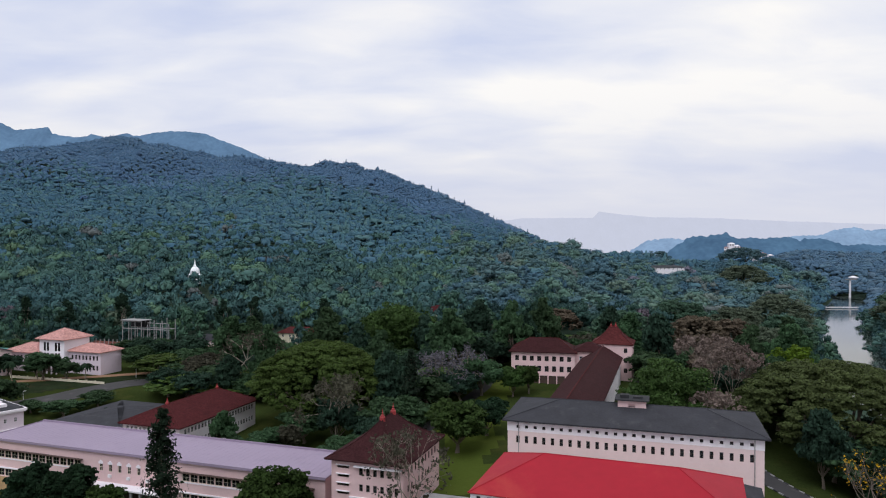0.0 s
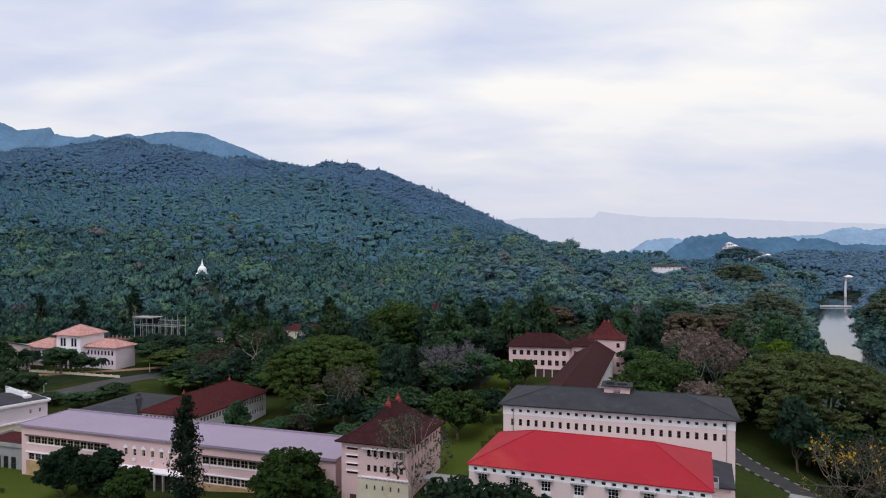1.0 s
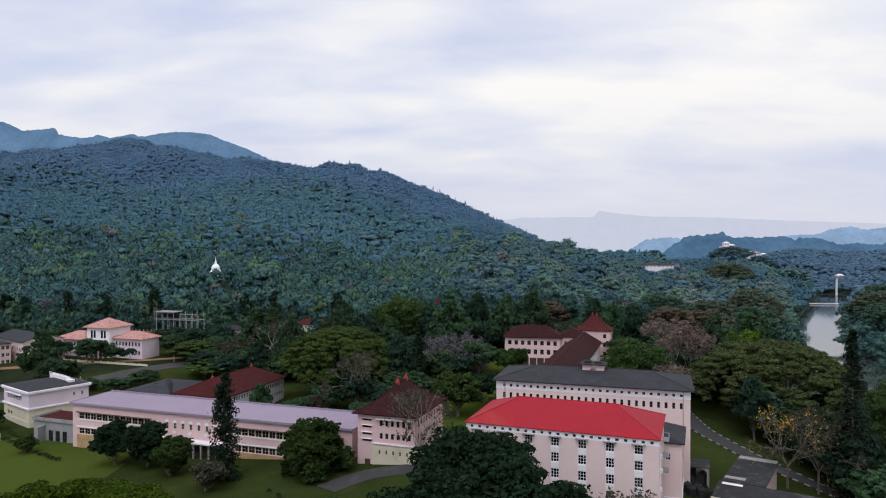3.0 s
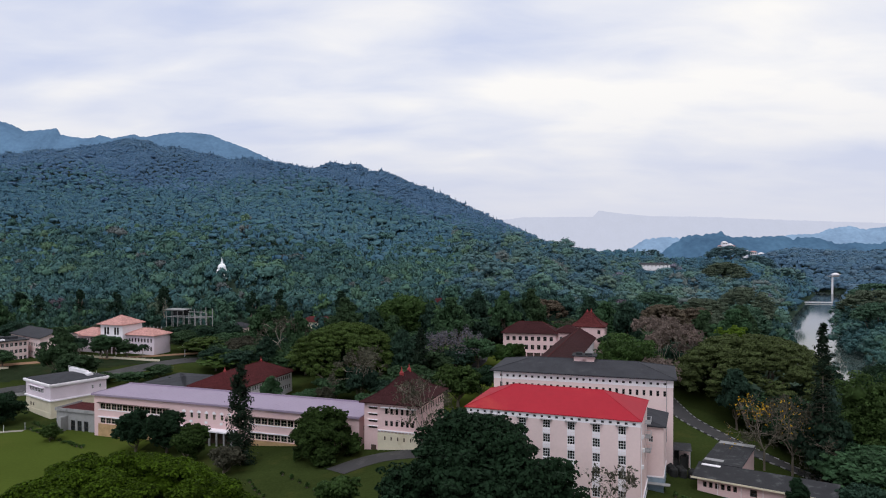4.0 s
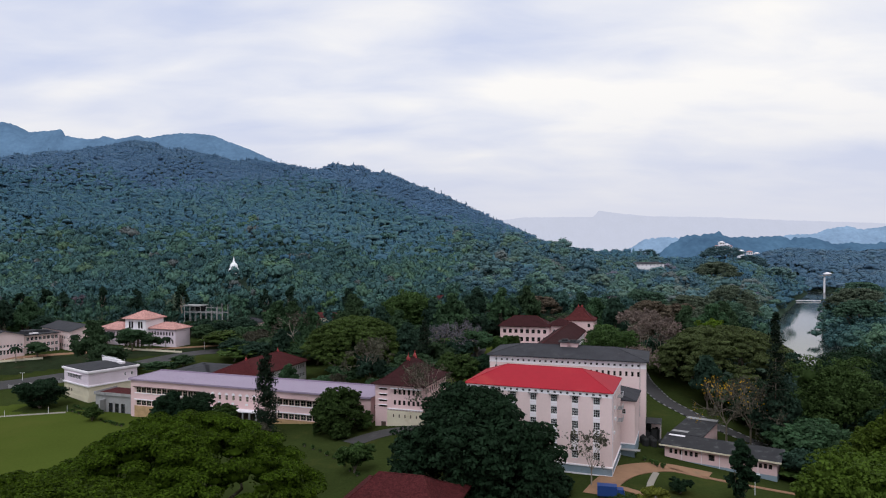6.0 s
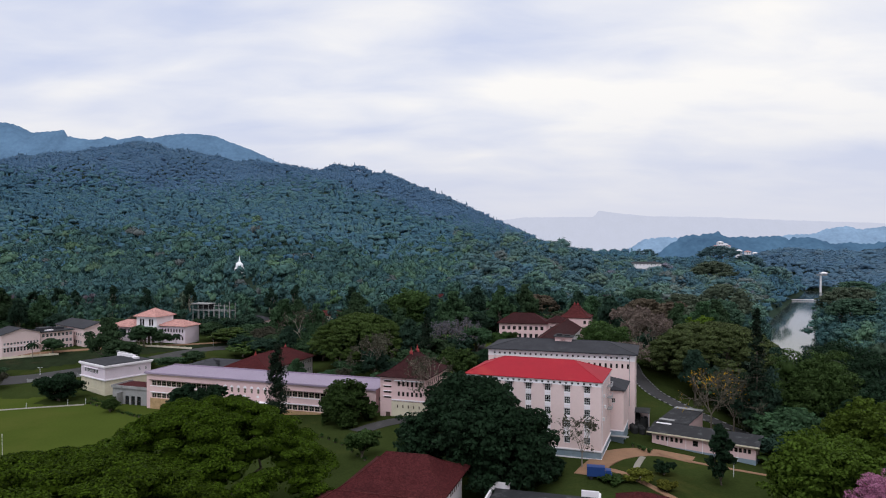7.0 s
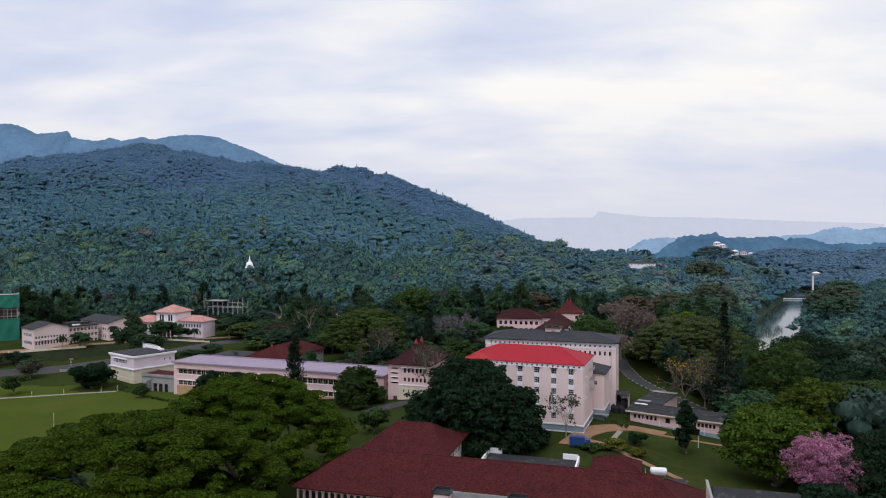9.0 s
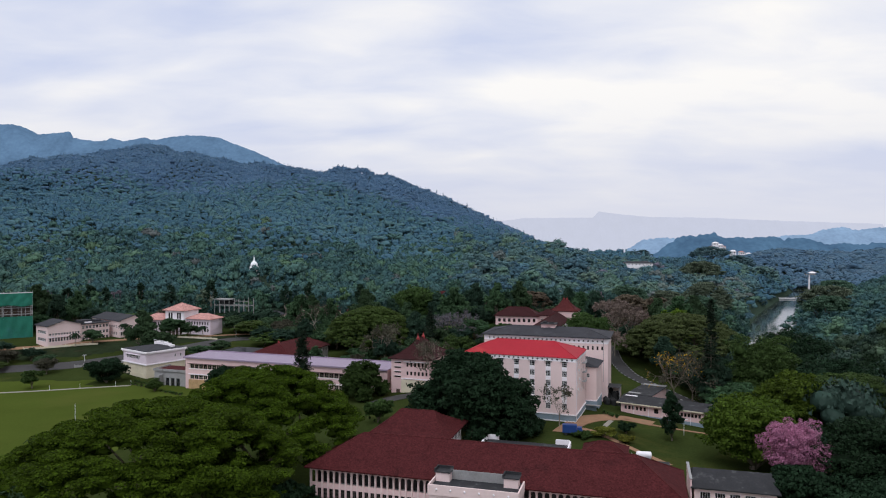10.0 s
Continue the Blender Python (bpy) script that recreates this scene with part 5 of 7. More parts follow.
# ---- the low sheds to the east ----
def build_sheds():
    m = pose(58.3, 110.3, 0, 0, 0, -33.0)
    b = thing("canteen_building", m @ pose(0.6, 0.6, 0), "low pink canteen with a grey lean-to roof", "building")
    L, W = 28.0, 6.4
    walls(b, L, W, -8.0, -0.6, M_PINK, row(1.0, 9.0, 6, 0.8, -2.6, -1.3) + [(11.5, 13.0, -2.9, -1.3)] + row(19, 27, 7, 0.8, -2.6, -1.4), row(1, 5, 2, 0.8, -2.6, -1.4), bars=(1, 2), frame_mat=M_DARKFRAME_SHADE)
    bm = bmesh.new()
    f = [bm.verts.new(p) for p in ((-1.2, -1.0, -0.35), (L + 1.0, -1.0, -0.35), (L + 1.0, W + 0.6, 1.1), (-1.2, W + 0.6, 1.1))]
    g = [bm.verts.new((v.co.x, v.co.y, v.co.z - 0.22)) for v in f]
    bm.faces.new(f), bm.faces.new(g[::-1])
    for k in range(4):
        bm.faces.new((g[k], g[(k + 1) % 4], f[(k + 1) % 4], f[k]))
    part("roof", bm, M_DARKROOF, b)
    part("fascia", boxes((-1.3, L + 1.1, -1.08, -1.0, -0.62, -0.2)), M_CREAM, b, "cream fascia board")
    part("plinth", boxes((-0.06, L + 0.06, -0.06, W, -8, -4.1)), M_BLUEBASE, b)
    for x in (4.5, 9.6, 14.2, 18.6, 23.5):
        part("downpipe", boxes((x, x + 0.1, -0.12, 0, -6, -0.6)), M_WHITE, b)
    w = thing("workshop_building", m @ pose(0.0, 7.6, 0), "workshop with a dark sheet roof and pale panels", "building")
    part("wall", boxes((0.5, 8.7, 0.5, 20.5, -8, 0.9)), M_PINK, w)
    part("roof", ribbed_sheet(0, 9.2, 0, 21, 1.0, 1.2, 1.1), M_DARKROOF, w)
    part("roof_light", boxes((0.3, 8.9, 18.4, 20.9, 1.27, 1.33)), M_CONCRETE, w, "pale translucent roof panels")
    part("roof_light", boxes((0.2, 4.6, 1.6, 3.4, 1.27, 1.33)), M_CONCRETE, w, "pale translucent roof panels")
    part("roof_light", boxes((0.3, 4.6, -1.8, -0.4, 0.9, 1.0)), M_WHITE, w)
    # yard clutter between the sheds and the tall blocks
    y = thing("lean_to", pose(56.4, 123.0, gz(58, 124), 0, 0, YAW), "dark lean-to with stacked machinery", "shed")
    part("roof", boxes((0, 5.5, 0, 7, 5.6, 5.75)), M_DARKROOF, y)
    part("wall", boxes((0.2, 5.3, 6.7, 6.9, -1, 5.6), (0.2, 0.4, 0.2, 6.7, -1, 5.6)), M_PINK2, y)
    for x in (0.3, 5.1):
        part("post", boxes((x, x + 0.15, 0.2, 0.35, -1, 5.6)), M_METAL, y)
    for x0, y0, h in ((0.8, 1.0, 2.6), (2.6, 1.4, 3.4), (1.0, 4.0, 4.2), (3.4, 4.2, 3.0)):
        part("machine", boxes((x0, x0 + 1.5, y0, y0 + 1.6, -0.5, h), (x0 + 0.3, x0 + 1.1, y0 + 0.3, y0 + 1.0, h, h + 0.5)), M_RUBBER, y, "dark machinery casing")
    for k in range(5):
        x, yy = (56.4 + (k % 3) * 2.3, 119.0 + (k // 3) * 2.4)
        t = thing("plastic_tank", pose(x, yy, gz(x, yy)), "black plastic water tank", "tank", "black water tanks")
        part("tank", lathe(bmesh.new(), [(1.0, 0), (1.05, 0.3), (1.0, 0.6), (1.05, 0.9), (1.0, 1.2), (1.05, 1.5), (0.95, 1.9), (0.5, 2.25), (0.3, 2.3), (0.3, 2.5)], 16), M_RUBBER, t)


build_sheds()


def build_truck():
    b = thing("truck", pose(32.6, 74.0, gz(35, 74), 0, 0, -12), "dark blue box truck parked on bare earth", "truck")
    part("cargo_box", boxes((0, 4.2, -1.05, 1.05, 0.85, 3.1)), M_BLUE, b)
    cab = part("cab", boxes((4.3, 5.9, -1.0, 1.0, 0.6, 1.6), (4.3, 5.6, -0.95, 0.95, 1.6, 2.45)), M_BLUE, b)
    part("windscreen", boxes((5.6, 5.64, -0.85, 0.85, 1.65, 2.35)), M_GLASS, cab)
    part("chassis", boxes((0.2, 5.8, -0.5, 0.5, 0.5, 0.85)), M_RUBBER, b)
    for x in (1.0, 4.9):
        for y in (-1.0, 0.75):
            part("wheel", lathe(bmesh.new(), [(0.3, 0), (0.47, 0.03), (0.47, 0.22), (0.3, 0.25)], 14), M_RUBBER, b, "", pose(x, y + 0.25, 0.47, 90, 0, 0))


build_truck()


# ---- river works ----
def build_river_works():
    b = thing("intake_tower", pose(596.0, 1008.0, -32), "slim white intake tower with a roofed gallery above the river", "tower")
    part("shaft", lathe(bmesh.new(), [(1.7, 0), (1.5, 10), (1.3, 33)], 12), M_WHITE, b)
    part("gallery", boxes((-6.0, 9.5, -2.4, 2.4, 33.0, 33.6), (-6.0, -5.6, -2.4, 2.4, 33.6, 34.8), (-5.6, 9.5, -2.4, -2.2, 33.6, 34.7)), M_CONCRETE, b, "grey concrete gallery deck with a parapet")
    part("cabin", boxes((1.0, 8.5, -1.9, 1.9, 33.6, 36.6)), M_WHITE, b)
    part("roof", hip_roof(9.5, 5.8, 2.2, 0.9)[0], M_WHITE, b, "white hipped cabin roof", pose(0.0, -2.9, 36.6))
    w = thing("weir", pose(462.0, 842.0, -25.5, 0, 0, -4), "low concrete weir across the river", "weir")
    part("sill", boxes((0, 62, 0, 2.5, 1.2, 2.4)), M_WHITE, w)
    for k in range(6):
        part("pier", boxes((k * 12.0, k * 12.0 + 1.0, 0.3, 2.2, -3, 1.2)), M_CONCRETE, w)


build_river_works()


# ---- roads and paths ----
_, DRIVE = strip("road", [(68, 300), (80, 255), (83, 225), (78, 196), (78, 172), (86, 148), (99, 124), (118, 95), (140, 60)], 6.0, M_ASPHALT, "narrow asphalt drive curving past the trees", "road")
strip("road", [(-320, 205), (-250, 222), (-200, 232), (-178, 243), (-150, 262), (-130, 288), (-60, 330)], 12.0, M_ASPHALT, "grey campus road below the villa", "road")
strip("road", [(-330, 238), (-235, 262), (-190, 283), (-150, 300), (-90, 330)], 5.0, M_EARTH, "earth verge road in front of the villa", "road")
strip("pavement", [(-320, 150), (-232, 171), (-190, 179), (-165, 187), (-150, 191)], 2.2, M_PATH, "pale concrete footpath across the lawn", "path")
strip("pavement", [(-30, 131), (-22, 139), (-16, 141), (-4, 140)], 8.0, M_ASPHALT, "asphalt forecourt", "pavement")
strip("road", [(-55, 175), (-30, 188), (-12, 205), (4, 236), (16, 262), (20, 300), (40, 330)], 5.5, M_ASPHALT, "asphalt drive between the trees", "road")
strip("earth_yard", [(33, 76), (37, 84), (44, 93), (51, 98), (58, 101), (66, 96)], 6.5, M_EARTH, "bare red earth yard beside the sheds", "yard")
strip("pavement", [(51.8, 94), (48.5, 87), (45.2, 79), (44.2, 75.5), (45.5, 73.5)], 1.5, M_PATH, "pale concrete footpath", "path")
strip("pavement", [(57, 99), (62, 95.5), (72, 91), (86, 85.5)], 1.5, M_EARTH, "worn earth footpath over the lawn", "path")
strip("pavement", [(36, 82), (42.5, 78), (46, 71), (50.5, 62), (57, 51)], 2.2, M_EARTH, "worn earth footpath over the lawn", "path")


def ground_patch(name, x0, x1, y0, y1, step, mat, label, category, inside, lift):
    """A sheet of other ground cover that follows the ground within an outline."""
    xs, ys = np.arange(x0, x1 + step, step), np.arange(y0, y1 + step, step)
    X, Y = np.meshgrid(xs, ys)
    Z = ground(X, Y) + lift
    nx = len(xs)
    faces = [(j * nx + i, j * nx + i + 1, (j + 1) * nx + i + 1, (j + 1) * nx + i) for j in range(len(ys) - 1) for i in range(nx - 1) if inside(xs[i] + step / 2, ys[j] + step / 2)]
    ob = mesh_object(name, np.stack([X.ravel(), Y.ravel(), Z.ravel()], 1).tolist(), faces, mat, True)
    return tagged(ob, label, category, kind="structure")


M_FIELD = material("mown grass", (0.057, 0.077, 0.015), 1.0, 0.16, 0.04, 1.2, 0.5, stain=((0.074, 0.082, 0.020), 0.03, 0.5, 0.6), spec=0.0)
M_BANK = material("dark creeping ground cover", (0.020, 0.028, 0.014), 1.0, 0.4, 0.2, 2.0, 0.8, stain=((0.050, 0.036, 0.022), 0.12, 0.56, 0.7), spec=0.0)
ground_patch("lawn", -340, -96, 30, 205, 2.5, M_FIELD, "wide mown playing field", "lawn", lambda x, y: y < (204 if x < -172 else 190 + 0.12 * (x + 172)) + 1.2 * math.sin(x * 0.21) and x < -104 + 0.1 * (y - 100) + 3 * math.sin(y * 0.13), 0.06)
ground_patch("lawn", -12, 34, 158, 280, 2.5, M_FIELD, "grassy slope beside the long pale block", "lawn", lambda x, y: -6 + 0.13 * (y - 160) + 2 * math.sin(y * 0.17) < x < 9 + 0.17 * (y - 160) + 1.5 * math.sin(y * 0.23), 0.06)
ground_patch("bank", -290, -70, 225, 335, 2.5, M_BANK, "dark overgrown bank between the two roads", "bank", lambda x, y: np.interp(x, [-300, -250, -200, -150, -90], [234, 236, 247, 276, 318]) < y < np.interp(x, [-300, -235, -190, -150, -90], [244, 258, 279, 296, 326]) + 1.5 * math.sin(x * 0.3), 0.09)


# ---- trees ----
def lumps(rng, kind, n):
    """The leafy masses of a crown, in a unit where the crown is 1 in radius, 1 high, its foot at z = 0."""
    out = []
    if kind in ("rain", "parasol"):   # overlapping flat sprays in layers, over a wide umbrella or a high dome
        for k in range(n):
            a, r = rng.uniform(0, 2 * math.pi), math.sqrt(rng.uniform(0, 1)) * 0.95
            h = 0.94 * (1 - 0.60 * r ** 2.3) if kind == "rain" else 0.16 + 0.80 * math.sqrt(1 - r * r)
            h += 0.05 * math.sin(3 * a + 4 * r) * r - rng.choice((0.0, 0.05, 0.13), p=(0.62, 0.25, 0.13)) - rng.uniform(0, 0.03)
            w = rng.uniform(0.050, 0.125) * (max(0.8, (260 / n) ** 0.5) if kind == "rain" else (260 / n) ** 0.5)
            out.append((r * math.cos(a), r * math.sin(a), h, w, rng.uniform(0.020, 0.036) + w * 0.09))
    elif kind == "crown":     # a closed rounded crown of a few broad masses
        for k in range(n):
            a, r = rng.uniform(0, 2 * math.pi), 0.46 * math.sqrt((k + rng.uniform(0, 1)) / n)
            out.append((r * math.cos(a), r * math.sin(a), 0.72 - 0.5 * r * r - rng.uniform(0, 0.14), rng.uniform(0.42, 0.62), rng.uniform(0.17, 0.25)))
    elif kind == "cap":       # a separate rounded dome
        for k in range(n):
            v = np.array([rng.normal(), rng.normal(), abs(rng.normal()) * 1.1])
            v /= np.linalg.norm(v)
            out.append((v[0] * 0.76, v[1] * 0.76, 0.22 + v[2] * 0.62, rng.uniform(0.2, 0.32), rng.uniform(0.11, 0.17)))
    elif kind == "spire":     # a pointed crown
        for k in range(n):
            q = k / max(1, n - 1)
            out.append((rng.normal() * 0.06, rng.normal() * 0.06, 0.42 + 0.5 * q, 0.62 - 0.46 * q, 0.26))
    elif kind == "dome":      # a full hemisphere of foliage down to the ground
        for k in range(n):
            v = np.array([rng.normal(), rng.normal(), abs(rng.normal())])
            v /= np.linalg.norm(v)
            q = rng.uniform(0.62, 0.84)
            out.append((v[0] * q, v[1] * q, 0.06 + v[2] * q, rng.uniform(0.14, 0.24), rng.uniform(0.09, 0.15)))
    elif kind == "tall":
        for k in range(n):
            z = rng.uniform(0.18, 0.92)
            w = 0.7 * math.sin(math.pi * min(1, 0.15 + z * 0.9)) ** 0.7
            a, r = rng.uniform(0, 2 * math.pi), math.sqrt(rng.uniform(0, 1)) * w
            out.append((r * math.cos(a), r * math.sin(a), z, rng.uniform(0.2, 0.34), rng.uniform(0.10, 0.16)))
    else:                     # rounded
        for k in range(n):
            v = np.array([rng.normal(), rng.normal(), rng.normal()])
            v /= np.linalg.norm(v)
            q = rng.uniform(0.30, 0.68)
            out.append((v[0] * q, v[1] * q, 0.5 + v[2] * q * 0.52, rng.uniform(0.22, 0.35), rng.uniform(0.13, 0.20)))
    return out


def leaf_cards(rng, masses, count, size, R, H, lean=0.55, up=0.35, tufts=0, flat=0.8):
    """Small bent leaf sprays over the masses, which are scaled to radius R and height H; tufts: smaller clumps over each mass, which carry the sprays."""
    c = np.array([(m[0] * R, m[1] * R, m[2] * H) for m in masses])
    s = np.array([(m[3] * R, m[3] * R, m[4] * H) for m in masses])
    if tufts:
        n = tufts * len(masses)
        own = np.repeat(np.arange(len(masses)), tufts)
        d = rng.normal(size=(n, 3))
        d[:, 2] += 0.45
        d /= np.linalg.norm(d, axis=1)[:, None]
        c = c[own] + d * s[own] * rng.uniform(0.75, 1.0, (n, 1))
        r = (s[own, 0] * rng.uniform(0.20, 0.40, n))[:, None]
        s = np.concatenate([r, r, r * flat * rng.uniform(0.5, 1.0, (n, 1))], 1)
    w = s[:, 0] ** 2
    pick = rng.choice(len(c), count, p=w / w.sum())
    d = rng.normal(size=(count, 3))
    d[:, 2] = d[:, 2] * 0.9 + up
    d /= np.linalg.norm(d, axis=1)[:, None]
    p = c[pick] + d * s[pick] * rng.uniform(0.82, 1.08, (count, 1))
    nrm = d / s[pick]
    nrm /= np.linalg.norm(nrm, axis=1)[:, None]
    nrm = nrm + rng.normal(size=(count, 3)) * lean + np.array([0, 0, 0.2])
    nrm /= np.linalg.norm(nrm, axis=1)[:, None]
    t = np.cross(nrm, rng.normal(size=(count, 3)))
    t /= np.linalg.norm(t, axis=1)[:, None]
    b = np.cross(nrm, t)
    a = (size * rng.uniform(0.55, 1.25, count))[:, None]
    k = a * rng.uniform(0.45, 0.9, (count, 1))
    droop = nrm * a * 0.28
    v = np.stack([p - t * a - droop, p - b * k, p + t * a - droop, p + b * k], 1).reshape(-1, 3)
    f = np.arange(count * 4).reshape(-1, 4)
    return v, f


def blob(rng, m, R, H, k):
    """A rough dark heart inside a leafy mass, so that the sky doesn't show through it."""
    t = (1 + 5 ** 0.5) / 2
    v = np.array([(-1, t, 0), (1, t, 0), (-1, -t, 0), (1, -t, 0), (0, -1, t), (0, 1, t), (0, -1, -t), (0, 1, -t), (t, 0, -1), (t, 0, 1), (-t, 0, -1), (-t, 0, 1)], float)
    v /= np.linalg.norm(v, axis=1)[:, None]
    f = [(0, 11, 5), (0, 5, 1), (0, 1, 7), (0, 7, 10), (0, 10, 11), (1, 5, 9), (5, 11, 4), (11, 10, 2), (10, 7, 6), (7, 1, 8), (3, 9, 4), (3, 4, 2), (3, 2, 6), (3, 6, 8), (3, 8, 9), (4, 9, 5), (2, 4, 11), (6, 2, 10), (8, 6, 7), (9, 8, 1)]
    v = v * rng.uniform(0.7, 1.0, (12, 1)) * k
    return v * np.array([m[3] * R, m[3] * R, m[4] * H]) + np.array([m[0] * R, m[1] * R, m[2] * H]), f


def mesh_from(name, chunks, mat, species=None):
    """chunks: (verts, faces) pairs joined into one mesh."""
    verts, loops, sizes, off = [], [], [], 0
    for v, f in chunks:
        f = np.asarray(f)
        verts.append(np.asarray(v, float))
        loops.append(f.ravel() + off)
        sizes.append(np.full(len(f), f.shape[1]))
        off += len(v)
    verts, loops, sizes = np.concatenate(verts), np.concatenate(loops), np.concatenate(sizes)
    me = bpy.data.meshes.new(name)
    me.vertices.add(len(verts))
    me.vertices.foreach_set("co", verts.astype(np.float32).ravel())
    me.loops.add(len(loops))
    me.loops.foreach_set("vertex_index", loops.astype(np.int32))
    me.polygons.add(len(sizes))
    me.polygons.foreach_set("loop_start", (np.cumsum(sizes) - sizes).astype(np.int32))
    me.polygons.foreach_set("loop_total", sizes.astype(np.int32))
    me.materials.append(mat)
    me.polygons.foreach_set("use_smooth", np.ones(len(sizes), bool))
    me.update(calc_edges=True)
    if species is not None:
        me.attributes.new("species", "FLOAT", "FACE").data.foreach_set("value", np.concatenate(species).astype(np.float32))
    me.validate()
    return me


def limb(bm, rng, a, b, ra, rb, bend=0.12, steps=3):
    a, b = Vector(a), Vector(b)
    pts = [a.lerp(b, k / steps) for k in range(steps + 1)]
    for k in range(1, steps):
        pts[k] += Vector(rng.normal(size=3)) * (b - a).length * bend * 0.5
    for k in range(steps):
        tube(bm, pts[k], pts[k + 1], ra + (rb - ra) * k / steps, ra + (rb - ra) * (k + 1) / steps, 5)
    return pts[-1]


def trunk_mesh(rng, masses, R, H, foot, thick, mat, many=9):
    """A tapered trunk from the ground (z = -foot below the crown) with limbs into the crown."""
    bm = bmesh.new()
    fork = Vector((rng.normal() * 0.03 * R, rng.normal() * 0.03 * R, -foot * 0.25))
    tube(bm, (0, 0, -foot - 1.0), (0, 0, -foot + 0.6), thick * 1.5, thick, 8)
    tube(bm, (0, 0, -foot + 0.6), fork, thick, thick * 0.75, 8)
    for i in rng.choice(len(masses), min(many, len(masses)), replace=False):
        m = masses[i]
        limb(bm, rng, fork, (m[0] * R * 0.9, m[1] * R * 0.9, m[2] * H - 0.02 * H), thick * 0.45, thick * 0.10, 0.15)
    me = bpy.data.meshes.new("trunk")
    bm.to_mesh(me)
    bm.free()
    me.materials.append(mat)
    return me


def tree(name, kind, x, y, R, top, clear, mat, label, seed, count=3000, size=0.8, n=26, category="tree", bark=None, core=0.5, base=None, trunk=None, tufts=13, gaps=()):
    """One tree: crown radius R, its top at height top above sea level of the plan, the crown's foot clear metres above the ground."""
    rng = np.random.default_rng(seed)
    R = R * (1.1 if kind == "round" else 1.0)
    z = gz(x, y) if base is None else base
    H = top - z - clear
    masses = lumps(rng, kind, n)
    for gx, gy, gr in gaps:      # openings in the crown, by their place and width in metres
        masses = [m for m in masses if math.hypot(x + m[0] * R - gx, y + m[1] * R - gy) > gr]
    ob = thing(name, pose(x, y, z), label, category)
    flat = kind in ("rain", "parasol")
    chunks = [leaf_cards(rng, masses, count, size, R, H, 0.30, 0.9) if flat else leaf_cards(rng, masses, count, size, R, H, 0.42, 0.5, tufts)]
    # an inner layer of leaves, and a dark heart behind it
    inner = [(m[0] * 0.93, m[1] * 0.93, m[2] - 0.07, m[3], m[4] * 1.2) if flat else (m[0], m[1], m[2], m[3] * 0.72, m[4] * 0.72) for m in masses]
    chunks.append(leaf_cards(rng, inner, count // (6 if flat else 3), size * 1.15, R, H, 0.5, 0.5))
    for m in inner if flat else masses:
        chunks.append(blob(rng, m, R, H, 0.85 if flat else core))
    part_of("crown", mesh_from("crown", chunks, mat), ob, "", pose(0, 0, clear))
    part_of("trunk", trunk_mesh(rng, masses, R, H, clear, trunk or max(0.22, R * 0.05), bark or M_BARK), ob, "", pose(0, 0, clear))
    return ob


def bare_tree(name, x, y, R, top, mat, label, seed, leaves=500, size=0.35, spread=1.0, category="tree", bark=None, clear=0.3):
    """A thinly leaved or flowering tree: many fine branches, sparse sprays at their ends."""
    rng = np.random.default_rng(seed)
    z = gz(x, y)
    H = top - z
    ob = thing(name, pose(x, y, z), label, category)
    bm = bmesh.new()
    tips = []
    foot = H * clear
    tube(bm, (0, 0, -1), (0, 0, foot), R * 0.03 + 0.1, R * 0.022 + 0.06, 7)

    def grow(a, d, length, r, depth):
        b = a + d * length
        limb(bm, rng, a, b, r, r * 0.6, 0.10, 2)
        if depth == 0:
            tips.append(b)
            return
        for k in range(3 if depth > 1 else 4):
            e = (d + Vector(rng.normal(size=3)) * 0.55 * spread + Vector((0, 0, 0.12))).normalized()
            grow(b, e, length * rng.uniform(0.6, 0.85), r * 0.58, depth - 1)

    for k in range(5):
        a = 2 * math.pi * (k + rng.uniform(-0.3, 0.3)) / 5
        d = Vector((math.cos(a) * R * 0.9, math.sin(a) * R * 0.9, (H - foot) * rng.uniform(0.8, 1.1))).normalized()
        grow(Vector((0, 0, foot)), d, math.hypot(R, H - foot) * 0.40, R * 0.017 + 0.035, 3)
    part("trunk", bm, bark or M_PALEBARK, ob)
    if leaves:
        t = np.array([tuple(v) for v in tips])
        p = t[rng.integers(0, len(t), leaves)] + rng.normal(size=(leaves, 3)) * R * 0.07
        nrm = rng.normal(size=(leaves, 3))
        nrm /= np.linalg.norm(nrm, axis=1)[:, None]
        u = np.cross(nrm, rng.normal(size=(leaves, 3)))
        u /= np.linalg.norm(u, axis=1)[:, None]
        w = np.cross(nrm, u)
        a = (size * rng.uniform(0.5, 1.3, leaves))[:, None]
        v = np.stack([p - u * a, p - w * a * 0.6, p + u * a, p + w * a * 0.6], 1).reshape(-1, 3)
        part_of("crown", mesh_from("crown", [(v, np.arange(leaves * 4).reshape(-1, 4))], mat), ob)
    return ob


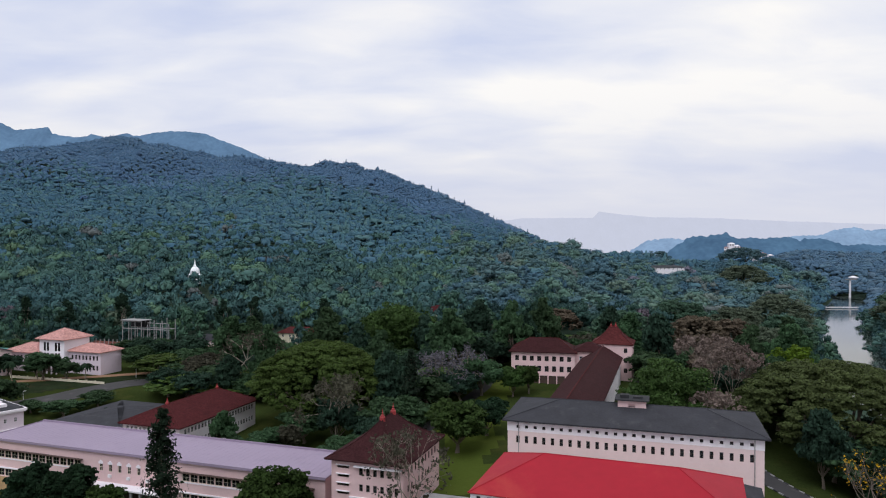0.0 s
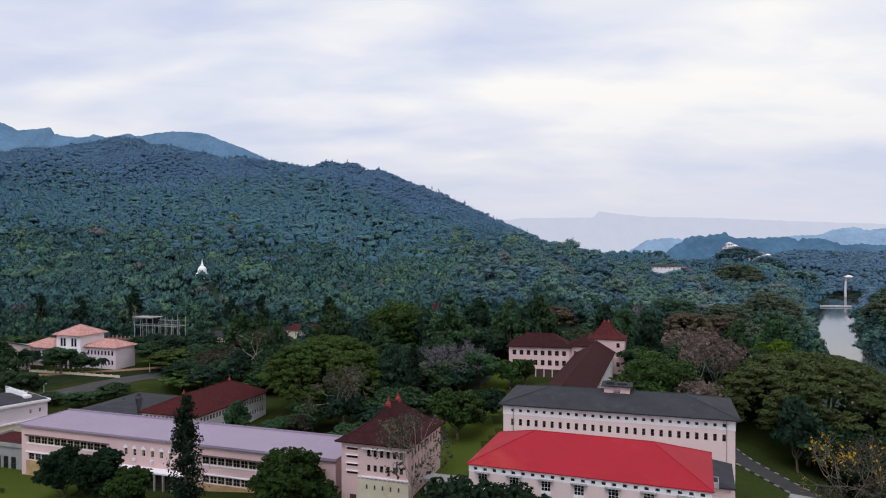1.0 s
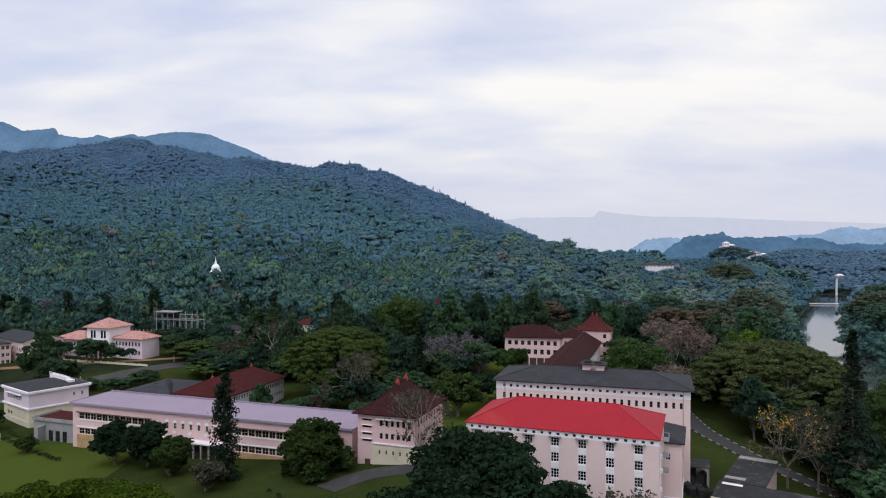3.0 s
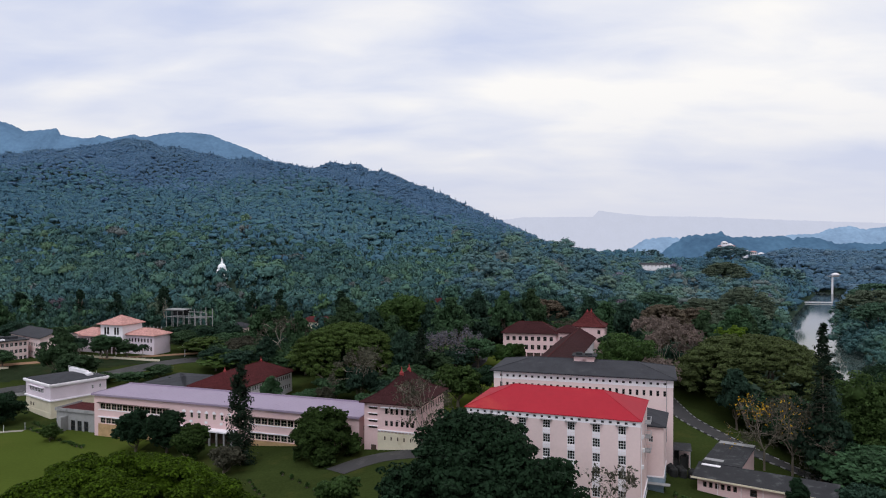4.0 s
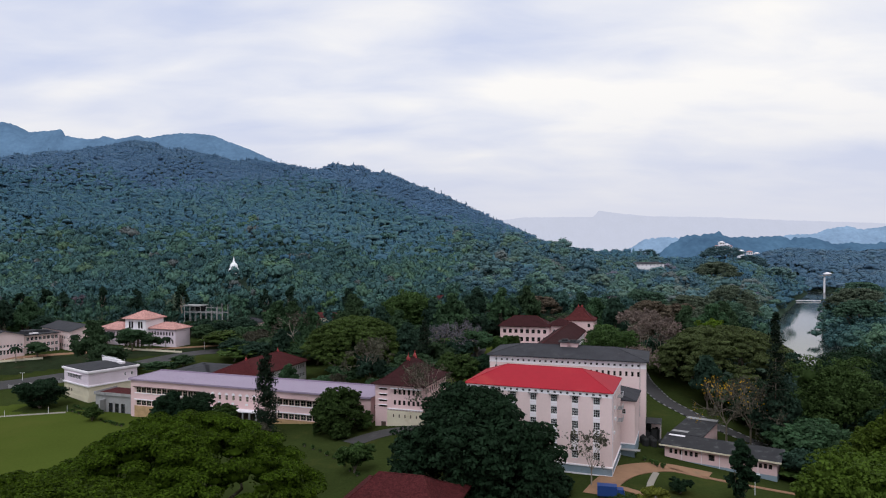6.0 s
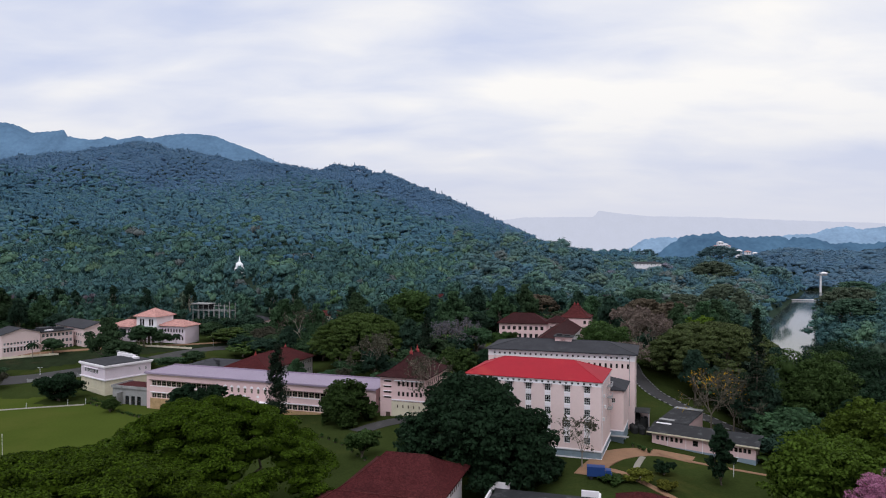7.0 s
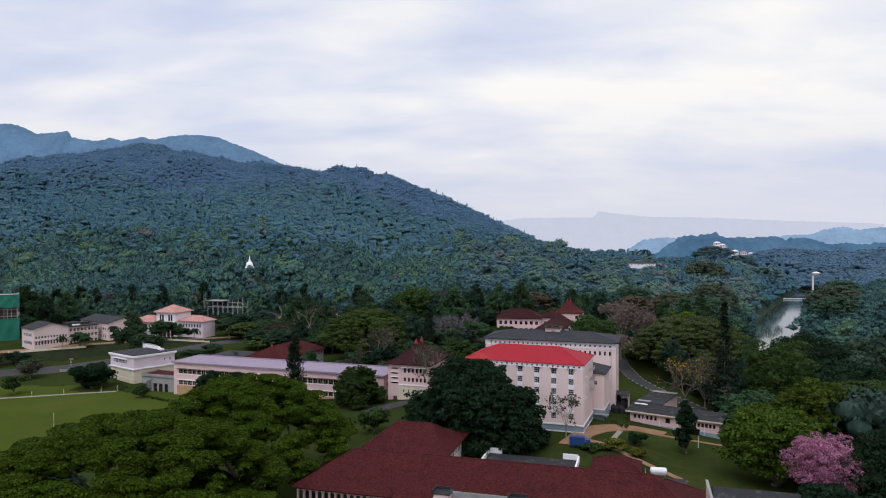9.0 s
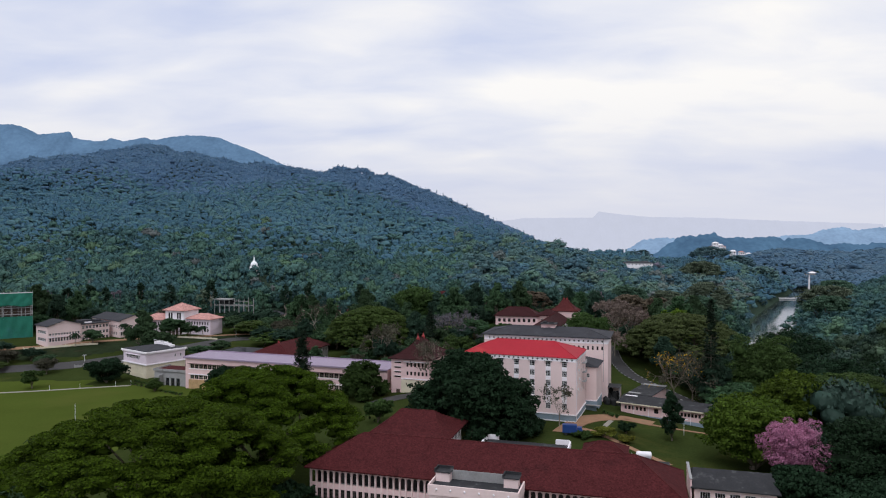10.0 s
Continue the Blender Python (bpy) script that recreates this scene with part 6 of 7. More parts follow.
def conifer(name, x, y, R, top, mat, label, seed, count=1500, size=0.6, clear=2.0, power=0.8):
    rng = np.random.default_rng(seed)
    z = gz(x, y)
    H = top - z - clear
    ob = thing(name, pose(x, y, z), label, "tree")
    bm = tube(bmesh.new(), (0, 0, -1), (0, 0, H + clear - 0.5), 0.35, 0.05, 7)
    v = []
    tiers = int(H / 0.9)
    for k in range(tiers):
        q = k / tiers
        r = R * (1 - q) ** power * (0.75 + 0.25 * math.sin(k * 2.1)) + 0.25
        for j in range(5):
            a = rng.uniform(0, 2 * math.pi)
            tip = (math.cos(a) * r, math.sin(a) * r, clear + H * q + r * 0.10)
            tube(bm, (0, 0, clear + H * q), tip, 0.06, 0.02, 4)
            m = max(3, int(count / tiers / 5))
            s = np.sqrt(rng.uniform(0.02, 1.05, m))[:, None]
            v.append(np.array([0, 0, clear + H * q]) + (np.array(tip) - np.array([0, 0, clear + H * q])) * s + rng.normal(size=(m, 3)) * (0.16 * r + 0.12))
    p = np.concatenate(v)
    n = len(p)
    nrm = rng.normal(size=(n, 3)) * 0.5 + np.array([0, 0, 0.6]) + p * np.array([0.25, 0.25, 0])
    nrm /= np.linalg.norm(nrm, axis=1)[:, None]
    u = np.cross(nrm, rng.normal(size=(n, 3)))
    u /= np.linalg.norm(u, axis=1)[:, None]
    w = np.cross(nrm, u)
    a = (size * rng.uniform(0.5, 1.2, n))[:, None]
    q = np.stack([p - u * a, p - w * a * 0.5, p + u * a, p + w * a * 0.5], 1).reshape(-1, 3)
    part_of("crown", mesh_from("crown", [(q, np.arange(n * 4).reshape(-1, 4))], mat), ob)
    part("trunk", bm, M_BARK, ob)
    return ob


def palm(x, y, h, seed):
    rng = np.random.default_rng(seed)
    ob = thing("palm_tree", pose(x, y, gz(x, y), 0, 0, seed * 37), "slim palm tree with arching fronds", "palm")
    bm = bmesh.new()
    limb(bm, rng, (0, 0, -0.5), (0.4, 0.2, h), 0.22, 0.14, 0.03, 4)
    part("trunk", bm, M_PALEBARK, ob)
    bm = bmesh.new()
    for k in range(16):
        a, lift = k * 2.4, rng.uniform(-0.2, 0.9)
        prev = None
        for i in range(7):
            s = i / 6
            r, z = 3.4 * s, h + lift * 2.2 * s - 3.0 * s * s
            c = Vector((0.4 + math.cos(a) * r, 0.2 + math.sin(a) * r, z))
            side = Vector((-math.sin(a), math.cos(a), 0)) * (0.55 * math.sin(math.pi * (0.12 + 0.85 * s)) + 0.03)
            pair = (bm.verts.new(c - side - Vector((0, 0, 0.25))), bm.verts.new(c), bm.verts.new(c + side - Vector((0, 0, 0.25))))
            if prev:
                bm.faces.new((prev[0], prev[1], pair[1], pair[0])), bm.faces.new((prev[1], prev[2], pair[2], pair[1]))
            prev = pair
    part("frond", bm, M_DARKLEAF, ob)
    return ob


# the great spreading trees
tree("rain_tree", "rain", -49.5, 48, 27.5, 24.2, 3.0, M_RAINLEAF, "huge spreading rain tree with a layered dome crown", 1, 120000, 0.25, 420)
tree("rain_tree", "rain", -62, 12, 31, 23.0, 9.0, M_RAINLEAF, "huge spreading rain tree with a layered flat crown", 2, 130000, 0.25, 460, gaps=((-41, 9, 6.0), (-35.5, 10, 5.0), (-52.5, 3.6, 2.6)))
tree("fig_tree", "dome", 5.5, 76, 22.0, 23.4, 0.8, M_DARKLEAF, "massive dark fig tree with a dense rounded crown", 3, 60000, 0.45, 120)
tree("rain_tree", "parasol", -42, 236, 25.0, 21.8, 1.0, M_DOMELEAF, "broad dome-shaped rain tree", 4, 60000, 0.36, 560)
tree("shade_tree", "round", -21, 316, 21, 28, 4, M_LEAF, "large dark green shade tree", 5, 30000, 0.62, 90)
tree("rain_tree", "parasol", 107, 190, 28.0, 23.0, 1.0, M_TAWNY, "broad umbrella-shaped rain tree above the river bank", 6, 50000, 0.38, 460)
tree("mango_tree", "dome", -34.5, 144, 10.8, 8.8, 0.4, M_MANGO, "round dark mango tree on the lawn", 7, 24000, 0.36, 100, core=0.8)
tree("mango_tree", "round", 63, 192, 15.64, 22.5, 3, M_LEAF, "dense dark green tree beside the wing", 8, 20000, 0.42, 40)
tree("mango_tree", "round", 80, 54, 14.0, 15.8, 0.6, M_BRIGHTLEAF, "bright green rounded tree", 9, 22000, 0.4, 44)
tree("mango_tree", "round", 101, 78, 12.24, 18, 4, M_BRIGHTLEAF, "fresh green tree on the bank", 10, 20000, 0.38, 30)
tree("shade_tree", "round", 104, 34, 20.40, 13, 3, M_DARKLEAF, "dark spreading shade tree", 11, 36000, 0.38, 60)
tree("mango_tree", "round", 78, 25, 9.5, 4.5, 0.3, M_DARKLEAF, "dark leafy tree below the blossom tree", 61, 12000, 0.45, 36)
tree("shade_tree", "round", 92, 12, 17.68, 4, 2, M_DARKLEAF, "dark spreading shade tree", 12, 26000, 0.38, 50)
tree("mango_tree", "round", -98, 164, 7.5, 3.0, 1.5, M_DARKLEAF, "dark round tree before the long wing", 13, 11000, 0.4, 26)
tree("mango_tree", "round", -87, 161, 8.0, 3.4, 1.5, M_DARKLEAF, "dark round tree before the long wing", 14, 11000, 0.4, 26)
tree("mango_tree", "round", -77, 152, 7.2, 1.5, 1.0, M_MANGO, "green round tree before the long wing", 15, 10000, 0.4, 26)
tree("shrub", "round", -62, 138, 6.0, -0.5, 0.6, M_OLIVE, "pale olive flowering shrub on the lawn", 16, 4500, 0.33, 20, "shrub")
tree("mango_tree", "round", -25, 103, 6.2, 3.6, 1.2, M_LEAF, "small round tree on the lawn", 17, 3500, 0.46, 18)
tree("shrub", "round", -133, 178, 3.9, -5.0, 0.3, M_LEAF, "clipped round bush on the lawn", 18, 2600, 0.33, 14, "shrub")
tree("mango_tree", "round", -165, 199, 10.2, 0.2, 0.2, M_DARKLEAF, "dense dark round tree beside the path", 19, 13000, 0.42, 34)
tree("mango_tree", "round", -193, 186, 5.5, -3.0, 2.0, M_LEAF, "small leafy tree on the lawn", 20, 2600, 0.57, 16)
tree("lawn_tree", "tall", 66, 77, 4.6, 9.8, 0.8, M_DARKLEAF, "dark conical tree on the lawn", 21, 5200, 0.36, 26)
tree("rain_tree", "rain", -54, 15, 19, 11.5, 2.0, M_RAINLEAF, "spreading rain tree with a low layered crown", 49, 46000, 0.28, 150)
tree("mango_tree", "dome", -36, 18, 8.5, 4.6, 0.3, M_DARKLEAF, "leafy tree against the end of the arcade", 48, 7000, 0.42, 40)
tree("shrub", "round", 53, 80, 3.2, 0.6, 0.3, M_DARKLEAF, "low dark shrub on the lawn", 22, 1700, 0.28, 12, "shrub")
tree("shade_tree", "round", 118, 132, 16.32, 22, 4, M_LEAF, "tall green tree on the river bank", 23, 24000, 0.4, 44)
tree("shade_tree", "round", 132, 112, 17.68, 20, 4, M_DARKLEAF, "tall dark tree on the river bank", 24, 26000, 0.4, 44)
tree("shade_tree", "round", 104, 152, 14.96, 9, 2, M_DARKLEAF, "dark tree beside the drive", 25, 18000, 0.42, 36)
tree("shade_tree", "round", 118, 232, 10.5, 22.0, 3, M_FRESH, "fresh green tree above the river", 26, 16000, 0.42, 36)
tree("mango_tree", "round", 4, 190, 10.61, 12.5, 3, M_LEAF, "rounded green tree on the grassy bank", 27, 12000, 0.42, 28)
tree("mango_tree", "round", 13, 204, 8.16, 9.5, 2, M_DARKLEAF, "small dark tree on the grassy bank", 28, 8000, 0.42, 22)
tree("mango_tree", "round", 25, 246, 5.6, 11.5, 2, M_LEAF, "dark round tree beside the dormitory", 29, 8000, 0.45, 22)
tree("mango_tree", "round", 31, 249, 5.0, 11, 2, M_LEAF, "green round tree beside the dormitory", 30, 7000, 0.45, 20)
bare_tree("jacaranda_tree", 2, 246, 10, 14, M_VIOLET, "grey violet jacaranda with sparse bloom", 31, 1400, 0.5)
bare_tree("bare_tree", -78, 286, 13, 14, M_OLIVE, "leafless grey spreading tree", 32, 900, 0.6)
bare_tree("bare_tree", -7, 137, 6.5, 15, M_OLIVE, "half-bare tree with thin brown leaves", 33, 1100, 0.4)
bare_tree("bare_tree", 33, 82, 3.6, 10, M_OLIVE, "thin half-bare tree before the plinth", 34, 500, 0.35)
tree("shade_tree", "round", 140, 158, 20.40, 19.5, 8, M_DARKLEAF, "tall dark tree on the river bank", 44, 26000, 0.45, 50)
tree("shade_tree", "round", 152, 122, 19.04, 15, 7, M_DARKLEAF, "tall dark tree on the river bank", 45, 24000, 0.45, 48)
tree("shade_tree", "rain", 128, 92, 19.04, 14, 7, M_LEAF, "spreading green tree on the river bank", 46, 26000, 0.4, 160)
bare_tree("golden_tree", 84, 130, 8.0, 12, M_YELLOW, "half-bare tree with yellow blossom", 35, 330, 0.3, 1.3, bark=M_BARK)
bare_tree("bare_tree", 90, 127, 8.0, 11, M_OLIVE, "half-bare brown tree beside the drive", 47, 1500, 0.38, 1.3, bark=M_BARK)
bare_tree("blossom_tree", 80, 205, 5.4, 25.0, M_PALEBLOSSOM, "half-bare tree with dusty pink blossom", 36, 8000, 0.4, 0.8)
bare_tree("blossom_tree", 90, 214, 5.5, 21, M_PALEBLOSSOM, "half-bare tree with dusty pink blossom", 37, 3200, 0.42)
bare_tree("blossom_tree", 73, 184, 4.5, 14.5, M_PALEBLOSSOM, "half-bare tree with dusty pink blossom", 38, 1200, 0.5)
tree("blossom_tree", "round", 82.0, 35, 8.6, 14.6, 1.0, M_BLOSSOM, "tree covered in bright pink blossom", 39, 26000, 0.18, 50, core=0.25, bark=M_PALEBARK)
bare_tree("bare_tree", -32, 205, 6, 13, M_OLIVE, "brownish thinly leaved tree", 40, 1300, 0.6)
conifer("pine_tree", -59.5, 145, 4.8, 20.2, M_PINELEAF, "tall dark columnar conifer on the lawn", 41, 6500, 0.5, 1.0, 0.5)
conifer("pine_tree", 94.5, 121, 5.0, 35, M_PINELEAF, "tall feathery conifer above the river bank", 42, 3000, 0.6, 3.0, 0.7)
conifer("pine_tree", -10, 216, 5.0, 22, M_PINELEAF, "dark conical conifer behind the tiled hall", 43, 2500, 0.7, 2.0, 0.7)
for k, (x, y, h) in enumerate(((-126, 76, 7.5), (-117, 70, 8.0), (-109, 67, 7.0), (-196, 284, 9), (-182, 290, 8), (-172, 292, 7), (-214, 262, 8), (-152, 292, 7))):
    palm(x, y, h, 50 + k)

for k, (kind, x, y, R, top, mat, label) in enumerate((("parasol", 115, 315, 15, 22, M_BROWNCROWN, "dry brown dome-shaped tree in the valley"), ("parasol", 138, 330, 14, 19, M_BROWNCROWN, "dry brown dome-shaped tree in the valley"), ("parasol", 161, 380, 17, 20, M_HAZYTAWNY, "olive dome-shaped tree in the valley"),
                                                   ("parasol", 174, 350, 15, 19, M_HAZYLEAF, "green dome-shaped tree in the valley"), ("parasol", 137, 400, 18, 23, M_HAZYLEAF, "green dome-shaped tree in the valley"), ("parasol", 207, 425, 21, 24, M_HAZYTAWNY, "olive dome-shaped tree in the valley"), ("parasol", 136, 290, 14, 20, M_HAZYTAWNY, "olive dome-shaped tree in the valley"),
                                                   ("parasol", 92, 356, 16, 21, M_HAZYLEAF, "green dome-shaped tree in the valley"), ("parasol", 60, 372, 15, 20, M_BROWNCROWN, "dry brown dome-shaped tree in the valley"), ("parasol", 20, 384, 15, 19, M_HAZYLEAF, "green dome-shaped tree in the valley"), ("parasol", 105, 262, 12, 17, M_BROWNCROWN, "dry brown dome-shaped tree beside the wing"))):
    tree("valley_tree", kind, x, y, R, top, max(1.0, (top - gz(x, y)) * 0.12), mat, label, 240 + k, 9000, 0.6, 150)
for k, (x, y, top) in enumerate(((-276, 366, 22), (-262, 372, 25), (-248, 368, 23), (-226, 372, 26), (-205, 374, 24), (-176, 378, 27), (-120, 376, 24), (-104, 380, 25), (-66, 384, 24), (-300, 370, 24))):
    tree("forest_tree", "tall", x, y, 5.5, top, (top - gz(x, y)) * 0.45, M_MIDLEAF, "tall forest tree with a long bare pale trunk", 260 + k, 2600, 0.6, 18, bark=M_PALEBARK, trunk=0.3)

# ordinary trees of the campus: a few kinds built once, then set out
rng_set = np.random.default_rng(77)
KINDS = []
for k, (kind, mat, label) in enumerate((("round", M_WOODS, "leafy green tree on the valley floor"), ("round", M_MIDLEAF, "dark green tree on the valley floor"), ("tall", M_WOODS, "tall leafy tree on the valley floor"), ("rain", M_DOMELEAF, "spreading flat-topped tree on the valley floor"), ("round", M_OLIVE, "brownish olive tree on the valley floor"), ("tall", M_MIDLEAF, "tall dark tree on the valley floor"))):
    proto = tree("campus_tree", kind, 0, 0, 8.0, 12.0, 2.5, mat, label, 100 + k, 4600, 0.44, 26 if kind != "rain" else 90, base=0.0, core=0.75)
    tagged(proto, group="trees of the valley floor")
    KINDS.append(proto)
PLACED = [False] * len(KINDS)


def set_tree(k, x, y, R, h, turn=0.0):
    m = pose(x, y, gz(x, y), 0, 0, turn) @ Matrix.Diagonal((R / 8.0, R / 8.0, h / 12.0, 1))
    if PLACED[k]:
        copy_thing(KINDS[k], m)
    else:
        PLACED[k] = True
        KINDS[k].matrix_basis = m


def clear_of(x, y):
    """True where no building, lawn or road keeps trees away."""
    if y < 60 and x < 60:
        return False
    for cx, cy, rx, ry in ((25, 100, 42, 40), (35, 138, 38, 26), (48, 215, 26, 60), (45, 265, 34, 26), (-75, 178, 62, 34), (-150, 210, 40, 34), (-168, 318, 40, 26), (-210, 280, 42, 36), (-88, 228, 44, 34), (-12, 158, 20, 24), (70, 108, 26, 24), (-250, 290, 44, 30), (-152, 358, 30, 14), (-42, 236, 22, 20), (108, 190, 20, 18), (-21, 316, 18, 18), (15, 215, 22, 28), (-140, 270, 36, 26), (82, 200, 14, 62), (80, 155, 20, 40), (66, 76, 30, 30)):
        if ((x - cx) / rx) ** 2 + ((y - cy) / ry) ** 2 < 1:
            return False
    if y < 245 and x < -100 and not (x < -205 and y > 200):
        return False
    if (y < 205 and x < 62) or (x < -185 and y < 262):
        return False
    return float(river_distance(x, y)) > 30


count_set = 0
for yy in np.arange(60, 372, 11.5):
    half = 0.68 * (yy + 130) + 15
    for xx in np.arange(-half, half, 11.5):
        x, y = xx + rng_set.uniform(-5, 5), yy + rng_set.uniform(-5, 5)
        if right_of_river(x, y) or not clear_of(x, y) or (y > 195 and x > 100 + (y - 190) * 0.52) or count_set > 262:
            continue
        R = rng_set.uniform(7.0, 11.0)
        k = int(rng_set.choice(6, p=(0.36, 0.22, 0.07, 0.24, 0.05, 0.06)))
        h = rng_set.uniform(11, 16) * (0.82 if k == 3 else 1.0) * (1.25 if k in (2, 5) else 1.0)
        set_tree(k, x, y, R * (1.3 if k == 3 else 1.0), h, rng_set.uniform(0, 360))
        count_set += 1
# hand-set ones between the buildings
for k, x, y, R, h in ((1, -95, 262, 9, 13), (1, -108, 270, 8, 12), (5, -84, 268, 8, 13), (0, -60, 196, 5, 9), (0, -52, 200, 6, 10), (4, -46, 203, 5, 9), (1, -20, 196, 6, 11), (0, -26, 187, 6, 9), (2, -66, 206, 5, 9), (0, -14, 188, 4.5, 7),
                      (1, -190, 300, 6, 10), (0, -175, 296, 5, 9), (0, -160, 292, 6, 9), (0, -140, 318, 8, 12), (1, -132, 326, 8, 13), (0, -208, 270, 6, 9), (1, -226, 240, 6, 7), (3, -240, 222, 9, 7), (0, -214, 232, 6, 6), (4, -205, 218, 6, 8), (1, -250, 250, 7, 7), (3, -262, 232, 9, 8), (0, -256, 216, 7, 7), (4, -236, 236, 7, 7),
                      (1, -112, 236, 5, 8), (0, -136, 246, 7, 7), (0, -150, 250, 5, 5), (0, -128, 255, 6, 7), (1, 95, 60, 8, 13), (1, 118, 58, 11, 17), (0, 130, 80, 10, 16), (1, -118, 52, 9, 9), (0, -108, 40, 9, 9), (1, -100, 58, 6, 7), (5, 92, 166, 7, 14), (1, 98, 172, 8, 14), (1, 119, 172, 9, 14), (0, 130, 184, 9, 13), (1, 122, 196, 8, 12), (1, 90, 96, 6, 9), (0, 112, 108, 8, 15), (0, -158, 344, 7, 11), (1, -148, 340, 8, 12), (0, -138, 342, 7, 12), (1, -126, 338, 8, 13), (0, -118, 330, 8, 12)):
    set_tree(k, x, y, R, h, 31 * x)


# ---- woods: too many to count, joined ----
def woods(name, points, heights, radii, mat, label, seed, cards, size, masses_n=6, kinds=("round",), lean=0.5, big=0.10, vary=0.2, core=0.86, soft=0.0):
    """Many crowns in one mesh: each a cluster of leafy masses with leaf sprays over them; big: the share of trees that
    outgrow the rest; soft: how far normals are bent to the slope, flattening light and shade as haze would.
    """
    rng = np.random.default_rng(seed)
    chunks, temps, species = [], [], []
    grown = rng.uniform(0, 1, len(points)) < big
    radii, heights = radii * np.where(grown, 1.6, 1.0), heights * np.where(grown, 1.3, 1.0)
    own = np.clip(0.42 + 0.14 * wave(points[:, 0], points[:, 1], 48, 3) + 0.10 * wave(points[:, 0], points[:, 1], 130, 5) + rng.normal(0, vary, len(points)) + np.where(grown, 0.1, 0), 0, 0.95)
    own = np.where(rng.uniform(0, 1, len(points)) < 0.012, 1.0, own)
    for k in range(8):
        ms = lumps(rng, kinds[k % len(kinds)], masses_n)
        temps.append([leaf_cards(rng, ms, cards, size, 1.0, 1.0, lean, 0.7)] + [blob(rng, m, 1.0, 1.0, core) for m in ms])
    which = rng.integers(0, 8, len(points))
    turn = rng.uniform(0, 2 * math.pi, len(points))
    z = ground(points[:, 0], points[:, 1])
    for k in range(8):
        sel = np.where(which == k)[0]
        if not len(sel):
            continue
        c, s = np.cos(turn[sel])[:, None], np.sin(turn[sel])[:, None]
        for v, f in temps[k]:
            f = np.asarray(f)
            x = (v[None, :, 0] * c - v[None, :, 1] * s) * radii[sel][:, None] + points[sel, 0][:, None]
            y = (v[None, :, 0] * s + v[None, :, 1] * c) * radii[sel][:, None] + points[sel, 1][:, None]
            zz = v[None, :, 2] * (heights[sel] * 0.85)[:, None] + (z[sel] + heights[sel] * 0.15)[:, None]
            vv = np.stack([x, y, zz], 2).reshape(-1, 3)
            ff = (f[None] + (np.arange(len(sel)) * len(v))[:, None, None]).reshape(-1, f.shape[1])
            chunks.append((vv, ff))
            species.append(np.repeat(own[sel], len(f)))
    me = mesh_from(name, chunks, mat, species)
    # Normals turned towards the slope: softened shading set by hand, in place of haze.
    if soft:
        n = np.empty(len(me.vertices) * 3, np.float32)
        me.vertices.foreach_get("normal", n)
        n = n.reshape(-1, 3) * (1 - soft) + np.array((0.0, -0.3, 0.95), np.float32) * soft
        me.normals_split_custom_set_from_vertices(n / np.linalg.norm(n, axis=1)[:, None])
    ob = new(name, me)
    return tagged(ob, label, "woods", kind="stuff")


def scatter(rng, x0, x1, y0, y1, step, keep):
    X, Y = np.meshgrid(np.arange(x0, x1, step), np.arange(y0, y1, step))
    p = np.stack([X.ravel(), Y.ravel()], 1)
    p = p + rng.uniform(-0.48, 0.48, p.shape) * step * 1.25
    return p[keep(p[:, 0], p[:, 1])]


def in_sight(x, y, slack=30):
    return (np.abs(x) < 0.66 * (y + 135) + slack) & (y > 20)


# Woods left out around buildings, and where trees would hide them from the camera.
VIEW_GLADES = ((-171, 474, 6, 6), (0, 438, 15, 12), (235, 706, 25, 20), (612, 826, 30, 22), (690, 1670, 34, 26), (680, 1440, 34, 22), (63, 588, 14, 18), (37, 646, 13, 14), (-152, 360, 28, 16), (-118, 388, 34, 16), (-165, 330, 60, 26), (-205, 290, 50, 40), (-85, 398, 16, 14))


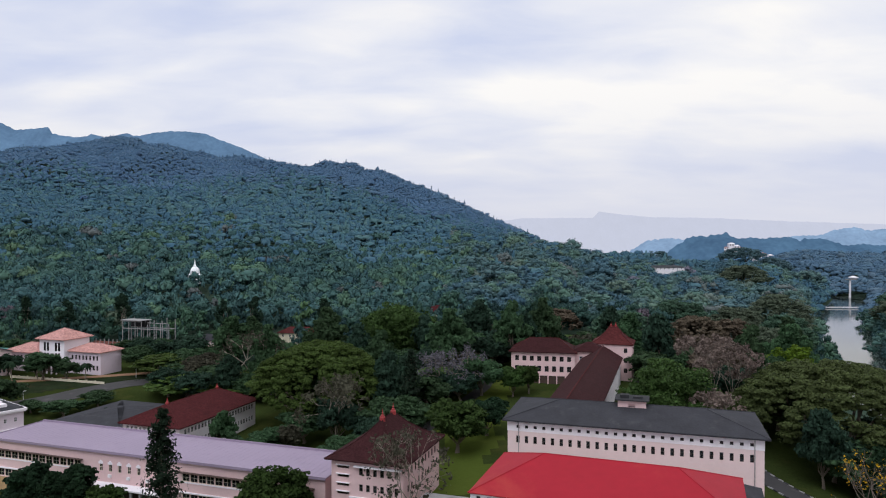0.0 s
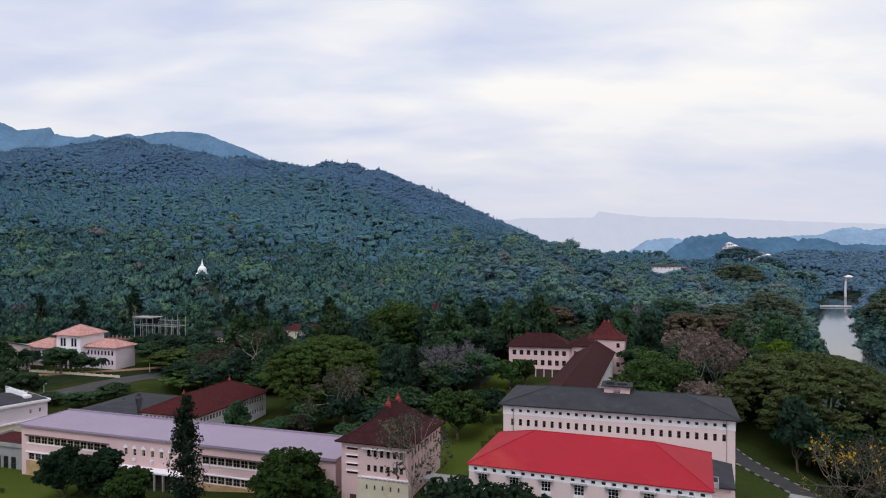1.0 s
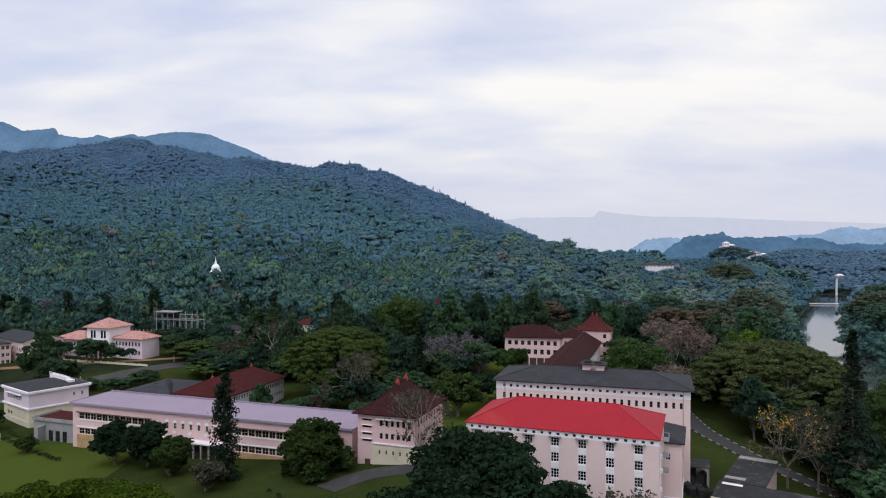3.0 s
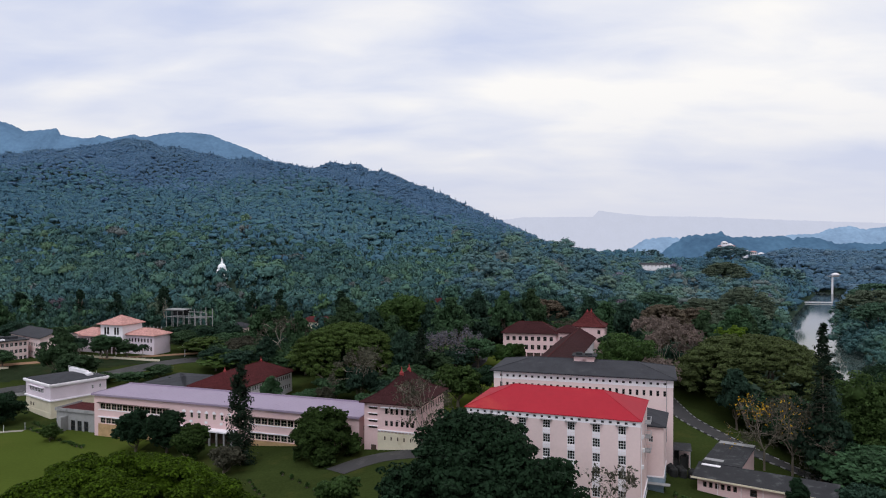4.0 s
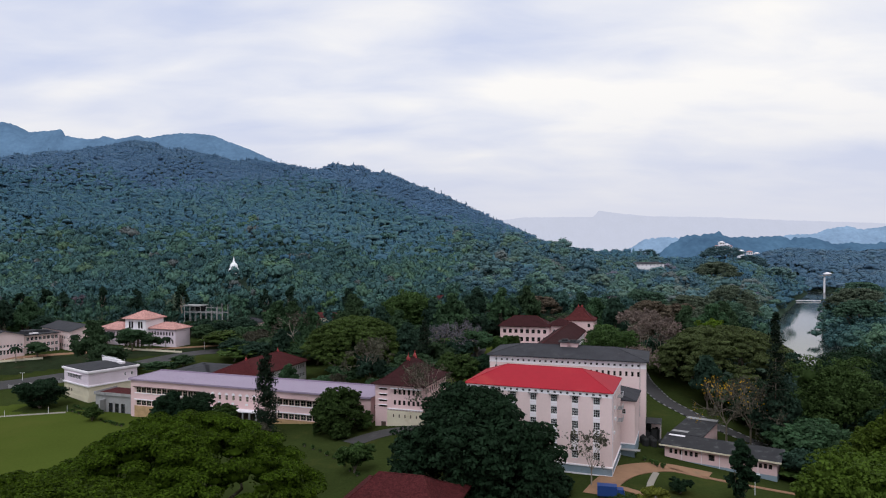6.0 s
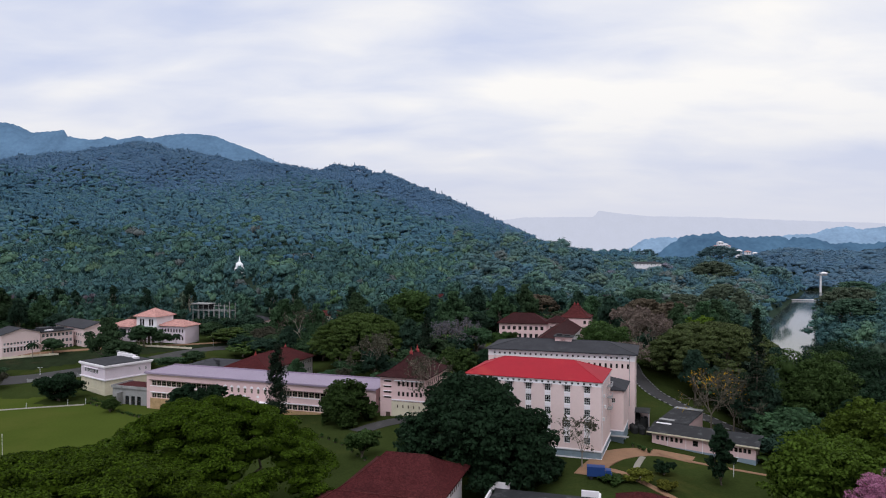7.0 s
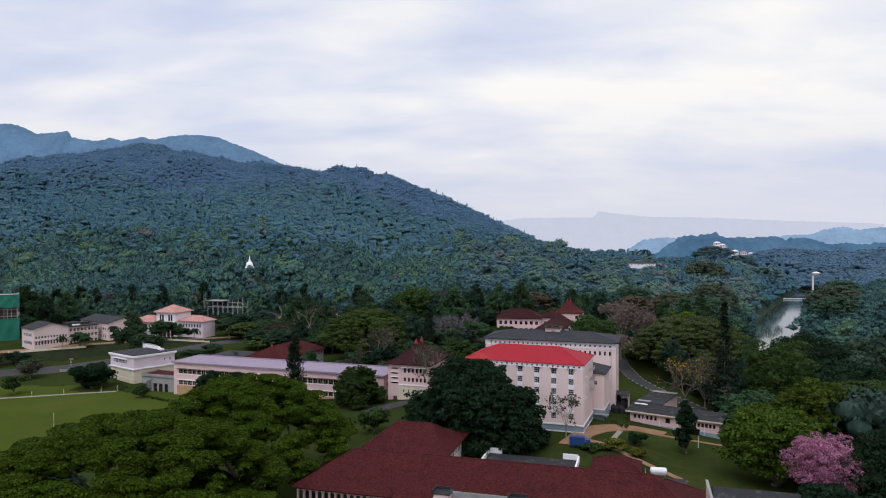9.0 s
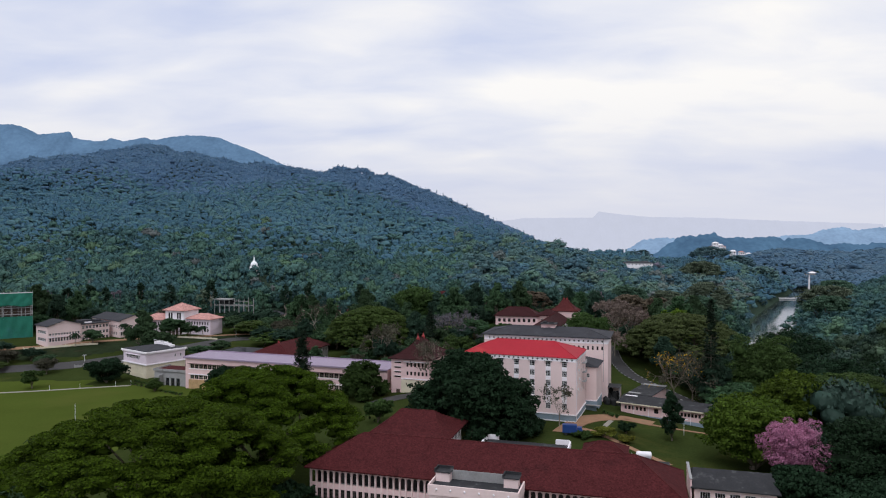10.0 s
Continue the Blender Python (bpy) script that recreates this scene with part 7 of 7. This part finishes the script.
def build_woods():
    rng = np.random.default_rng(5)

    def left(x, y):
        ok = in_sight(x, y) & (river_distance(x, y) > np.where(y > 1030, 2, np.where(y > 420, 21, 24))) & ~right_of_river(x, y)
        for cx, cy, rx, ry in VIEW_GLADES:
            ok &= ((x - cx) / rx) ** 2 + ((y - cy) / ry) ** 2 > 1
        return ok

    p = scatter(rng, -560, 260, 340, 425, 8.5, lambda x, y: left(x, y) & ((y > 372) | (np.abs(x) > 150)))
    woods("woods", p, rng.uniform(13, 20, len(p)), rng.uniform(5.0, 8.0, len(p)), M_MIXWOODS, "broadleaf woods behind the campus", 16, 300, 0.08, 12, ("round", "cap", "round", "tall"), core=0.75)
    # the three woods on the hill, each with its own painted haze tint, run into one another
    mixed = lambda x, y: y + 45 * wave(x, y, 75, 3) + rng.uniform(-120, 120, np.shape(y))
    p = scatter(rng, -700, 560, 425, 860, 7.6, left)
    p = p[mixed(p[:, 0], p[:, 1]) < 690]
    broad = p[(p[:, 0] > 25) & (rng.uniform(0, 1, len(p)) < 0.42)]
    p = p[p[:, 0] <= 25]
    woods("woods", broad, rng.uniform(9, 14, len(broad)), rng.triangular(5.5, 7.5, 11.0, len(broad)), M_VALLEYWOODS, "broad-crowned trees crowding the valley floor", 26, 260, 0.065, 8, ("crown", "round", "crown"), 0.35, 0.04, 0.24, 0.75, 0.2)
    domes = scatter(rng, 20, 560, 425, 900, 17.0, lambda x, y: left(x, y) & (river_distance(x, y) > 33))
    woods("woods", domes, rng.uniform(14, 21, len(domes)), rng.triangular(8.0, 10.5, 16.0, len(domes)), M_VALLEYWOODS, "large domed trees standing above the valley woods", 27, 520, 0.055, 26, ("cap", "cap", "round", "cap"), 0.4, 0.06, 0.26, 0.72, 0.2)
    woods("woods", p, rng.uniform(13, 19, len(p)), rng.triangular(4.5, 6.5, 10.5, len(p)), M_FOOTWOODS, "dense broadleaf woods at the foot of the hill", 6, 190, 0.10, 6, ("crown", "round", "round", "crown"), 0.35, 0.07, 0.22, 0.75, 0.3)
    p = scatter(rng, -980, 740, 520, 1300, 6.3, left)
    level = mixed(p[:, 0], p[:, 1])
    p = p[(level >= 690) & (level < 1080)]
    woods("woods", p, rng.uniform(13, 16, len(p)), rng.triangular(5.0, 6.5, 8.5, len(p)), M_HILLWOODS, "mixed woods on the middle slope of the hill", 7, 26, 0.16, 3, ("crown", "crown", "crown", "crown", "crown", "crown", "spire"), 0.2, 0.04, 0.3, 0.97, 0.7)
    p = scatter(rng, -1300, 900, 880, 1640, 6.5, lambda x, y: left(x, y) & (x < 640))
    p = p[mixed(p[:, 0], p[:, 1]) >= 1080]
    woods("woods", p, rng.uniform(12.5, 15.5, len(p)), rng.triangular(4.8, 6.0, 8.0, len(p)), M_PINEWOODS, "pine woods along the hill top, leaves tinted with haze", 8, 16, 0.18, 2, ("crown", "crown", "crown", "crown", "crown", "crown", "spire"), 0.2, 0.03, 0.28, 0.97, 0.75)
    right = lambda x, y: in_sight(x, y) & (river_distance(x, y) > np.where((y > 780) & (y < 1030), 26, np.where(y >= 1030, 2, 21))) & right_of_river(x, y)
    p = scatter(rng, 60, 700, 20, 330, 10.0, right)
    woods("woods", p, rng.uniform(12, 20, len(p)), rng.uniform(6, 11, len(p)), M_DARKWOODS, "dense woods on the far bank of the river", 19, 640, 0.055, 14, ("cap", "round", "crown"), core=0.75)
    p = scatter(rng, 60, 1250, 330, 700, 10.0, right)
    woods("woods", p, rng.uniform(12, 20, len(p)), rng.uniform(6, 12, len(p)), M_FOOTWOODS, "dense woods on the far bank of the river", 9, 340, 0.065, 16, ("cap", "round", "cap"), 0.3, 0.06, 0.2, 0.7)
    p = scatter(rng, 300, 1700, 700, 1500, 9.0, right)
    woods("woods", p, rng.uniform(14, 20, len(p)), rng.uniform(7, 11, len(p)), M_FARWOODS, "woods tinted with blue haze along the far river bends", 10, 60, 0.11, 4, ("crown",), 0.25, 0.05, 0.25, 0.95, 0.7)
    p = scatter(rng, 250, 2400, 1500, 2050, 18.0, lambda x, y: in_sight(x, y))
    woods("woods", p, rng.uniform(15, 22, len(p)), rng.uniform(11, 17, len(p)), M_FARWOODS, "distant woods tinted with blue haze beyond the river", 12, 24, 0.2, 3, ("crown",), 0.25, 0.05, 0.15, 0.9, 0.8)
    p = scatter(rng, 118, 250, 60, 185, 9.5, lambda x, y: (river_distance(x, y) > 24) & (river_distance(x, y) < 62) & ~right_of_river(x, y))
    woods("woods", p, rng.uniform(15, 24, len(p)), rng.uniform(6, 10, len(p)), M_DARKWOODS, "tall trees along the near river bank", 13, 700, 0.052, 14, ("cap", "round", "crown", "tall"), core=0.75)


build_woods()


for k, (x, y, R, top) in enumerate(((344, 1122, 24, 43), (300, 1130, 22, 38), (258, 1100, 24, 37), (226, 1120, 18, 35), (340, 800, 26, 30))):
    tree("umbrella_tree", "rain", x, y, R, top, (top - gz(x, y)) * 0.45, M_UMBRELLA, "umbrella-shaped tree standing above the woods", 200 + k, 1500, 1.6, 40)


for k, (x, y, R, top, mat, label) in enumerate(((374, 548, 29, 14, M_HAZYTAWNY, "huge spreading rain tree overhanging the far river bank"), (432, 640, 26, 14, M_HAZYLEAF, "broad green tree on the far river bank"), (404, 930, 34, 50, M_UMBRELLA, "huge spreading tree crowning the wooded knoll"), (448, 938, 26, 36, M_UMBRELLA, "broad tree on the side of the wooded knoll"),
                                                (300, 690, 27, 34, M_HAZYTAWNY, "spreading rain tree above the valley woods"), (330, 470, 22, 10, M_HAZYLEAF, "broad green tree on the far river bank"))):
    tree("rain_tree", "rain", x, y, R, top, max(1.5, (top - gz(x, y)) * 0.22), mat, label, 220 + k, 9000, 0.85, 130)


def far_house(x, y, z, w, seed):
    b = thing("far_house", pose(x, y, z, 0, 0, seed * 23 % 40 - 20), "small white house on the distant wooded hill", "house", "white houses on the far hill")
    part("wall", boxes((0, w, 0, w * 0.7, -12, w * 0.45)), M_WHITE, b)
    part("roof", hip_roof(w, w * 0.7, w * 0.2, 0.6)[0], M_SALMON if seed % 3 == 0 else M_WHITE, b, "", pose(0, 0, w * 0.45))
    for a in (0.15, 0.6):
        part("window", boxes((w * a, w * (a + 0.25), -0.1, 0, w * 0.12, w * 0.32)), M_DARKFRAME_SHADE, b)


for k, (x, y, z) in enumerate(((690, 1690, 40), (705, 1697, 47), (716, 1694, 42), (672, 1455, 27), (690, 1462, 24), (700, 1450, 20), (730, 1700, 40), (655, 1470, 28))):
    far_house(x, y, z, 9 + (k * 5) % 6, k)


# ---- far mountains ----
def far_ridge(name, y, knots, colour, glow, label, depth=500.0, foot=-60.0, seed=1, rough=6.0):
    """A distant range: a rough slope up to its skyline; emission on its surface paints the glow of haze."""
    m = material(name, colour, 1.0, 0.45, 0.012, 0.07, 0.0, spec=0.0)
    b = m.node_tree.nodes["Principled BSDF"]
    # The slope itself emits, as painted haze; no lamp is there.
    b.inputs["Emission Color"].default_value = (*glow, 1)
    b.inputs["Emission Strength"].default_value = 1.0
    xs = np.linspace(knots[0][0], knots[-1][0], 420)
    top = np.interp(xs, [k[0] for k in knots], [k[1] for k in knots])
    verts, faces = [], []
    rows_n = 22
    for j in range(rows_n + 1):
        q = j / rows_n
        for x, h in zip(xs, top):
            bump = rough * noise.noise(Vector((x / 60, y / 60 + q * 9, seed))) + rough * 0.9 * noise.noise(Vector((x / 15, q * 31, seed)))
            verts.append((x, y - depth * (1 - q), foot + (h - foot) * q ** 0.9 + bump))
    n = len(xs)
    for j in range(rows_n):
        for i in range(n - 1):
            faces.append((j * n + i, j * n + i + 1, (j + 1) * n + i + 1, (j + 1) * n + i))
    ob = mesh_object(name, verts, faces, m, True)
    tagged(ob, label, "mountain", kind="structure")


# Each range has its haze in its base colour and emission.
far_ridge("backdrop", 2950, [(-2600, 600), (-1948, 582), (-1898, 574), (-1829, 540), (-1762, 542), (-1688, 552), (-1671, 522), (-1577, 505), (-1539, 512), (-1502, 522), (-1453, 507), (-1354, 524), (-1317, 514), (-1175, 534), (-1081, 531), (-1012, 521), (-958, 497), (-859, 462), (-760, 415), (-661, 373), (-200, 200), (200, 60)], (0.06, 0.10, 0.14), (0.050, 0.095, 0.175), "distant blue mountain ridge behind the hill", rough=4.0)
far_ridge("backdrop", 4700, [(-200, 120), (244, 185), (557, 224), (1025, 227), (1064, 270), (1220, 250), (1416, 231), (1806, 226), (2390, 202), (3045, 182)], (0.03, 0.03, 0.04), (0.54, 0.57, 0.68), "pale mountain range with a painted glow for mist", 300, -200, 4, 3)
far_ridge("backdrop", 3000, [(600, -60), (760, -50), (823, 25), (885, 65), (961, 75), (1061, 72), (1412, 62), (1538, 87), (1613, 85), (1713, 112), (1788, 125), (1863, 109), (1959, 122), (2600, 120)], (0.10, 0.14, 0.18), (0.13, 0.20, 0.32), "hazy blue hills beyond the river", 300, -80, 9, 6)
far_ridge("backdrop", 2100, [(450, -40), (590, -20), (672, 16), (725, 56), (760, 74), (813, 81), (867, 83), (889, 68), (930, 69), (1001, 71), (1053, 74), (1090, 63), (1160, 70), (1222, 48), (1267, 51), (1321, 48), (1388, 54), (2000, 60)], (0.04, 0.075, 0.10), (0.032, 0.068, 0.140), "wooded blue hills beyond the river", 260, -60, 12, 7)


# ---- small things on the ground ----
def street_lamp(x, y, h, label="white street lamp post beside the road", arm=0.8, turn=0.0):
    b = thing("street_lamp", pose(x, y, gz(x, y), 0, 0, turn), label, "street lamp")
    part("pole", tube(bmesh.new(), (0, 0, -0.5), (0, 0, h), 0.11, 0.07, 8), M_FRAME, b)
    part("arm", tube(bmesh.new(), (-arm, 0, h - 0.1), (arm, 0, h - 0.1), 0.06, 0.06, 6), M_FRAME, b)
    for s in (-1, 1):
        part("lantern", boxes((s * arm - 0.35, s * arm + 0.35, -0.14, 0.14, h - 0.12, h + 0.04)), M_FRAME, b)


for x, y, h in ((-133, 298, 6.0), (-160, 262, 3.6), (-196, 238, 3.6), (104, 126, 4.0), (72, 84, 5.0), (80, 214, 6.0)):
    street_lamp(x, y, h)


def white_post(x, y, h, label, name="post", category="post"):
    b = thing(name, pose(x, y, gz(x, y)), label, category, "white posts")
    part("shaft", tube(bmesh.new(), (0, 0, -0.4), (0, 0, h), 0.09, 0.07, 8), M_FRAME, b)
    part("cap", tube(bmesh.new(), (0, 0, h), (0, 0, h + 0.08), 0.12, 0.12, 8), M_FRAME, b)


def goal(x, y, yaw):
    b = thing("goal_frame", pose(x, y, gz(x, y), 0, 0, yaw), "low white tubular goal frame on the playing field", "goal")
    for k in (0, 4.6):
        part("upright", tube(bmesh.new(), (k, 0, -0.2), (k, 0, 1.7), 0.07, 0.07, 8), M_FRAME, b)
        part("stay", tube(bmesh.new(), (k, 0, 1.7), (k + 0.3, 1.5, 0), 0.05, 0.05, 6), M_FRAME, b)
    part("crossbar", tube(bmesh.new(), (0, 0, 1.7), (4.6, 0, 1.7), 0.07, 0.07, 8), M_FRAME, b)


goal(-131.5, 114.0, 12)
white_post(-133.5, 113.0, 9.6, "tall thin white pole on the playing field", "flag_pole", "pole")
for x, y in ((-156, 189.5), (-170, 184.5), (-205, 176), (-150, 192), (-182, 181)):
    white_post(x, y, 2.4, "short white post beside the footpath")


def kerb(pts, side, width, step, label):
    """Black and white kerb stones along one edge of the drive."""
    b = new("kerb")
    tagged(b, label, "kerb", kind="structure")
    pale, dark = boxes((-0.75, 0.75, -0.16, 0.16, -0.3, 0.28)), boxes((-0.75, 0.75, -0.16, 0.16, -0.3, 0.28))
    ms = []
    for bm, mat in ((pale, M_CONCRETE), (dark, M_DARKROOF)):
        me = bpy.data.meshes.new("kerb_stone")
        bm.to_mesh(me)
        bm.free()
        me.materials.append(mat)
        ms.append(me)
    k, carry = 0, 0.0
    for (ax, ay), (bx, by) in zip(pts[:-1], pts[1:]):
        d = math.hypot(bx - ax, by - ay)
        ux, uy = (bx - ax) / d, (by - ay) / d
        s = carry
        while s < d:
            x, y = ax + ux * s + uy * side * width, ay + uy * s - ux * side * width
            part_of("kerb_stone", ms[k % 2], b, "", pose(x, y, gz(x, y), 0, 0, math.degrees(math.atan2(uy, ux))))
            k += 1
            s += step
        carry = s - d


for side in (-1, 1):
    kerb(DRIVE[4:-10], side, 3.1, 1.6, "black and white painted kerb stones along the drive")


def hedge(pts, n, seed, r=0.9, label="row of small clipped bushes"):
    rng = np.random.default_rng(seed)
    proto = None
    for k in range(n):
        q = k / max(1, n - 1) * (len(pts) - 1)
        i = min(int(q), len(pts) - 2)
        x = pts[i][0] + (pts[i + 1][0] - pts[i][0]) * (q - i) + rng.uniform(-0.4, 0.4)
        y = pts[i][1] + (pts[i + 1][1] - pts[i][1]) * (q - i) + rng.uniform(-0.4, 0.4)
        if proto is None:
            proto = tree("bush", "round", x, y, r, gz(x, y) + r * 1.5, 0.1, M_LEAF, label, seed, 260, 0.22, 8, "bush", tufts=0)
            tagged(proto, group="clipped bushes %d" % seed)
        else:
            s = rng.uniform(0.8, 1.25)
            copy_thing(proto, pose(x, y, gz(x, y), 0, 0, rng.uniform(0, 360)) @ Matrix.Diagonal((s, s, s, 1)))


hedge([(-150, 193), (-140, 186), (-128, 176), (-118, 170)], 14, 301)
hedge([(-152, 200), (-146, 195), (-136, 188)], 10, 302)
hedge([(-44, 132), (-36, 122), (-30, 112), (-24, 100)], 9, 303, 0.8)
hedge([(-52, 128), (-46, 118), (-40, 106)], 8, 304, 0.8)
hedge([(48, 108), (52, 102), (55, 98)], 6, 305, 1.1, "dark low bush beside the yard")
tree("shrub", "round", 44, 72, 4.2, 1.2, 0.2, M_YELLOWGREEN, "yellow green flowering shrubs beside the truck", 306, 2600, 0.3, 18, "shrub")
tree("shrub", "round", 38, 70, 3.4, 0.4, 0.2, M_LEAF, "low green shrubs beside the truck", 307, 1800, 0.3, 14, "shrub")
tree("shrub", "round", 50, 68, 3.6, 0.2, 0.2, M_YELLOWGREEN, "yellow green flowering shrubs beside the path", 308, 1800, 0.3, 14, "shrub")


def garden_wall(x0, y0, x1, y1, h, mat, label):
    L = math.hypot(x1 - x0, y1 - y0)
    b = thing("garden_wall", pose(x0, y0, 0, 0, 0, math.degrees(math.atan2(y1 - y0, x1 - x0))), label, "wall")
    n = max(2, int(L / 4))
    z = [gz(x0 + (x1 - x0) * k / n, y0 + (y1 - y0) * k / n) for k in range(n + 1)]
    for k in range(n):
        part("wall_bay", boxes((L * k / n, L * (k + 1) / n, -0.12, 0.12, min(z[k], z[k + 1]) - 0.6, max(z[k], z[k + 1]) + h)), mat, b)
        part("pier", boxes((L * k / n - 0.2, L * k / n + 0.2, -0.2, 0.2, z[k] - 0.6, max(z[k], z[k + 1] if k < n else z[k]) + h + 0.35)), mat, b)


garden_wall(-196, 228, -150, 246, 1.2, M_CONCRETE, "low grey wall along the campus road")
garden_wall(-186, 296, -140, 284, 1.0, M_CREAM, "low cream wall below the villa")
garden_wall(-240, 256, -204, 268, 1.0, M_CREAM, "low cream wall before the gabled halls")
